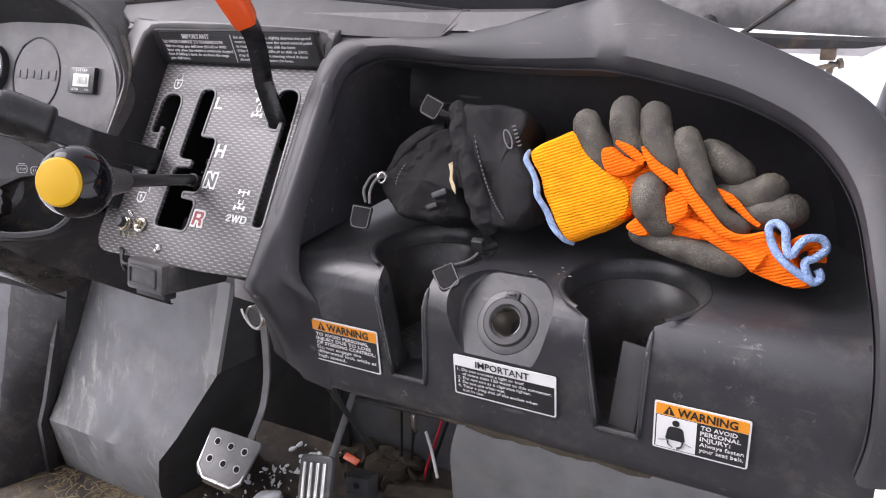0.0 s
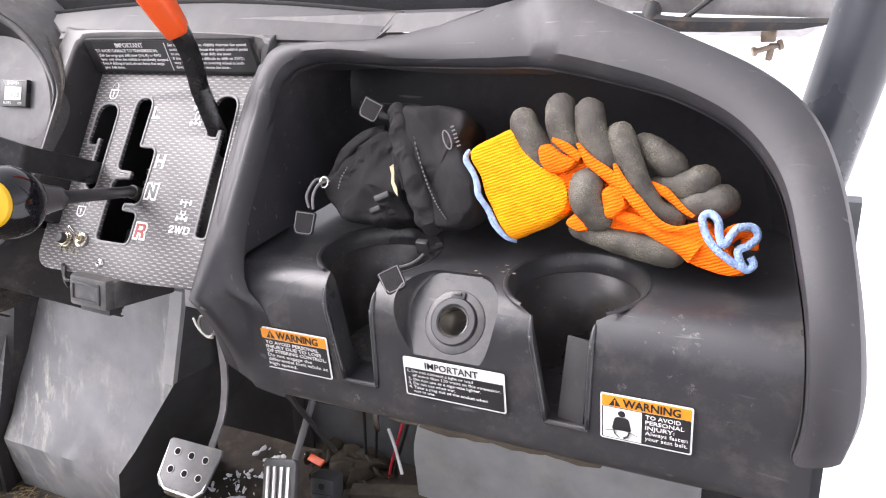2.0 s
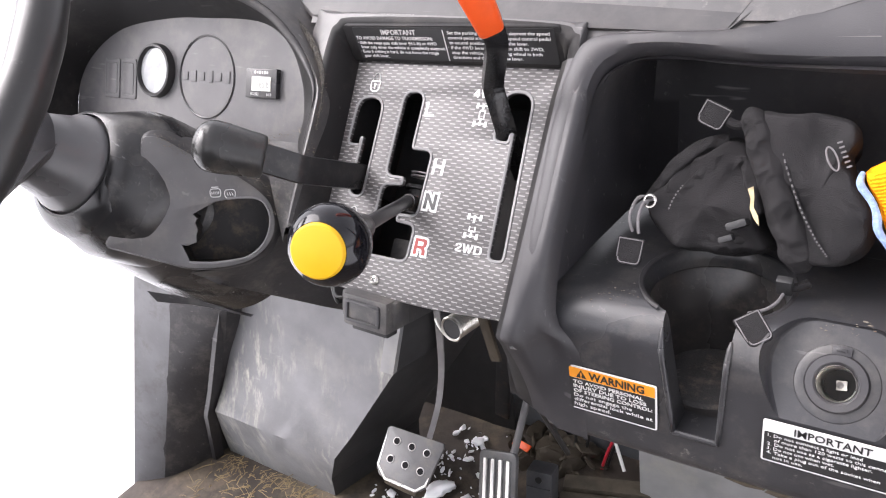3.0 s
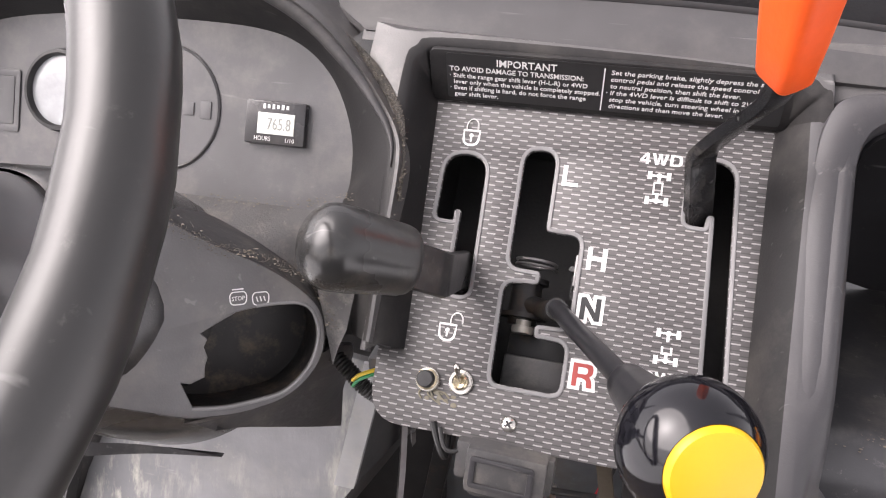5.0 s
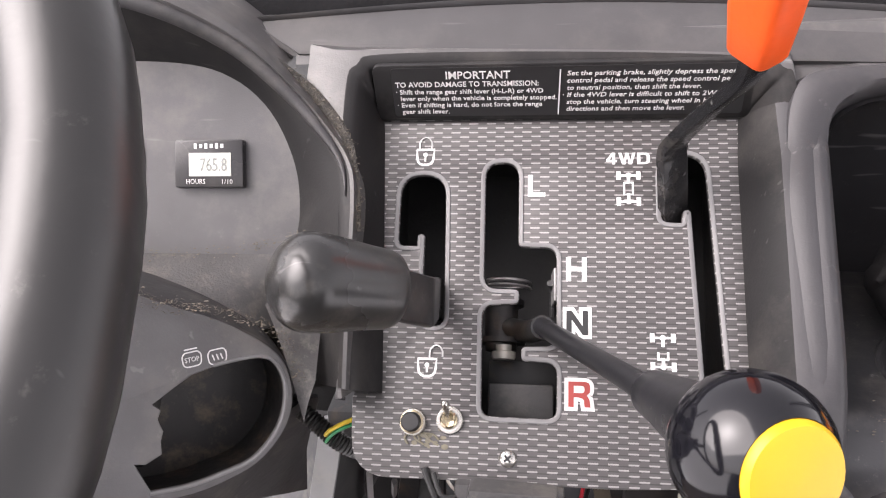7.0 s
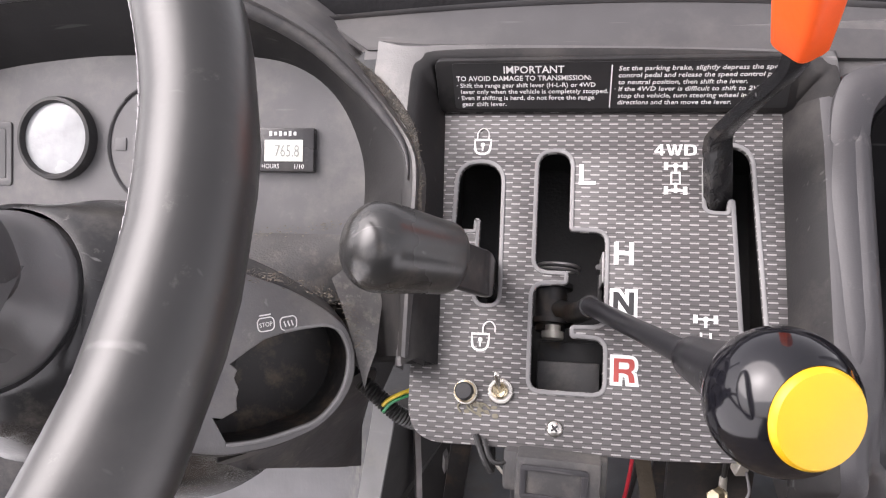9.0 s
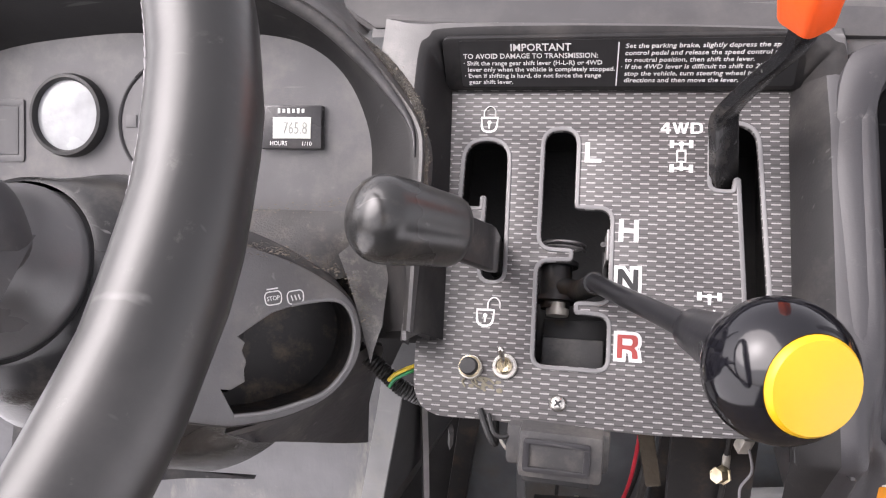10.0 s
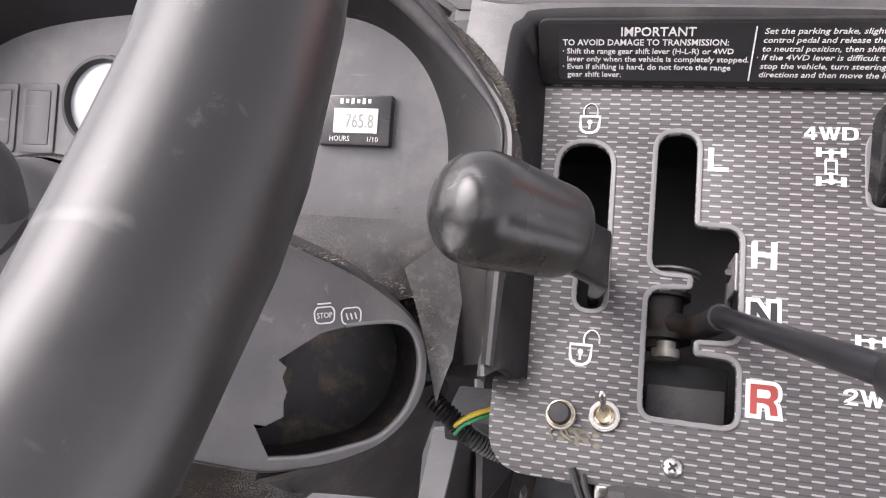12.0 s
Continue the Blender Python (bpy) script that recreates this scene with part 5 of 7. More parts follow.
rows = [(w, 0.0035, x, -0.0130 - 0.0036 * k, wd, 0.0, 0) for k, (w, x, wd) in enumerate((("1. Do not connect a light or load", 0.0035, 0.055), ("of more than 120 watts to this connector.", 0.0075, 0.073), ("2. Do not use as a cigarette lighter.", 0.0035, 0.061), ("3. Do not use when wet.", 0.0035, 0.040), ("4. Take a plug out of the socket when", 0.0035, 0.066), ("not in use.", 0.0075, 0.018)))]
t = label_thing("notice_label", "white-edged notice label under the power socket", IM, 0.0840, 0.0345, rows, head_h=0.0095)
part("headline", letters("IMPORTANT", 0.0080, 0.0190, -0.0078, 0.0006, width=0.044, bold=0.0001, thick=0.0001), BLACKPRINT, t)
W2 = frame_of((0.2800, -0.0046, 0.9480), (1, 0, 0), (0, 0, 1)) @ Matrix.Diagonal((0.925, 0.935, 1, 1))
rows = [(w, 0.0046, 0.0320, -0.0152 - 0.0045 * k, wd, 0.00006 if k < 3 else 0.0, 0) for k, (w, wd) in enumerate((("TO AVOID", 0.0240), ("PERSONAL", 0.0265), ("INJURY:", 0.0200), ("Always fasten", 0.0290), ("your seat belt.", 0.0290)))]
t = label_thing("warning_label", "white-edged seat belt warning label with a pictogram", W2, 0.0640, 0.0385, rows, head_h=0.0105)
warn_head(t, 0.0640)
part("pictogram_field", sheet([[(0.0022, -0.0365), (0.0295, -0.0365), (0.0295, -0.0108), (0.0022, -0.0108)]], 0.0004, 0, 0.0009), WHITE, t)
part("pictogram", sheet([rounded([(0.0085, -0.0290, 0.002), (0.0225, -0.0290, 0.002), (0.0205, -0.0180, 0.003), (0.0105, -0.0180, 0.003)])], 0.0004, 0, 0.0012), BLACKPRINT, t)
part("pictogram", revolve([(0.0026, 0.0010), (0.0026, 0.0012), (0.0, 0.0012)], 14, pose(0.0155, -0.0150, 0)), BLACKPRINT, t)
part("pictogram", sweep([(0.004, -0.031, 0.0012), (0.0155, -0.0275, 0.0014), (0.027, -0.0315, 0.0012)], 0.0006, 6, flat=0.3), BLACKPRINT, t)
for sx in (-1, 1):
    part("pictogram", sweep([(0.0155 + sx * 0.0055, -0.029, 0.0012), (0.0155 + sx * 0.0045, -0.0330, 0.0012), (0.0155 + sx * 0.0015, -0.0350, 0.0012)], 0.0010, 6, flat=0.3), BLACKPRINT, t)

# ---------------------------------------------------------------- instruments
hour = thing("hour_meter", "black hour meter with a pale lit display", "meter", frame_of(panel_point(-0.3315, 1.1135, 0.002), (1, 0, 0), (0, 0.387, 0.922)))
part("housing", box((0.0400, 0.0265, 0.006), pose(0, 0, 0), 0.0012), DARKPL, hour)
part("display", box((0.0245, 0.0130, 0.001), pose(0.0010, -0.0005, 0.0032), 0.0003), LCD, hour)
part("reading", letters("765.8", 0.0105, -0.0045, -0.0042, 0.0040, width=0.0155, thick=0.00005), LCDINK, hour)
for k in range(6):
    part("marking", box((0.0017, 0.0030 if k in (0, 2, 4) else 0.0022, 0.0003), pose(-0.0075 + 0.0031 * k, 0.0098, 0.0031)), WHITE, hour)
part("caption", letters("HOURS", 0.0040, -0.0130, -0.0112, 0.0032, width=0.0110, thick=0.00005), WHITE, hour)
part("caption", letters("1/10", 0.0036, 0.0080, -0.0112, 0.0032, width=0.0060, thick=0.00005), WHITE, hour)
gauge = thing("gauge", "round gauge with a crazed white face in a black bezel", "gauge", frame_of(panel_point(-0.4870, 1.1200), (1, 0, 0), (0, 0.387, 0.922)))
part("bezel", revolve([(0.0270, -0.002), (0.0272, 0.004), (0.0262, 0.0075), (0.0240, 0.0080), (0.0229, 0.0060), (0.0226, 0.002)], 48), RUBBER, gauge)
part("dial", revolve([(0.0230, 0.0040), (0.0150, 0.0048), (0.006, 0.0051), (0.0, 0.0052)], 40), DIAL, gauge)

# ---------------------------------------------------------------- steering column, key panel, wheel
AX = V3(0.0485, -0.744, 0.666).normalized()
RT = V3(0.998, 0.065, 0).normalized()
WH = frame_of((-0.413, -0.184, 1.188), RT, AX.cross(RT))
col = thing("steering_column_cover", "dusty grey steering column cover with a broken key hole", "steering column")


def ringat(k, r, n=40, a0=0.0, a1=2 * math.pi, sx=1.0, dn=1.0):
    out = []
    for i in range(n):
        a = a0 + (a1 - a0) * i / n
        out.append(WH @ V3(r * sx * math.cos(a), r * math.sin(a) * (dn if math.sin(a) < 0 else 1), -k))
    return out


boot = loft([ringat(k, r) for k, r in ((0.098, 0.020), (0.108, 0.030), (0.125, 0.035), (0.140, 0.0395), (0.143, 0.0425), (0.147, 0.0435), (0.151, 0.0425), (0.155, 0.0445), (0.185, 0.0490), (0.235, 0.0535))], True, (True, False))
part("boot", boot, BOOTPL, col, "dark grey ribbed boot round the column")
UPPER = ((0.149, 0.0455, 1.0), (0.152, 0.0490, 1.0), (0.175, 0.0560, 1.05), (0.20, 0.0615, 1.15), (0.24, 0.068, 1.3), (0.29, 0.076, 1.4), (0.36, 0.084, 1.4))


def upper_at(k):
    for (k0, r0, s0), (k1, r1, s1) in zip(UPPER, UPPER[1:]):
        if k <= k1:
            u = max(0.0, (k - k0) / (k1 - k0))
            return r0 + (r1 - r0) * u, s0 + (s1 - s0) * u
    return UPPER[-1][1:]


under = []
for k, r in ((0.149, 0.0470), (0.152, 0.0535), (0.16, 0.0600), (0.18, 0.0645), (0.20, 0.069), (0.25, 0.080), (0.30, 0.088), (0.36, 0.092)):
    ru, su = upper_at(k)
    ring = []
    for i in range(41):
        a, w = math.radians(170 + 200 * i / 40), min(1.0, 1.6 * math.sin(math.pi * i / 40)) ** 1.5
        rr, sx = ru + (r - ru) * w, su + (1.05 - su) * w
        ring.append(WH @ V3(rr * math.cos(a) * sx, rr * math.sin(a), -k))
    under.append(ring)
lower = loft(under, False)
part("lower_shell", lower, COLPL, col)
upper = loft([[WH @ V3(r * math.cos(a) * sx, r * math.sin(a), -k) for a in (math.radians(-60 + 260 * i / 40) for i in range(41))] for k, r, sx in UPPER[:6]], False)
part("upper_shell", upper, COLPL, col)
# key panel: a lobe turned to the driver's side with a ragged hole
KEYF = frame_of((-0.312, -0.021, 1.052), (0.733, 0.680, 0), V3(0.65, -0.70, 0.29).cross(V3(0.733, 0.680, 0)))
lobe = rounded([(-0.052, 0.040, 0.004), (-0.046, 0.056, 0.004), (-0.034, 0.053, 0.008), (-0.008, 0.030, 0.012), (0.018, 0.012, 0.015), (0.0355, -0.0065, 0.010), (0.0432, -0.019, 0.010), (0.0432, -0.034, 0.012), (0.0385, -0.047, 0.012), (0.0280, -0.0572, 0.012), (0.014, -0.0635, 0.010), (-0.010, -0.0645, 0.010), (-0.037, -0.0590, 0.008), (-0.067, -0.043, 0.01), (-0.098, -0.027, 0.003), (-0.092, -0.018, 0.003), (-0.062, -0.012, 0.010), (-0.050, 0.006, 0.010)], 6)
RAG = [(-0.0235, -0.0145), (-0.012, -0.0105), (-0.002, -0.0075), (0.009, -0.0075), (0.020, -0.0088), (0.0325, -0.0118), (0.0388, -0.018), (0.0405, -0.030), (0.0362, -0.0430), (0.028, -0.0530), (0.015, -0.0600),
       (0.000, -0.0605), (-0.018, -0.0590), (-0.035, -0.0545), (-0.0385, -0.0375), (-0.0330, -0.0400), (-0.0255, -0.0385), (-0.0245, -0.0330), (-0.0222, -0.0290), (-0.0230, -0.0225), (-0.0205, -0.0190)]
RAG = RAG[:3] + [(p.x, p.y) for p in catmull([(*p, 0) for p in RAG[3:14]], 4)] + RAG[14:]
kp = sheet([lobe, RAG], 0.003, 0.0008, 0.0)
kp.transform(KEYF)
part("key_panel", kp, SHROUDPL, col, "key panel with a ragged broken hole")
tor = sweep([KEYF @ V3(p[0], p[1], 0.0002) for p in RAG[3:44]], 0.0010, 8)
part("hole_lip", tor, EDGING, col, "pale broken edge of the key hole")
# the round barrel of the column, which the flat key panel cuts
def flare(deg):
    """How wide the barrel grows at an angle round the column: far to the console's side, little above."""
    stops = ((-180, 0.058), (-120, 0.066), (-90, 0.0715), (-60, 0.077), (-30, 0.0825), (0, 0.0840), (25, 0.0855), (45, 0.083), (60, 0.074), (80, 0.061), (105, 0.053), (180, 0.058))
    for (d0, r0), (d1, r1) in zip(stops, stops[1:]):
        if deg <= d1:
            u = (deg - d0) / (d1 - d0)
            return r0 + (r1 - r0) * u * u * (3 - 2 * u)


rings = []
for k in (0.1490, 0.1496, 0.1515, 0.155, 0.160, 0.166, 0.173, 0.181, 0.190, 0.205, 0.24, 0.30):
    u = min(1.0, (k - 0.149) / 0.041) ** 0.62
    rings.append([WH @ V3((0.0455 + (flare(d) - 0.0455) * u) * math.cos(radians(d)), (0.0455 + (flare(d) - 0.0455) * u) * math.sin(radians(d)), -k) for d in range(-180, 180, 6)])
# darker than the key panel's grey plastic: the barrel's shade is in the colour
part("barrel", loft(rings, True), COLPL, col, "scuffed barrel of the column cover, darkened for its shade", sharp=180)
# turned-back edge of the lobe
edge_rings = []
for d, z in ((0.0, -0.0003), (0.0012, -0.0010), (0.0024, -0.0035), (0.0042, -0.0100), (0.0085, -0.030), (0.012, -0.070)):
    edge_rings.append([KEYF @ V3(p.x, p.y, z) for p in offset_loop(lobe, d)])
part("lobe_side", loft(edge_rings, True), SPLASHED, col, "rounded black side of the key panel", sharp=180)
# dark hollow behind the hole
hol = [KEYF @ V3(p[0] * 1.05, p[1] * 1.05, -0.0035) for p in RAG]
hol2 = [KEYF @ V3(p[0] * 1.05, p[1] * 1.05, -0.034) for p in RAG]
part("key_hollow", loft([hol, hol2], True, (False, True)), HOLLOW, col, "dirty hollow behind the key hole")
for x, kind in ((0.0003, "STOP"), (0.0120, "")):
    bm = bmesh.new()
    ring = rounded([(-0.0045, -0.0038, 0.0035), (0.0045, -0.0038, 0.0035), (0.0048, 0.0018, 0.001), (0.0034, 0.0038, 0.001), (-0.0034, 0.0038, 0.001), (-0.0048, 0.0018, 0.001)], 4)
    b = sheet([ring, offset_loop(ring, -0.0006)], 0.0003)
    me = bpy.data.meshes.new("tmp")
    b.to_mesh(me)
    b.free()
    bm.from_mesh(me)
    if kind:
        b = letters(kind, 0.0034, -0.0034, -0.0012, 0, width=0.0068)
        b.to_mesh(me)
        b.free()
        bm.from_mesh(me)
        box((0.0060, 0.0007, 0.0003), pose(0, 0.0050, 0), bm=bm)
    else:
        for k in range(3):
            box((0.0006, 0.0030, 0.0003), pose(-0.002 + 0.002 * k, -0.0002, 0, 0, 0, 15), bm=bm)
    bm.transform(KEYF @ pose(x, -0.0008 - 0.3 * max(0, x - 0.002), 0.0004, 0, 0, -8))
    part("engine_mark", bm, WHITE, col)
# rounded cheek between the key panel and the console
cheek = []
for j in range(9):
    u = 0.24 + 0.76 * j / 8
    a = KEYF @ V3(0.046, 0.030 - 0.085 * u, -0.004 - 0.010 * (1 - j / 8) ** 3)
    b = slope(-0.2635, 0.060 - 0.105 * u, 0.006 - 0.022 * (1 - j / 8) ** 2)
    c = (a + b) / 2 + V3(0, -0.004, 0.002)
    cheek.append([(1 - w) ** 2 * a + 2 * w * (1 - w) * c + w * w * b for w in (k / 7 for k in range(8))])
part("cheek", loft(cheek, False), CHEEKPL, col, "dusty cheek beside the key hole")
# broken shard that hangs below, and the dark flap beside it
spine = catmull([V3(-0.425, -0.040, 0.930), V3(-0.400, -0.018, 0.917), V3(-0.384, 0.001, 0.901), V3(-0.3687, 0.0178, 0.8861)], 4)
rings = []
for k, p in enumerate(spine):
    u = k / (len(spine) - 1)
    w = 0.015 * (1 - u) ** 0.8 + 0.0004
    rings.append([p + V3(-0.1, -0.45, 0.85) * w, p + V3(0.004, -0.004, 0) * (1 - u), p + V3(0.1, 0.45, -0.85) * w * 0.5, p + V3(0.0, 0.004, 0.0)])
part("shard", loft(rings, True, (True, True)), SPLASHED, col, "pointed broken plastic shard")
upper_row = catmull([KEYF @ V3(-0.040, -0.066, -0.012), KEYF @ V3(0.010, -0.068, -0.014), KEYF @ V3(0.044, -0.050, -0.016), V3(-0.275, 0.040, 0.985), V3(-0.300, 0.100, 0.930)], 4)
lower_row = catmull([V3(-0.334, -0.030, 0.960), V3(-0.338, 0.000, 0.936), V3(-0.333, 0.045, 0.899), V3(-0.3285, 0.085, 0.866), V3(-0.3226, 0.118, 0.8405)], 4)
behind = V3(-0.002, 0.005, -0.001)
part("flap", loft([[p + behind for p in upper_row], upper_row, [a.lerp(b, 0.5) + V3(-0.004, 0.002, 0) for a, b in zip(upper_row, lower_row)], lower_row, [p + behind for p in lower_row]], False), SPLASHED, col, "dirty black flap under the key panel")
part("flap_ledge", sweep([p + V3(-0.001, -0.001, 0.004) for p in lower_row[4:13]], 0.0013, 6), PLASTIC, col, "worn grey ledge along the flap")

RIMF = frame_of((-0.4251, -0.2188, 1.1872), (1, 0.1707, 0), V3(0.1707, -1, 1.156).cross(V3(1, 0.1707, 0)))
WR = 0.1905
wheel = thing("steering_wheel", "worn black steering wheel with a stitched inner seam", "steering wheel")
rings = []
for i in range(97):
    a0 = 2 * math.pi * (i % 96) / 96
    d = V3(math.cos(a0), math.sin(a0), 0)
    rings.append([RIMF @ (d * WR + 0.0145 * (1 + 0.02 * math.sin(i % 96 * 2.1)) * (math.cos(a) * d * 0.98 + math.sin(a) * V3(0, 0, 1))) for a in (2 * math.pi * k / 20 for k in range(20))])
part("rim", loft(rings, True), WHEELRUB, wheel)
seam = bmesh.new()
for i in range(300):
    a, b = 2 * math.pi * i / 300, 2 * math.pi * (i + 0.86) / 300
    q = WR - 0.0138
    sweep([RIMF @ V3(q * math.cos(a), q * math.sin(a), 0.0036), RIMF @ V3((q - 0.0001) * math.cos(b), (q - 0.0001) * math.sin(b), 0.0039)], 0.00030, 5, bm=seam)
part("seam", seam, SEAM, wheel, "pale stitched seam")
pad = rounded([(-0.030, -0.026, 0.014), (0.012, -0.036, 0.008), (0.028, -0.034, 0.008), (0.058, -0.006, 0.012), (0.040, 0.024, 0.016), (0.012, 0.034, 0.012), (-0.030, 0.036, 0.012), (-0.046, 0.012, 0.012)], 5)
rings = []
for z, k in ((-0.104, 0.75), (-0.096, 0.98), (-0.088, 1.0), (-0.079, 0.985), (-0.0745, 0.955), (-0.0715, 0.90), (-0.0700, 0.82)):
    rings.append([WH @ V3(p.x * k, p.y * k, z) for p in pad])
part("hub", loft(rings, True, (True, True)), PLASTIC, wheel, "grey padded hub")
part("hub_emblem", revolve([(0.0165, -0.0698), (0.0165, -0.0686), (0.0155, -0.0682), (0.0150, -0.0690)], 36, WH, hollow=True), DARKPL, wheel)
part("emblem_stroke", box((0.003, 0.012, 0.001), WH @ pose(0.002, 0.002, -0.0686, 0, 0, 35), 0.0003), DARKPL, wheel)
part("emblem_stroke", box((0.003, 0.010, 0.001), WH @ pose(0.002, -0.004, -0.0686, 0, 0, -45), 0.0003), DARKPL, wheel)
for deg, near in ((-58, (0.036, -0.008)), (168, (-0.029, 0.006))):
    a = radians(deg)
    d, s = V3(math.cos(a), math.sin(a), 0), V3(-math.sin(a), math.cos(a), 0)
    far = RIMF @ (d * (WR - 0.004))
    ring = []
    for u, lift, w, h in ((0.0, 0.0, 0.019, 0.010), (0.25, -0.002, 0.0165, 0.009), (0.5, -0.003, 0.016, 0.008), (0.8, -0.003, 0.017, 0.007), (1.0, 0.0, 0.020, 0.006)):
        p = (WH @ V3(near[0], near[1], -0.094)).lerp(far, u) + AX * lift
        side, out = WH.to_3x3() @ s, AX
        ring.append([p + side * (w * cx) + out * (h * cz) for cx, cz in ((-1, -0.4), (-0.8, 0.7), (0, 1.0), (0.8, 0.7), (1, -0.4), (0, -1))])
    part("spoke", loft(ring, True, (True, True)), PLASTIC, wheel)

# ---------------------------------------------------------------- levers
BALL = V3(-0.0848, -0.1209, 1.0929)
ROOT = V3(-0.1472, 0.0318, 1.0415)
axis = (BALL - ROOT).normalized()
rl = thing("range_lever", "black range lever with a glossy ball knob and yellow cap", "lever")
part("shaft", capsule([ROOT, ROOT + axis * 0.06, ROOT + axis * 0.13], [0.0048, 0.0050, 0.0054], 18), SHAFTBLK, rl)
part("cross_arm", sweep(catmull([ROOT + axis * 0.002, ROOT - OUT * 0.012 + V3(-0.002, 0, 0), PLATE @ V3(-0.156, -0.012, -0.030), PLATE @ V3(-0.170, -0.008, -0.040)], 5), 0.0062, 14), STEELBLK, rl)
side = axis.orthogonal().normalized()
BM = frame_of(BALL, side, axis.cross(side))
part("collar", revolve([(0.0075, -0.060), (0.0088, -0.058), (0.0098, -0.048), (0.0125, -0.030), (0.0145, -0.018)], 28, BM), SHAFTBLK, rl)
R = 0.0245
part("knob", revolve([(0.010, -0.0245)] + [(R * math.sin(a), -R * math.cos(a)) for a in (0.55 + (2.40 - 0.55) * k / 16 for k in range(17))] + [(0.0158, 0.0178)], 40, BM), GLOSS, rl)
part("cap", revolve([(0.0163, 0.0172), (0.0161, 0.0192), (0.0150, 0.0206), (0.010, 0.0214), (0.0, 0.0217)], 40, BM), YELLOW, rl, "matt yellow cap")

bl = thing("parking_brake_lever", "black parking brake lever with a worn rubber grip", "lever")
bend = V3(-0.1945, -0.0280, 1.0885)
arm = [slope(-0.2035, 0.001, -0.05), slope(-0.2030, 0.001, 0.0), slope(-0.2030, 0.001, 0.0).lerp(bend, 0.90), bend + V3(-0.0004, -0.0016, 0.0012), bend + V3(-0.0028, -0.0038, 0.0032), V3(-0.2076, -0.0480, 1.1045), V3(-0.2190, -0.0590, 1.1130)]
part("arm", bar(arm, UP, 0.0108, 0.0026), ROD, bl)
g0, g1 = V3(-0.2005, -0.0430, 1.1020), V3(-0.2360, -0.0740, 1.1230)
gd = (g1 - g0).normalized()
grip_line = [(0.0080, 0.0105), (0.0082, 0.0136), (0.0092, 0.0152), (0.0120, 0.0160), (0.0200, 0.0166), (0.0280, 0.0175), (0.0370, 0.0185), (0.0440, 0.0188)]
for k in range(1, 11):
    a = k * math.pi / 20
    grip_line.append((0.0440 + 0.0150 * math.sin(a), 0.0188 * max(math.cos(a), 0.02) ** 0.85))
part("grip", sweep([g0 + gd * k for k, _ in grip_line], [r for _, r in grip_line], 32), GRIP, bl, "shiny worn black grip", sharp=70)

fl = thing("four_wheel_lever", "black bent lever with an orange vinyl grip", "lever")
rod = catmull([(-0.0770, 0.094, 1.045), (-0.0782, 0.0785, 1.083), (-0.0812, 0.0735, 1.112), (-0.0822, 0.0720, 1.121), (-0.0805, 0.0690, 1.129), (-0.0690, 0.0560, 1.148), (-0.0570, 0.0400, 1.168), (-0.0575, 0.0280, 1.192)], 6)
rb = []
for i, p in enumerate(rod):
    d = (rod[min(i + 1, len(rod) - 1)] - rod[max(i - 1, 0)]).normalized()
    s = d.cross(V3(0.75, 0.5, 0.25)).normalized()
    o = d.cross(s)
    rb.append([p + s * a * 0.0034 + o * b * 0.0078 for a, b in ((-1, -0.8), (-0.8, -1), (0.8, -1), (1, -0.8), (1, 0.8), (0.8, 1), (-0.8, 1), (-1, 0.8))])
part("rod", loft(rb, True, (True, True)), ROD, fl)
rd = V3(-0.065, -0.442, 0.894)
r0 = V3(-0.0568, 0.0348, 1.1770)
gx = rd.cross(V3(0.8, 0.5, 0.2)).normalized()
gy = rd.cross(gx)
rings = []
for k, w, d in ((-0.0004, 0.0080, 0.0060), (0.0, 0.0102, 0.0080), (0.0018, 0.0112, 0.0088), (0.02, 0.0132, 0.0098), (0.05, 0.0158, 0.0112), (0.08, 0.0172, 0.0122), (0.10, 0.0164, 0.0118), (0.112, 0.0125, 0.0090), (0.118, 0.005, 0.004)):
    rings.append([r0 + rd * k + gx * p.x + gy * p.y for p in rounded([(-w, -d, d * 0.55), (w, -d, d * 0.55), (w, d, d * 0.55), (-w, d, d * 0.55)], 4)])
part("grip", loft(rings, True, (True, True)), ORANGE, fl, "orange-red vinyl grip", sharp=50)

ridge = catmull([KEYF @ V3(x, y, 0.0012) for x, y in ((-0.034, 0.054), (-0.020, 0.041), (-0.004, 0.028), (0.012, 0.021), (0.030, 0.010), (0.045, -0.006), (0.048, -0.030))], 6)
tagged(part("grit", grit(ridge, 480, 0.0026, 0.00034, 5), GRIT), "dust and grit along the column cover's ridge", "grit", kind="stuff")
corner = catmull([panel_point(x, z, 0.004) for x, z in ((-0.40, 1.064), (-0.34, 1.068), (-0.30, 1.072), (-0.275, 1.080))], 6)
tagged(part("grit", grit(corner, 320, 0.0030, 0.00034, 9), GRIT), "dust under the instrument panel", "grit", kind="stuff")

def fibres(path, n, width, length, seed):
    """Short dry hairs and chaff caught along a line."""
    rnd = random.Random(seed)
    bm = bmesh.new()
    for _ in range(n):
        t = rnd.random() * (len(path) - 1.001)
        i = int(t)
        p = path[i].lerp(path[i + 1], t - i) + V3(*(max(-1.5, min(1.5, rnd.gauss(0, 1))) * width * f for f in (1, 0.6, 0.6))) + OUT * 0.0008
        d = V3(rnd.gauss(0, 1), rnd.gauss(0, 0.6), rnd.gauss(0, 0.8)).normalized() * length * (0.4 + rnd.random())
        sweep([p - d, p + V3(rnd.gauss(0, 0.0004), 0, 0.0003), p + d], 0.00011, 3, bm=bm)
    return bm


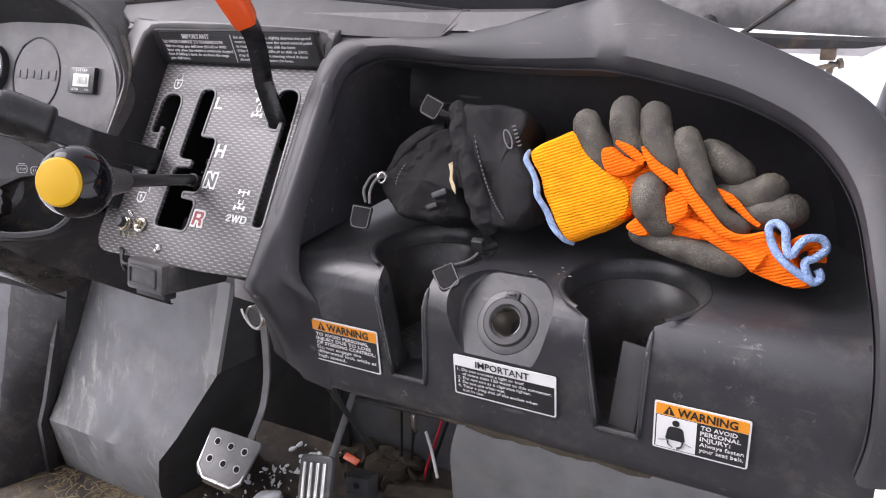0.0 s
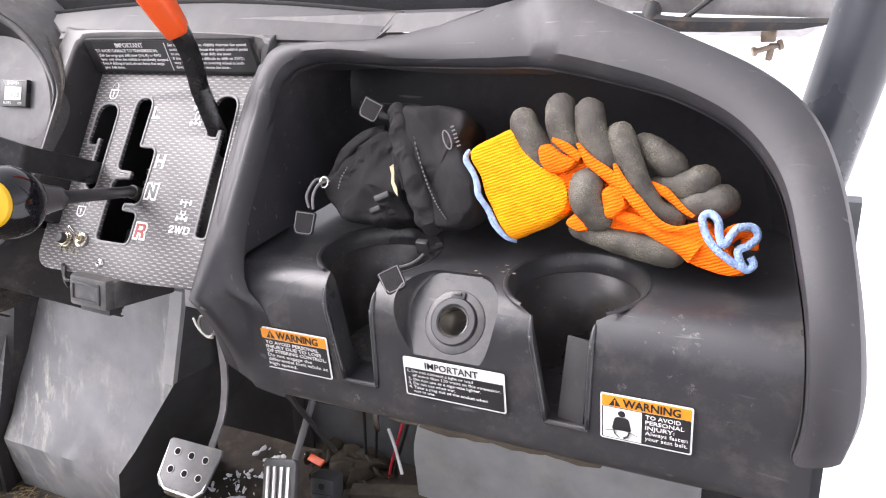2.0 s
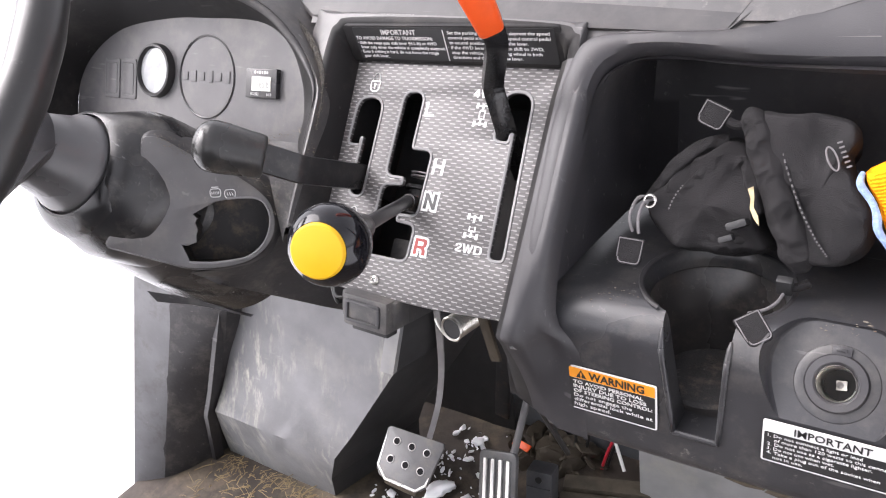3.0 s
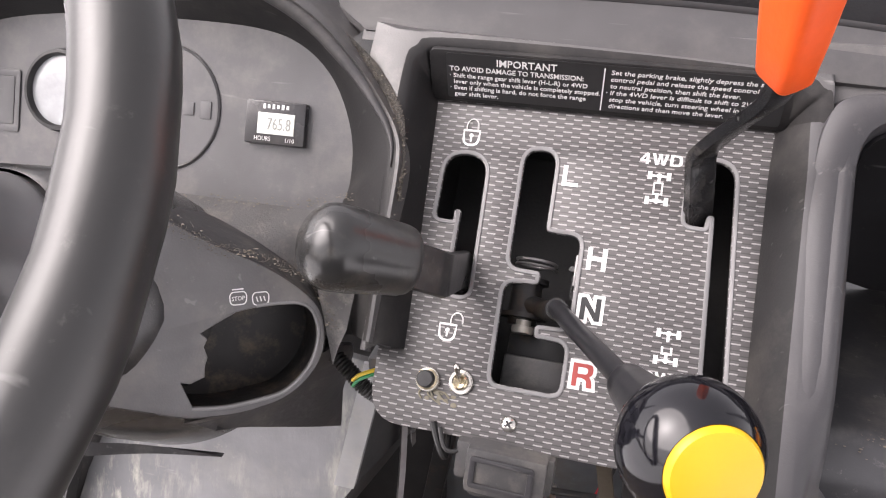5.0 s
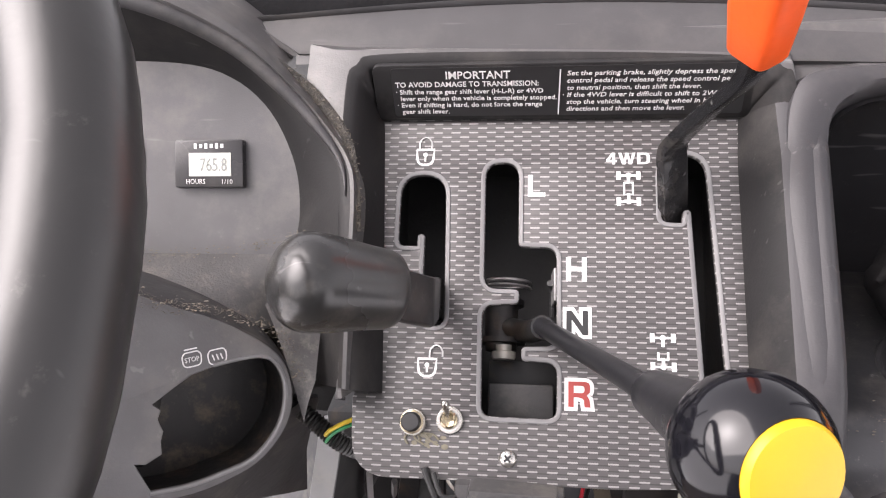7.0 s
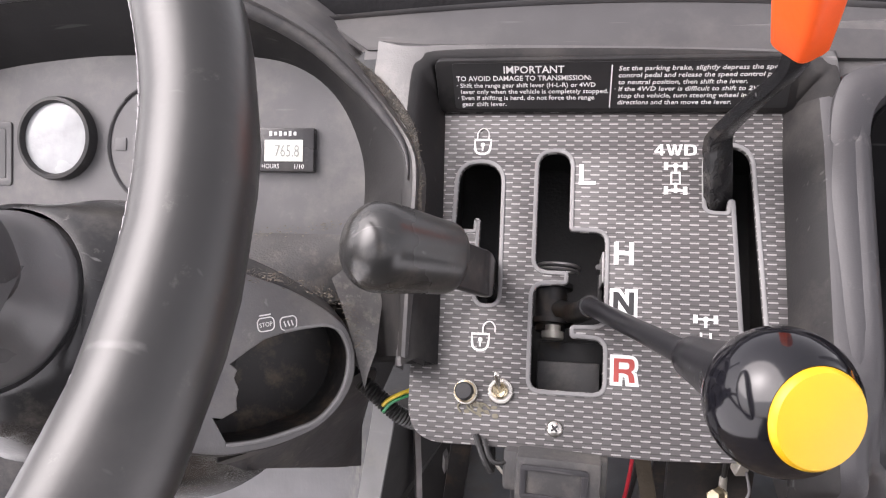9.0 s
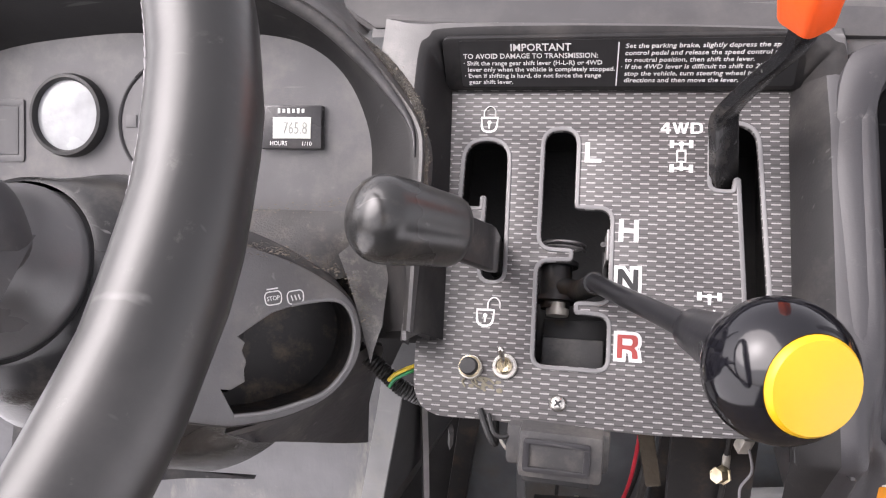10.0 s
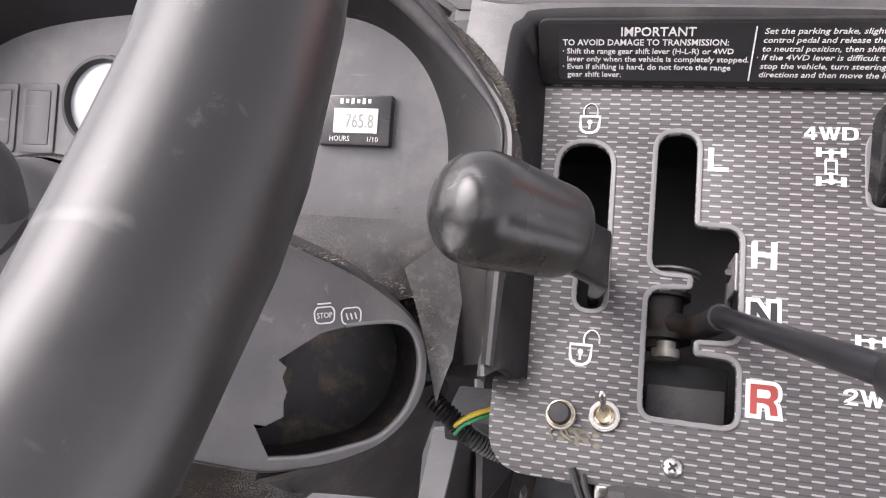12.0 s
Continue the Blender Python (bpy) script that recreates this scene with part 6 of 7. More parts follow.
CHAFF = mat("dry_chaff", (0.105, 0.090, 0.070), 0.9, vary=0.35, scale=200)
tagged(part("chaff", fibres(groove, 220, 0.0022, 0.0013, 31), CHAFF), "dry hairs and chaff in the groove beside the cowl", "chaff", kind="stuff")
tagged(part("chaff", fibres(ridge, 220, 0.0032, 0.0012, 32), CHAFF), "dry hairs and chaff along the column cover's ridge", "chaff", kind="stuff")
chips = [V3(0.012, 0.013, 0.9978), V3(0.020, 0.019, 1.0000), V3(0.030, 0.021, 1.0006), V3(0.041, 0.022, 1.0006)]
tagged(part("grit", grit(chips, 70, 0.0045, 0.00045, 21), GRIT), "pale chips and dirt specks on the tray shelf", "grit", kind="stuff")
chips = [V3(0.160, 0.032, 0.9970), V3(0.172, 0.037, 1.0002), V3(0.190, 0.040, 1.0006), V3(0.200, 0.046, 1.0006)]
tagged(part("grit", grit(chips, 55, 0.0045, 0.0006, 22), GRIT), "pale chips of dirt beside the power socket", "grit", kind="stuff")


# ---------------------------------------------------------------- power socket
so = thing("power_socket", "round grey power socket with an open metal sleeve", "socket", POD @ pose(0, -0.001, 0.0008))
part("flange", revolve([(0.0180, -0.001), (0.0178, 0.0022), (0.0168, 0.0034), (0.0128, 0.0036), (0.0116, 0.0026), (0.0112, -0.004)], 44, hollow=True), PLASTIC, so)
part("sleeve", revolve([(0.0112, 0.0022), (0.0106, 0.0026), (0.0102, 0.0010), (0.0100, -0.036)], 36, hollow=True), STEEL, so, "bright worn metal sleeve")
part("sleeve_bottom", revolve([(0.0100, -0.0355), (0.006, -0.037), (0.0, -0.037)], 24), RUBBER, so)
part("contact", revolve([(0.0022, -0.036), (0.0022, -0.030), (0.0, -0.0295)], 12), GREYMETAL, so)
part("terminal", box((0.0062, 0.0062, 0.002), pose(0.001, 0, -0.031, 0, 0, 8), 0.0006), STEEL, so)
part("hinge", box((0.0110, 0.0055, 0.0040), pose(0, 0.0195, 0.0010), 0.0010), PLASTIC, so)
part("catch", box((0.0060, 0.0020, 0.0030), pose(0, 0.0200, 0.0032), 0.0005), DARKPL, so)


# ---------------------------------------------------------------- gloves
def finger(name, pts, r, parent, material=COATED, flat=0.85):
    line = catmull(pts, 4)
    rr = r if isinstance(r, (list, tuple)) else [r, r]
    n = len(line)
    rad = [(rr[0] + (rr[1] - rr[0]) * i / (n - 1)) * (1 + 0.015 * math.sin(i * 2.3 + pts[0][0] * 900)) for i in range(n)]
    bm = capsule(line, rad, 16, flat, (0, -1, 0.2))
    for v in bm.verts:
        v.co += 0.0007 * V3(noise.noise(v.co * 160), noise.noise(v.co * 160 + V3(7, 0, 0)), noise.noise(v.co * 160 + V3(0, 9, 0)))
    return part(name, bm, material, parent)


def cushion(outline, thick, m, dome=0.6, steps=4, wob=0.0015):
    """A soft flat body with a rounded edge from an outline in the plane of m."""
    pts = catmull([(x, y, 0) for x, y in outline], 4, True)
    c = sum(pts, V3(0, 0, 0)) / len(pts)
    rings = []
    for k in range(-steps, steps + 1):
        a = k / steps * math.pi / 2
        s = 1 - dome * (1 - math.cos(a) ** 0.6) if abs(k) < steps else 1 - dome
        rings.append([m @ (c + (p - c) * s + V3(0, 0, thick / 2 * math.sin(a))) for p in pts])
    bm = loft(rings, True, (False, False))
    bm.verts.ensure_lookup_table()
    n = len(pts)
    for row, zz in ((bm.verts[:n], -1), (bm.verts[-n:], 1)):
        q = bm.verts.new(m @ (c + V3(0, 0, zz * thick / 2 * 1.06)))
        for i in range(n):
            bm.faces.new((row[i], row[(i + 1) % n], q))
    bmesh.ops.recalc_face_normals(bm, faces=bm.faces)
    for v in bm.verts:
        v.co += wob * V3(noise.noise(v.co * 70), noise.noise(v.co * 70 + V3(5, 0, 0)), noise.noise(v.co * 70 + V3(0, 5, 0)))
    return bm


LEAN = frame_of((0, 0.055, 1.0), (1, 0, 0), (0, 0.28, 1))     # the plane in which the gloves lie
glove = thing("work_glove", "orange knit work glove with grey latex fingers and blue hem", "glove", group="work gloves")
CUFFA = [(0.163, 0.083), (0.180, 0.095), (0.198, 0.102), (0.206, 0.090), (0.221, 0.077), (0.238, 0.069), (0.244, 0.055), (0.240, 0.044), (0.226, 0.034), (0.202, 0.022), (0.191, 0.031), (0.180, 0.049), (0.172, 0.066)]
part("knit_cuff", cushion(CUFFA, 0.034, LEAN @ pose(0, 0, -0.003), 0.22), LITYARN, glove, "orange knitted cuff, its strong light painted in as yellow")
hem = [LEAN @ V3(x, y, z) for x, y, z in ((0.1620, 0.084, 0.004), (0.1625, 0.078, 0.011), (0.1700, 0.069, 0.014), (0.1735, 0.061, 0.014), (0.1755, 0.053, 0.015), (0.1830, 0.043, 0.014), (0.1890, 0.032, 0.013), (0.1965, 0.024, 0.010), (0.2020, 0.021, 0.004))]
part("hem", sweep(catmull(hem, 5), [0.0016, 0.0024, 0.0020, 0.0026, 0.0021, 0.0026, 0.0020, 0.0016], 8), BLUEHEM, glove, "light blue overlocked hem")
part("knit_back", cushion([(0.215, 0.080), (0.236, 0.083), (0.262, 0.079), (0.285, 0.062), (0.300, 0.045), (0.300, 0.030), (0.275, 0.032), (0.250, 0.045), (0.228, 0.058)], 0.022, LEAN @ pose(0, 0, 0.000), 0.3), KNIT, glove)


def gp(x, z, out=0.010):
    return LEAN @ V3(x, z, out)


def gusset(pts, r, parent, out=0.018):
    """A narrow knitted strip between coated fingers."""
    line = catmull([gp(x, z, out) for x, z in pts], 5)
    return part("knit_gusset", sweep(line, r, 10, flat=0.5, up=(0, -1, 0.2)), KNIT, parent)


finger("latex_finger", [gp(0.2035, 0.1065, 0.006), gp(0.2098, 0.0962, 0.008), gp(0.222, 0.080, 0.004)], [0.0100, 0.0115], glove)
finger("latex_finger", [gp(0.2300, 0.1165, 0.006), gp(0.2322, 0.1060, 0.009), gp(0.2385, 0.0890, 0.006)], [0.0108, 0.0112], glove)
finger("latex_finger", [gp(0.2510, 0.1135, 0.008), gp(0.2548, 0.1004, 0.011), gp(0.2660, 0.0800, 0.010)], [0.0108, 0.0108], glove)
finger("latex_finger", [gp(0.2735, 0.0990, 0.010), gp(0.2794, 0.0867, 0.013), gp(0.2872, 0.0704, 0.014), gp(0.2985, 0.0535, 0.012), gp(0.3120, 0.0475, 0.007)], [0.0100, 0.0075], glove)
finger("latex_thumb", [gp(0.2545, 0.0660, 0.016), gp(0.2550, 0.0560, 0.018), gp(0.2625, 0.0450, 0.013)], [0.0118, 0.0108], glove)
part("knit_patch", cushion([(0.219, 0.090), (0.228, 0.091), (0.238, 0.086), (0.248, 0.082), (0.240, 0.073), (0.228, 0.071), (0.220, 0.079)], 0.020, LEAN @ pose(0, 0, 0.007), 0.35), KNIT, glove)
part("knit_patch", cushion([(0.266, 0.063), (0.274, 0.067), (0.281, 0.062), (0.283, 0.053), (0.276, 0.046), (0.270, 0.045), (0.267, 0.053)], 0.020, LEAN @ pose(0, 0, 0.012), 0.35), KNIT, glove)
part("knit_patch", cushion([(0.241, 0.039), (0.248, 0.047), (0.253, 0.042), (0.258, 0.035), (0.249, 0.034)], 0.014, LEAN @ pose(0, 0, 0.010), 0.35), KNIT, glove)
gusset(((0.2285, 0.0955), (0.2382, 0.0905), (0.2490, 0.0835)), [0.0012, 0.0034, 0.0030], glove, 0.0165)
gusset(((0.2470, 0.0935), (0.2560, 0.0825), (0.2649, 0.0765), (0.2749, 0.0697), (0.2830, 0.0610)), [0.0010, 0.0036, 0.0042, 0.0046, 0.0030], glove, 0.0195)
gusset(((0.2730, 0.0815), (0.2805, 0.0675), (0.2905, 0.0565), (0.3035, 0.0450), (0.3155, 0.0420), (0.3290, 0.0460)), [0.0010, 0.0038, 0.0042, 0.0032, 0.0022, 0.0020], glove, 0.0215)

glb = thing("work_glove", "orange knit work glove lying palm up, cuff curled open", "glove", group="work gloves")
finger("latex_finger", [gp(0.287, 0.092, -0.004), gp(0.297, 0.0875, 0.000), gp(0.3065, 0.0810, 0.000)], [0.0105, 0.0105], glb)
finger("latex_finger", [gp(0.298, 0.0640, -0.002), gp(0.3160, 0.0680, 0.002), gp(0.3270, 0.0725, 0.001)], [0.0100, 0.0112], glb)
finger("latex_finger", [gp(0.306, 0.0540, -0.002), gp(0.3250, 0.0570, 0.003), gp(0.3400, 0.0605, 0.002)], [0.0090, 0.0115], glb)
finger("latex_finger", [gp(0.2480, 0.0350, 0.006), gp(0.2708, 0.0300, 0.009), gp(0.2938, 0.0265, 0.010), gp(0.3110, 0.0245, 0.008)], [0.0072, 0.0108], glb)
part("latex_palm", cushion([(0.268, 0.050), (0.285, 0.058), (0.305, 0.056), (0.318, 0.046), (0.316, 0.030), (0.300, 0.024), (0.276, 0.030)], 0.022, LEAN @ pose(0, 0, -0.006), 0.35), COATED, glb)
gusset(((0.2945, 0.0705), (0.3044, 0.0650), (0.3110, 0.0600), (0.3178, 0.0540), (0.3245, 0.0500)), [0.0012, 0.0034, 0.0026, 0.0020, 0.0012], glb, 0.0120)
gusset(((0.2725, 0.0490), (0.2880, 0.0445), (0.3030, 0.0385), (0.3190, 0.0320), (0.3280, 0.0270)), [0.0030, 0.0042, 0.0050, 0.0065, 0.0080], glb, 0.0160)
part("knit_cuff", cushion([(0.307, 0.040), (0.322, 0.0425), (0.331, 0.047), (0.340, 0.040), (0.350, 0.030), (0.359, 0.017), (0.350, 0.0135), (0.336, 0.016), (0.321, 0.021), (0.314, 0.031)], 0.026, LEAN @ pose(0, 0, 0.003), 0.25), KNIT, glb, "orange knitted cuff")
part("knit_fold", sweep(catmull([gp(0.344, 0.036, 0.010), gp(0.350, 0.042, 0.008), gp(0.358, 0.042, 0.006), gp(0.359, 0.032, 0.004)], 4), 0.006, 12, flat=0.6), KNIT, glb)
hem = [(0.3575, 0.0195, 0.013), (0.3481, 0.0256, 0.017), (0.3389, 0.0328, 0.018), (0.3330, 0.0413, 0.018), (0.3304, 0.0502, 0.016), (0.3345, 0.0533, 0.015), (0.3400, 0.0493, 0.017), (0.3417, 0.0404, 0.019), (0.3450, 0.0348, 0.020),
       (0.3490, 0.0420, 0.018), (0.3529, 0.0461, 0.016), (0.3604, 0.0465, 0.013), (0.3636, 0.0409, 0.012), (0.3590, 0.0350, 0.013), (0.3535, 0.0317, 0.016), (0.3549, 0.0255, 0.016), (0.3588, 0.0196, 0.014), (0.3630, 0.0228, 0.012), (0.3606, 0.0275, 0.012)]
part("hem", sweep(catmull([LEAN @ V3(*p) for p in hem], 5), 0.0026, 10), BLUEHEM, glb, "light blue overlocked hem, curled")

# ---------------------------------------------------------------- black nylon pouch
BAG = frame_of((0, 0.062, 1.0), (1, 0, 0), (0, 0.50, 1))
pouch = thing("nylon_pouch", "crumpled black nylon drawstring pouch with pull tabs", "bag")


def crumple(bm, amount=0.004, f=38):
    for _ in range(2):
        bmesh.ops.subdivide_edges(bm, edges=bm.edges[:], cuts=1, use_grid_fill=True, smooth=0.4)
    for v in bm.verts:
        c = v.co
        v.co += amount * V3(0.4 * noise.noise(c * f), noise.noise(c * f + V3(3, 1, 0)) + 0.6 * abs(noise.noise(c * f * 1.9)), 0.4 * noise.noise(c * f + V3(0, 8, 2)))
    return bm


part("body", crumple(cushion([(0.098, 0.112), (0.128, 0.112), (0.150, 0.109), (0.157, 0.097), (0.154, 0.084), (0.161, 0.073), (0.168, 0.066), (0.173, 0.050), (0.172, 0.037), (0.166, 0.027), (0.154, 0.0195), (0.132, 0.019), (0.121, 0.039), (0.110, 0.062), (0.096, 0.090)], 0.046, BAG @ pose(0, 0, 0.006), 0.24), 0.006, 40), NYLON, pouch, "padded black body")
part("seam_roll", crumple(sweep(catmull([BAG @ V3(x, y, z) for x, y, z in ((0.0935, 0.109, 0.016), (0.0975, 0.104, 0.023), (0.1034, 0.091, 0.026), (0.1124, 0.0709, 0.027), (0.1226, 0.0492, 0.027), (0.1335, 0.026, 0.023), (0.137, 0.019, 0.014))], 5), [0.0050, 0.0086, 0.0090, 0.0094, 0.0098, 0.0092, 0.0055], 12), 0.004, 80), NYLON, pouch, "rolled padded edge")
st = catmull([BAG @ V3(x, y, z) for x, y, z in ((0.1100, 0.1060, 0.0290), (0.1210, 0.0780, 0.0310), (0.1322, 0.0546, 0.0315), (0.1430, 0.0373, 0.0310), (0.1515, 0.0265, 0.0285))], 14)
part("piping", sweep(st, 0.0011, 6), NYLON, pouch)
for i in range(0, len(st) - 2, 2):
    part("stitch", sweep([p + OUT * 0.0010 for p in st[i:i + 2]], 0.0006, 5), STITCH, pouch)
part("gathered_neck", crumple(cushion([(0.030, 0.046), (0.042, 0.0620), (0.057, 0.0790), (0.078, 0.0920), (0.092, 0.0890), (0.103, 0.0689), (0.108, 0.046), (0.118, 0.0260), (0.100, 0.0200), (0.070, 0.0180), (0.050, 0.0190), (0.038, 0.0320)], 0.046, BAG @ pose(0, 0, -0.002), 0.26), 0.009, 40), NYLON, pouch, "gathered crumpled neck")
for pts, r in ((((0.0803, 0.0935, 0.012), (0.0643, 0.0879, 0.015), (0.0500, 0.0731, 0.016), (0.0400, 0.0580, 0.014), (0.0310, 0.0470, 0.011)), [0.0045, 0.0050, 0.0048, 0.0042, 0.0030]),
               (((0.0900, 0.0850, 0.012), (0.0700, 0.0700, 0.016), (0.0560, 0.0520, 0.016), (0.0480, 0.0380, 0.012)), [0.005, 0.0055, 0.0045, 0.003]),
               (((0.0420, 0.0330, 0.010), (0.0560, 0.0300, 0.015), (0.0750, 0.0290, 0.016), (0.1050, 0.0300, 0.013)), [0.003, 0.0048, 0.005, 0.004]),
               (((0.0950, 0.0820, 0.014), (0.1010, 0.0650, 0.016), (0.1060, 0.0480, 0.014)), [0.006, 0.007, 0.005])):
    part("fold", crumple(sweep(catmull([BAG @ V3(*p) for p in pts], 5), r, 12, flat=0.75), 0.004, 60), NYLON, pouch)
s2 = catmull([BAG @ V3(*p) for p in ((0.0590, 0.0600, 0.0265), (0.0545, 0.0515, 0.0265), (0.0510, 0.0424, 0.0235))], 8)
for i in range(0, len(s2) - 2, 2):
    part("stitch", sweep(s2[i:i + 2], 0.0006, 5), STITCH, pouch)


def tab(m, parent, w=0.0125, h=0.0165):
    out = rounded([(-w / 2, -h, 0.004), (w / 2, -h, 0.004), (w / 2 + 0.0008, 0, 0.001), (-w / 2 - 0.0008, 0, 0.001)])
    bm = sheet([out], 0.0022, 0.0005, 0.0011)
    bm.transform(m)
    t = part("pull_tab", bm, NYLON, parent, "grey-edged pull tab")
    part("edge", sweep([m @ V3(p.x, p.y, 0.0012) for p in offset_loop(out, -0.0007)] + [m @ V3(out[0].x, out[0].y, 0.0012)], 0.00045, 5), STITCH, t)


tab(frame_of((0.0345, 0.036, 1.0365), (1, 0.1, -0.08), (0.12, 0.45, 0.9)), pouch, 0.0155, 0.0175)
tab(BAG @ pose(0.0735, 0.1145, 0.020, 0, 0, -22), pouch, 0.017, 0.0155)
part("cord", sweep(catmull([BAG @ V3(*p) for p in ((0.0800, 0.1040, 0.0205), (0.0860, 0.1020, 0.0200), (0.0930, 0.1040, 0.0190), (0.0985, 0.1060, 0.0170))], 5), 0.0032, 8), NYLON, pouch)
tab(frame_of((0.1130, 0.020, 1.0035), (0.6, 0.5, 0.25), (-0.55, 0.5, 0.45)), pouch, 0.015, 0.020)
for pts, r in ((((0.032, 0.044, 1.037), (0.0285, 0.048, 1.046), (0.030, 0.060, 1.0545), (0.037, 0.066, 1.0535)), 0.0012), (((0.037, 0.042, 1.037), (0.0345, 0.048, 1.046), (0.035, 0.058, 1.0525), (0.040, 0.066, 1.0525)), 0.0012),
               (((0.1290, 0.052, 1.006), (0.1270, 0.040, 1.004), (0.122, 0.030, 1.0035), (0.114, 0.022, 1.004)), 0.0011), (((0.142, 0.056, 1.012), (0.136, 0.052, 1.010), (0.1300, 0.050, 1.010)), 0.003)):
    part("cord", sweep(catmull(pts, 5), r, 8), STITCH if r < 0.002 else NYLON, pouch)
part("cord_ring", sweep([V3(0.0385 + 0.0038 * math.cos(a), 0.060 + 0.002 * math.sin(a), 1.0535 + 0.0038 * math.sin(a)) for a in (k * 0.4 for k in range(17))], 0.0010, 6), STEEL, pouch)
part("cord_lock", box((0.010, 0.006, 0.013), pose(0.1290, 0.050, 1.0110, 20, 0, 0), 0.0015), RUBBER, pouch)
part("buckle", box((0.013, 0.005, 0.012), BAG @ pose(0.0980, 0.0390, 0.0300, 0, 0, 25), 0.0015), RUBBER, pouch, "small black side-release buckle")
part("buckle_tongue", box((0.009, 0.004, 0.010), BAG @ pose(0.0925, 0.0290, 0.0290, 0, 0, 25), 0.0012), RUBBER, pouch)
part("care_tag", sheet([[(0, 0), (0.003, 0.002), (0.0045, -0.004), (0.0052, -0.011), (0.0085, -0.016), (0.010, -0.022), (0.0062, -0.018), (0.0030, -0.012), (0.0026, -0.006)]], 0.0008), CREAM, pouch, "frayed cream tag").matrix_basis = BAG @ pose(0.1015, 0.0620, 0.0345)
LOGO = BAG @ pose(0.1455, 0.0850, 0.0315, 0, 8, 27)
part("maker_mark", sweep([LOGO @ V3(0.0026 * math.cos(a), 0.0075 * math.sin(a), 0) for a in (k * math.pi / 10 for k in range(21))], 0.0006, 5), STITCH, pouch)
for k in range(6):
    part("maker_mark", box((0.0030, 0.0011, 0.0008), LOGO @ pose(0.0068, 0.0080 - 0.0031 * k, -0.0004, 0, 8, 0), 0.0002), STITCH, pouch)

# ---------------------------------------------------------------- pedals
PEDALPAD = mat("dirty_pedal_steel", (0.085, 0.085, 0.088), 0.45, metal=0.0, bump=0.2, bump_scale=250, dust=(0.20, 0.17, 0.14), dust_amount=0.5, dust_scale=35)
PEDALROD = mat("scuffed_grey_rod", (0.13, 0.128, 0.13), 0.45, bump=0.1, bump_scale=200, scratch=0.3, dust=(0.12, 0.10, 0.08), dust_amount=0.4, dust_scale=40)
PEDALRIB = mat("worn_pedal_metal", (0.70, 0.69, 0.67), 0.32, metal=0.7, bump=0.15, bump_scale=250, dust=(0.12, 0.09, 0.07), dust_amount=0.3, dust_scale=60)
bp = thing("brake_pedal", "steel brake pedal with raised studs on a grey arm", "pedal")
PF = frame_of((-0.317, 0.148, 0.601), (0.99, 0.03, -0.10), (0.0, 0.70, 0.62))
pad = sheet([rounded([(-0.033, -0.036, 0.010), (0.037, -0.036, 0.016), (0.042, 0.030, 0.004), (-0.040, 0.026, 0.004)])], 0.005, 0.0012, 0.0)
pad.transform(PF)
part("pad", pad, PEDALPAD, bp)
part("pad_edge", sweep([PF @ V3(*p) for p in ((-0.040, 0.024, -0.002), (-0.036, -0.028, -0.003), (-0.020, -0.037, -0.003), (0.026, -0.037, -0.003), (0.036, -0.026, -0.003), (0.042, 0.026, -0.002))], 0.0022, 8), PEDALPAD, bp)
part("worn_edge", sweep([PF @ V3(*p) for p in ((-0.0405, 0.022, -0.001), (-0.0365, -0.024, -0.001), (-0.020, -0.0368, -0.001), (0.026, -0.0368, -0.001), (0.0365, -0.026, -0.001), (0.038, -0.012, -0.001))], [0.0008, 0.0020, 0.0024, 0.0022, 0.0020, 0.0008], 8), PEDALRIB, bp, "bright worn lower edge")
part("lower_block", box((0.050, 0.012, 0.030), PF @ pose(0.002, -0.038, -0.020), 0.004), MUD, bp, "muddy back of the pedal")
for ix in range(3):
    for iy in range(2):
        x, y = -0.022 + 0.023 * ix, 0.012 - 0.024 * iy
        part("stud", revolve([(0.0056, -0.0004), (0.0054, 0.0009), (0.0044, 0.0011), (0.0040, 0.0)], 20, PF @ pose(x, y, 0), hollow=True), GREYMETAL, bp)
        part("stud_hole", revolve([(0.0041, 0.0006), (0.0040, 0.0010), (0.0, 0.0010)], 16, PF @ pose(x, y, 0)), PADPL, bp)
part("arm", sweep(catmull([(-0.3080, 0.182, 0.600), (-0.3132, 0.2164, 0.623), (-0.3147, 0.2329, 0.646), (-0.3147, 0.2466, 0.690), (-0.312, 0.252, 0.78), (-0.308, 0.25, 0.92)], 5), 0.0080, 4, flat=0.5, up=(1, 0, 0)), GREYMETAL, bp)
ac = thing("accelerator_pedal", "ribbed black and steel accelerator pedal on a thin rod", "pedal")
AF = frame_of((-0.229, 0.209, 0.5275), (0.95, 0.02, 0.20), (0.10, 0.52, 0.80))
pad = sheet([rounded([(-0.026, -0.075, 0.006), (0.026, -0.075, 0.006), (0.028, 0.045, 0.008), (-0.028, 0.045, 0.008)])], 0.008, 0.0015, 0.0)
pad.transform(AF)
part("pad", pad, PEDALPAD, ac)
for k in range(4):
    part("rib", box((0.0055, 0.108, 0.004), AF @ pose(-0.018 + 0.012 * k, -0.018, 0.0012), 0.0012), PEDALRIB, ac)
part("rod", sweep(catmull([(-0.2155, 0.229, 0.550), (-0.2164, 0.2379, 0.5596), (-0.2215, 0.290, 0.601), (-0.228, 0.350, 0.645), (-0.232, 0.385, 0.672)], 5), 0.0052, 10), PEDALROD, ac)

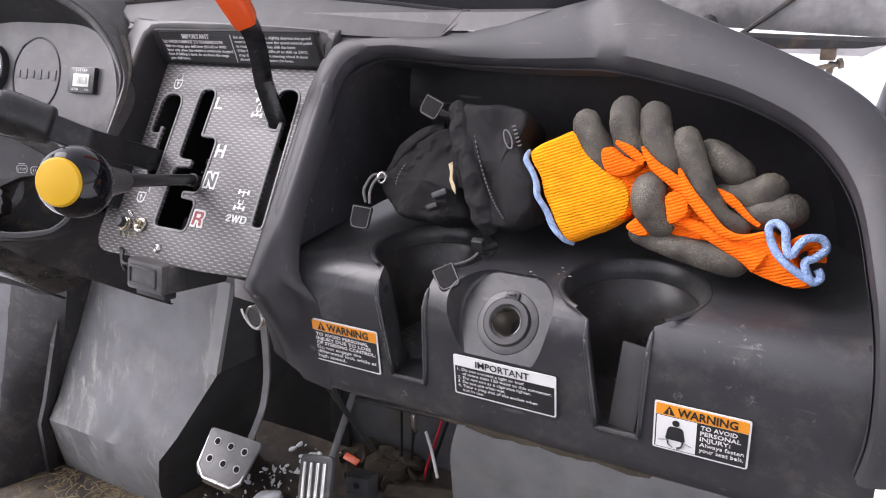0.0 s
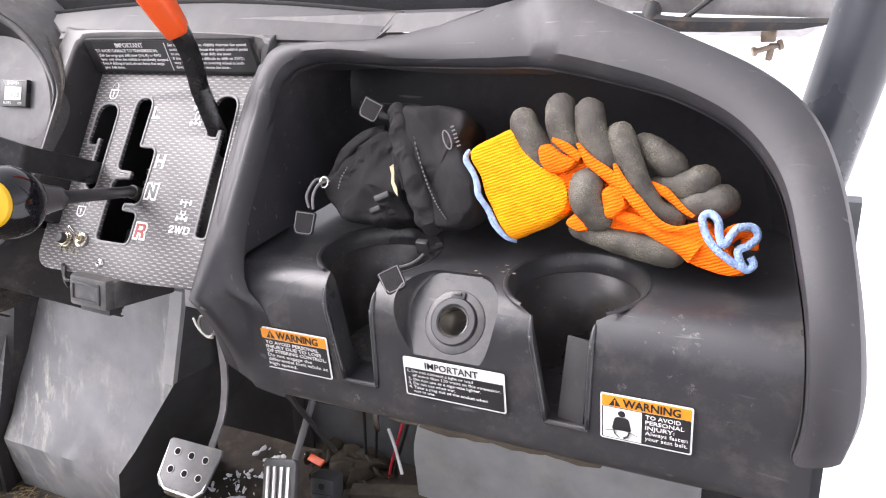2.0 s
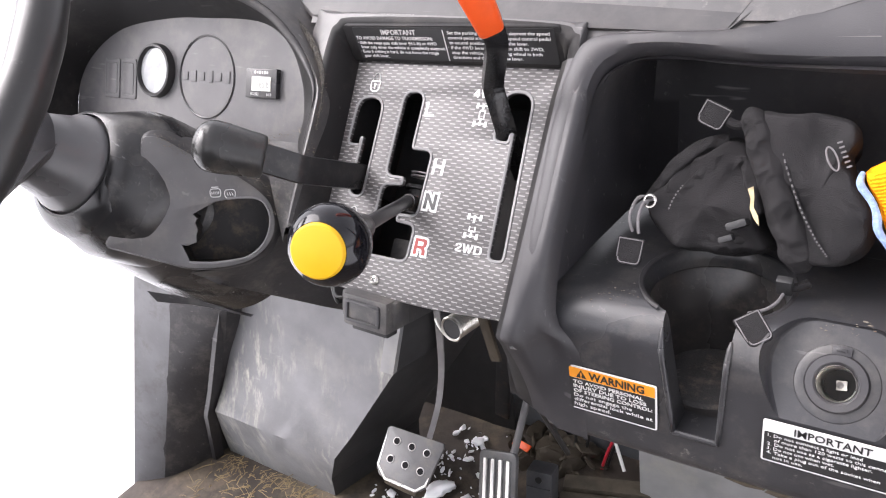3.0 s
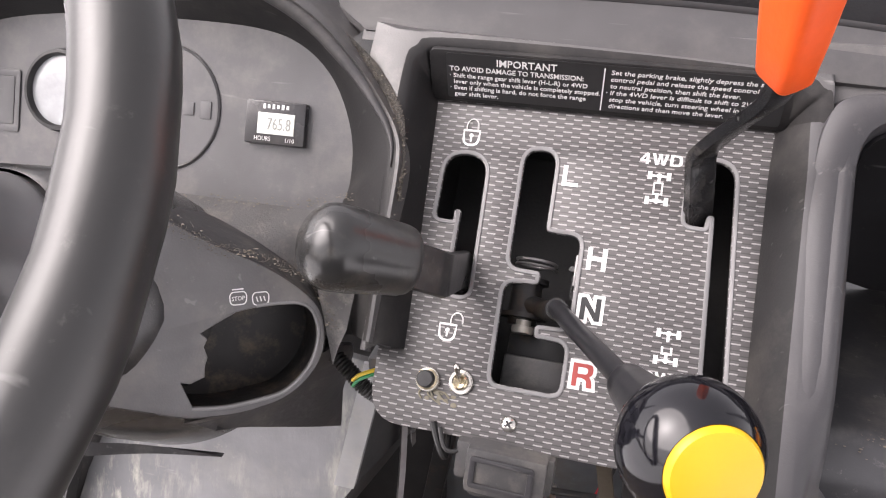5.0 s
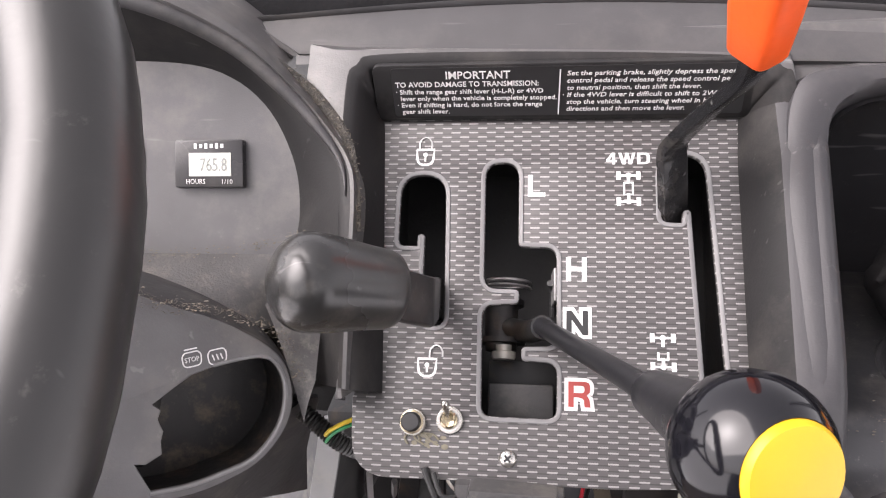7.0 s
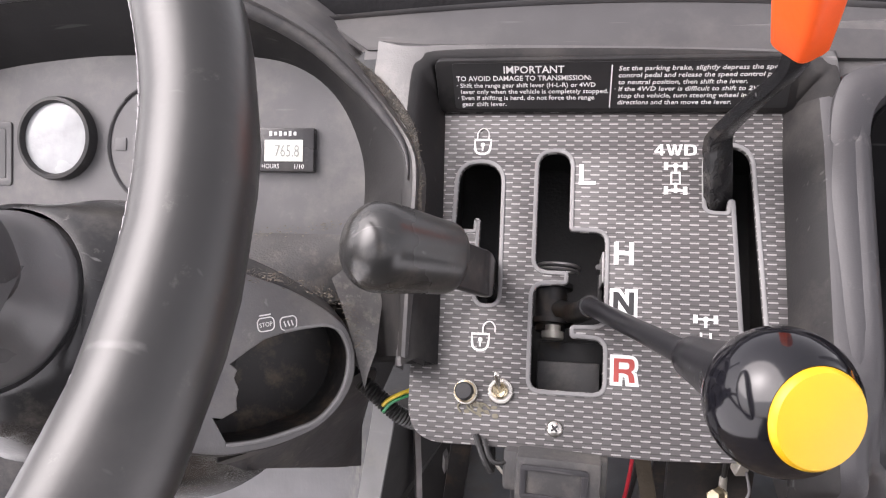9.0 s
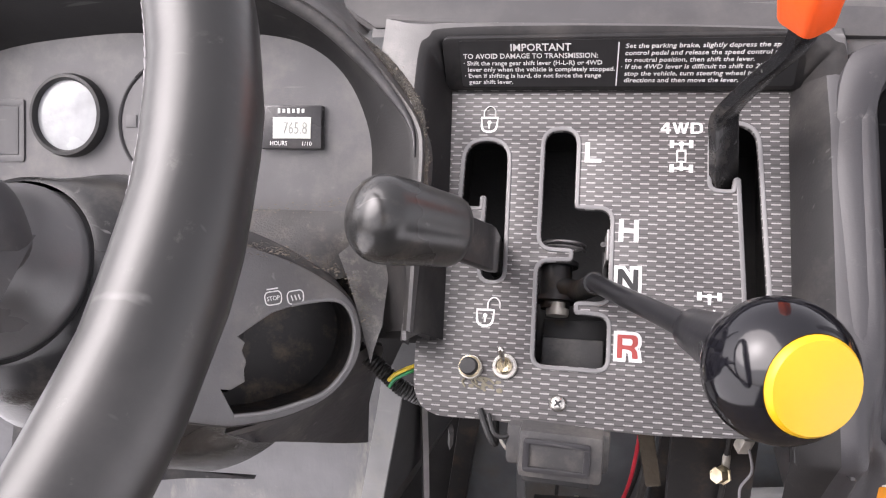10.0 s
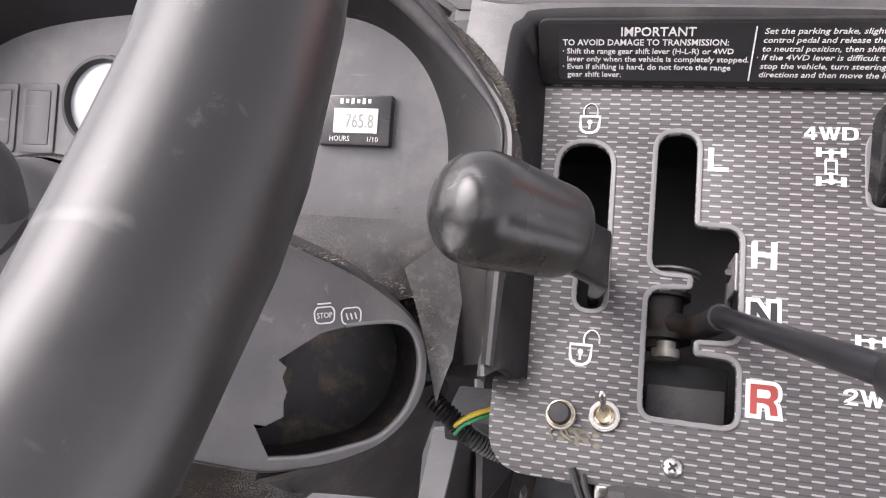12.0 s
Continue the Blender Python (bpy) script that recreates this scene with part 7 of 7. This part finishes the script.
# ---------------------------------------------------------------- parts hanging under the console
cn = thing("relay_box", "dusty black plastic relay box under the shift plate", "relay")
CF = frame_of((-0.1625, -0.0265, 0.9690), (1, 0.0, -0.04), (0, 0.25, 0.97))
part("body", box((0.0440, 0.0270, 0.080), CF @ pose(0.002, 0, -0.036), 0.003), RELAYPL, cn)
part("wing", box((0.0545, 0.0230, 0.020), CF @ pose(0, 0.001, -0.013), 0.003), RELAYPL, cn)
part("window_frame", sheet([rounded([(-0.017, -0.009, 0.002), (0.017, -0.009, 0.002), (0.017, 0.009, 0.002), (-0.017, 0.009, 0.002)]), rounded([(-0.0145, -0.0068, 0.001), (0.0145, -0.0068, 0.001), (0.0145, 0.0068, 0.001), (-0.0145, 0.0068, 0.001)])], 0.002, 0.0004, 0.0052), PLASTIC, cn).matrix_basis = CF
part("foot", box((0.036, 0.006, 0.014), CF @ pose(0, -0.0175, -0.012), 0.0015), RUBBER, cn)

kr = thing("spring_end", "bright steel coil spring end under the console", "spring")
TUBE = V3(0.10, 0.93, -0.10).normalized()
KR = frame_of((-0.1939, 0.1220, 0.8481), TUBE.cross(V3(0, 0, 1)), TUBE.cross(TUBE.cross(V3(0, 0, 1))))
prof = [(0.0112, -0.001), (0.0128, -0.0022), (0.0140, -0.0006), (0.0136, 0.001)]
for k in range(9):
    prof += [(0.0124, 0.0025 + 0.0034 * k), (0.0134, 0.0042 + 0.0034 * k)]
part("coil", revolve(prof, 32, KR, hollow=True), STEEL, kr, "bright coiled steel")
part("bore", revolve([(0.0113, -0.0004), (0.0110, 0.022), (0.0, 0.022)], 24, KR), RUBBER, kr)
part("tail", sweep(catmull([KR @ V3(s_ * 0.001, t_ * 0.001, 0.002) for s_, t_ in ((-24, -4), (-20, 4), (-13, 11), (-4, 15), (5, 14))], 5), 0.0013, 6), STEEL, kr)
part("bracket", box((0.026, 0.004, 0.045), pose(-0.213, 0.136, 0.882, 0, 12, 10), 0.001), GREYMETAL, kr)


def wire(name, label, pts, r, material, category="wire", segs=8):
    return tagged(part(name, sweep(catmull(pts, 6), r, segs), material), label, category)


ww = thing("corrugated_conduit", "black corrugated conduit with coloured wires", "wire")
path = catmull([(-0.312, 0.046, 0.996), (-0.288, 0.034, 0.985), (-0.272, 0.028, 0.975), (-0.259, 0.026, 0.964), (-0.246, 0.030, 0.955), (-0.225, 0.032, 0.948), (-0.20, 0.04, 0.945)], 16)
part("conduit", sweep(path, [0.0056 if i % 2 else 0.0046 for i in range(len(path))], 12), WIREBLK, ww)
part("yellow_wire", sweep(catmull([(-0.267, 0.022, 0.973), (-0.262, 0.020, 0.979), (-0.254, 0.020, 0.984), (-0.244, 0.026, 0.985)], 5), 0.0013, 6), WIREYEL, ww)
part("green_wire", sweep(catmull([(-0.267, 0.021, 0.969), (-0.262, 0.0195, 0.976), (-0.254, 0.020, 0.981), (-0.244, 0.026, 0.982)], 5), 0.0011, 6), WIREGRN, ww)
wire("wire", "thin black wires looping behind the relay box", [(-0.20, -0.016, 0.984), (-0.196, -0.022, 0.976), (-0.190, -0.022, 0.974), (-0.184, -0.016, 0.976)], 0.0013, WIREBLK)
wire("wire", "black wire loop under the shift plate", [(-0.205, -0.014, 0.985), (-0.199, -0.020, 0.972), (-0.196, -0.018, 0.966), (-0.198, 0.0, 0.975)], 0.0018, WIREBLK)
wire("wire", "red cable running down the firewall", [(-0.094, 0.372, 0.68), (-0.103, 0.370, 0.60), (-0.124, 0.368, 0.53), (-0.142, 0.368, 0.48), (-0.155, 0.368, 0.43)], 0.0024, WIRERED)
wire("wire", "black cable running down beside the red one", [(-0.086, 0.378, 0.68), (-0.096, 0.377, 0.60), (-0.118, 0.375, 0.53), (-0.136, 0.374, 0.48), (-0.149, 0.374, 0.43)], 0.0026, WIREBLK)
wire("wire", "black cable with a metal end on the firewall", [(-0.164, 0.378, 0.555), (-0.170, 0.380, 0.52), (-0.180, 0.381, 0.46), (-0.188, 0.381, 0.42)], 0.0026, WIREBLK)
wire("wire", "black cable along the firewall", [(-0.182, 0.385, 0.70), (-0.188, 0.382, 0.57), (-0.196, 0.382, 0.48), (-0.201, 0.382, 0.42)], 0.0026, WIREBLK)
tagged(part("cable_end", revolve([(0.0035, 0), (0.0045, 0.002), (0.0045, 0.03), (0.003, 0.034), (0.0, 0.034)], 10, pose(-0.1640, 0.376, 0.530)), STEEL), "bright crimped cable end", "cable end")
tagged(part("cable_tie", sweep(catmull([(-0.137, 0.365, 0.548), (-0.12, 0.350, 0.530), (-0.098, 0.326, 0.505)], 4), 0.0024, 6), WHITE), "pale cut cable tie", "cable tie")

hc = thing("hanging_connector", "corroded pale cable connector hanging under the pillar", "connector")
part("plug", box((0.008, 0.008, 0.012), pose(-0.052, 0.060, 0.918, 10, 12, 20), 0.0015), ZINC, hc)
part("sleeve", revolve([(0.0020, 0.0), (0.0026, 0.002), (0.0026, 0.013), (0.0018, 0.016)], 12, pose(-0.060, 0.066, 0.888)), ZINC, hc)
part("lead", sweep(catmull([(-0.058, 0.064, 0.94), (-0.060, 0.066, 0.905), (-0.061, 0.068, 0.86), (-0.066, 0.10, 0.78)], 5), 0.0020, 8), WIREBLK, hc)
part("loose_wire", sweep(catmull([(-0.050, 0.058, 0.918), (-0.046, 0.056, 0.900), (-0.051, 0.058, 0.884), (-0.049, 0.062, 0.866)], 6), 0.0009, 6), SEAM, hc)
wire("wire", "black cable hanging behind the shift plate", [(-0.105, 0.075, 0.97), (-0.106, 0.085, 0.90), (-0.110, 0.12, 0.80), (-0.125, 0.22, 0.62)], 0.0034, WIREBLK)
br = thing("console_bracket", "rusty steel brackets behind the console with a bolt", "bracket")
part("strap", box((0.010, 0.004, 0.09), pose(-0.112, 0.062, 0.92, 0, -10, 0), 0.001), MUD, br, "mud-caked strap")
part("leg", sweep([V3(-0.236, 0.046, 0.920), V3(-0.2385, 0.053, 0.905), V3(-0.2405, 0.060, 0.896)], 0.0042, 4, flat=0.45, up=(1, 0, 0)), RELAYPL, br, "flat grey support leg")
part("plate", box((0.056, 0.006, 0.13), pose(-0.068, 0.071, 0.905, 0, 0, 10), 0.002), STEELBLK, br)
part("bolt", revolve([(0.0, 0.0), (0.0062, 0.0), (0.0065, 0.0015), (0.0052, 0.002), (0.0052, 0.008), (0.0, 0.0085)], 6, pose(-0.061, 0.062, 0.890, 70, 0, -50)), BRASS, br)
part("crossbar", box((0.20, 0.008, 0.0045), pose(-0.108, 0.30, 0.6335, 0, -3.5, 0), 0.0015), STEELBLK, br)

cb = thing("steering_support", "black steel support frame under the dashboard", "frame")
part("beam", box((0.36, 0.05, 0.02), pose(-0.14, 0.20, 0.86), 0.004), STEELBLK, cb)
part("stay", box((0.03, 0.012, 0.34), pose(-0.06, 0.36, 0.66, 6, 4, 0), 0.003), STEELBLK, cb)
part("stay", box((0.025, 0.012, 0.30), pose(-0.30, 0.38, 0.62, 4, 10, 0), 0.003), STEELBLK, cb)

# ---------------------------------------------------------------- litter on the floor
tagged(part("orange_scrap", box((0.030, 0.012, 0.003), pose(-0.272, 0.350, 0.464, 20, 4, -10), 0.001), ORANGE), "scrap of orange plastic on the floor", "scrap")
CONTROLPL = mat("scuffed_grey_box_plastic", (0.060, 0.062, 0.068), 0.45, bump=0.1, bump_scale=300, dust=(0.16, 0.13, 0.10), dust_amount=0.5, dust_scale=30, vary=0.2, scratch=0.2)
bx = thing("control_box", "small dark grey box with a hole beside the accelerator", "box", pose(-0.195, 0.262, 0.449, -16, 0, 8))
part("body", box((0.038, 0.034, 0.066), pose(0, 0, 0.034), 0.005), CONTROLPL, bx)
part("hole", revolve([(0.0050, 0.0), (0.0048, 0.0008), (0.0, 0.0008)], 16, pose(0.000, -0.0168, 0.055, 90, 0, 0)), STEELBLK, bx)
part("front_plate", box((0.033, 0.003, 0.040), pose(0, -0.0175, 0.024), 0.001), CONTROLPL, bx)
fbd = thing("floor_board", "muddy slatted wooden board on the floor by the firewall", "board")
for k in range(4):
    part("slat", box((0.150 + 0.006 * (k % 2), 0.026, 0.026), pose(-0.112 + 0.011 * k, 0.334 - 0.031 * k, 0.452, 2 * (k % 2), 0, 17), 0.003), MUDMAT, fbd)
straw = bmesh.new()
for i in range(360):
    near = i < 250
    x = -0.70 + 0.22 * random.random() if near else -0.72 + 0.55 * random.random()
    y = 0.135 - 0.10 * random.random() ** 2 - (0.0 if near else 0.08 * random.random())
    l, a = 0.005 + 0.028 * random.random() ** 2, random.random() * 6.28
    d = V3(math.cos(a), math.sin(a), 0.25 * (random.random() - 0.4)) * l
    p = V3(x, y, 0.456 + 0.008 * random.random())
    sweep([p - d / 2, p + V3(0, 0, 0.002), p + d / 2], 0.0003 + 0.0005 * random.random(), 4, bm=straw)
tagged(part("straw_litter", straw, STRAW), "dry straw and grass litter on the floor", "straw", kind="stuff")
for i in range(22):
    x, y, r = (-0.44 + 0.20 * random.random(), 0.10 + 0.15 * random.random(), 0.006 + 0.011 * random.random() ** 1.5) if i < 15 else (-0.39 + 0.07 * random.random(), 0.26 + 0.10 * random.random(), 0.003 + 0.005 * random.random())
    bm = bmesh.new()
    bmesh.ops.create_icosphere(bm, subdivisions=3, radius=r)
    for v in bm.verts:
        v.co *= 1 + 0.8 * noise.noise(v.co * 0.9 / r + V3(i, 0, 0)) + 0.25 * noise.noise(v.co * 2.6 / r + V3(i, 0, 0))
        v.co.z *= 0.45
    bm.transform(pose(x, y, 0.455 + 0.3 * r, 0, 0, i * 37) @ Matrix.Diagonal((1.3, 0.9, 1, 1)))
    tagged(part("snow_clump", bm, SNOW, sharp=180), "small clump of melting snow on the floor", "snow clump", group="snow clumps on the floor")

sc = bmesh.new()
for i in range(110):
    k = random.random()
    x, y = (-0.425 + 0.09 * k + 0.02 * random.gauss(0, 1), 0.15 + 0.20 * k + 0.018 * random.gauss(0, 1)) if i < 75 else (-0.40 + 0.16 * random.random(), 0.10 + 0.20 * random.random())
    r = 0.0012 + 0.0042 * random.random() ** 2.5
    bmesh.ops.create_icosphere(sc, subdivisions=1, radius=r, matrix=pose(x, y, 0.4525, random.random() * 90, random.random() * 60, random.random() * 360) @ Matrix.Diagonal((1.7, 0.9, 0.6, 1)))
for v in sc.verts:
    v.co += 0.0012 * V3(noise.noise(v.co * 400), noise.noise(v.co * 400 + V3(4, 0, 0)), noise.noise(v.co * 400 + V3(0, 7, 0)))
tagged(part("snow_scatter", sc, SNOW), "crumbs of snow trodden over the cab floor", "snow", kind="stuff")
mp = bmesh.new()
for i in range(26):
    x, y = -0.31 + 0.16 * random.random(), 0.33 + 0.065 * random.random()
    bmesh.ops.create_icosphere(mp, subdivisions=2, radius=0.007 + 0.009 * random.random(), matrix=pose(x, y, 0.452 + 0.02 * random.random() * (y - 0.33) / 0.06, random.random() * 90, 0, random.random() * 180) @ Matrix.Diagonal((1.6, 1.2, 0.28, 1)))
for v in mp.verts:
    v.co += 0.006 * V3(noise.noise(v.co * 90), noise.noise(v.co * 90 + V3(4, 0, 0)), noise.noise(v.co * 140))
tagged(part("mud_pile", mp, MUD), "crumbly brown mud heaped against the firewall", "mud", kind="stuff")

# ---------------------------------------------------------------- outside
rp = thing("roll_bar_post", "thick black tube post of the roll bar", "post")
part("tube", sweep([(0.345, 0.235, 0.80), (0.421, 0.25, 1.165), (0.50, 0.27, 1.55), (0.55, 0.28, 1.80)], 0.0265, 24), POSTPAINT, rp)
part("knuckle", sweep([(0.438, 0.253, 1.238), (0.447, 0.256, 1.275)], 0.030, 24), POSTPAINT, rp)
lp = thing("roll_bar_post", "black tube post of the roll bar with a bracket", "post")
part("tube", sweep([(-0.98, 0.36, 0.0), (-1.02, 0.42, 0.95), (-1.04, 0.44, 1.25), (-1.06, 0.46, 1.8)], 0.0265, 24), STEELBLK, lp)
part("bracket", box((0.06, 0.05, 0.04), pose(-1.0, 0.40, 1.235, 0, 0, 20), 0.006), STEELBLK, lp)

pw = thing("plow_blade", "wet black steel plow blade raised behind the hood", "plow")
top = [(-0.25, 1.075), (0.44, 1.075), (0.405, 0.992), (0.02, 1.016), (-0.25, 1.03)]
bm = sheet([top], 0.01, 0.002)
bm.transform(frame_of((0, 1.30, 0), (1, 0, 0), (0, 0, 1)))
part("blade", bm, GREYMETAL, pw, "wet grey blade face")
lipb = loft([[V3(x, 1.27, z1), V3(x, 1.25, z1 - 0.006), V3(x, 1.25, z2 + 0.004), V3(x, 1.28, z2)] for x, z1, z2 in ((0.015, 1.018, 1.000), (0.11, 1.006, 0.975), (0.20, 1.002, 0.972), (0.34, 0.998, 0.975), (0.402, 0.996, 0.985))], True, (True, True))
part("lip", lipb, STEELBLK, pw)
und = loft([[V3(x, 1.30, z1), V3(x, 1.34, z2)] for x, z1, z2 in ((0.09, 0.985, 0.965), (0.16, 0.976, 0.955), (0.345, 0.976, 0.949), (0.40, 0.986, 0.980))], False)
part("underside", und, GREYMETAL, pw)
part("push_frame", sweep([(0.05, 0.485, 0.62), (0.05, 1.0, 0.85), (0.05, 1.31, 1.02)], 0.02, 10), STEELBLK, pw)
part("brace", sweep([(0.10, 1.28, 0.985), (0.22, 1.30, 1.075)], 0.006, 8), STEELBLK, pw)
CLEVIS = mat("rusty_clevis_steel", (0.22, 0.18, 0.14), 0.5, metal=0.6, dust=(0.16, 0.08, 0.04), dust_amount=0.7, dust_scale=60, vary=0.3)
clevis = part("clevis", box((0.030, 0.030, 0.022), pose(0.284, 1.31, 0.958), 0.004), CLEVIS, pw, "small rusty clevis under the blade")
part("pin", revolve([(0.0, -0.030), (0.010, -0.030), (0.010, -0.022), (0.006, -0.022), (0.006, 0.022), (0.011, 0.022), (0.011, 0.030), (0.0, 0.030)], 12, pose(0.284, 1.30, 0.935, 0, 78, 20)), CLEVIS, clevis)
part("lug", box((0.014, 0.026, 0.034), pose(0.290, 1.31, 0.926, 0, 8, 0), 0.004), CLEVIS, clevis)
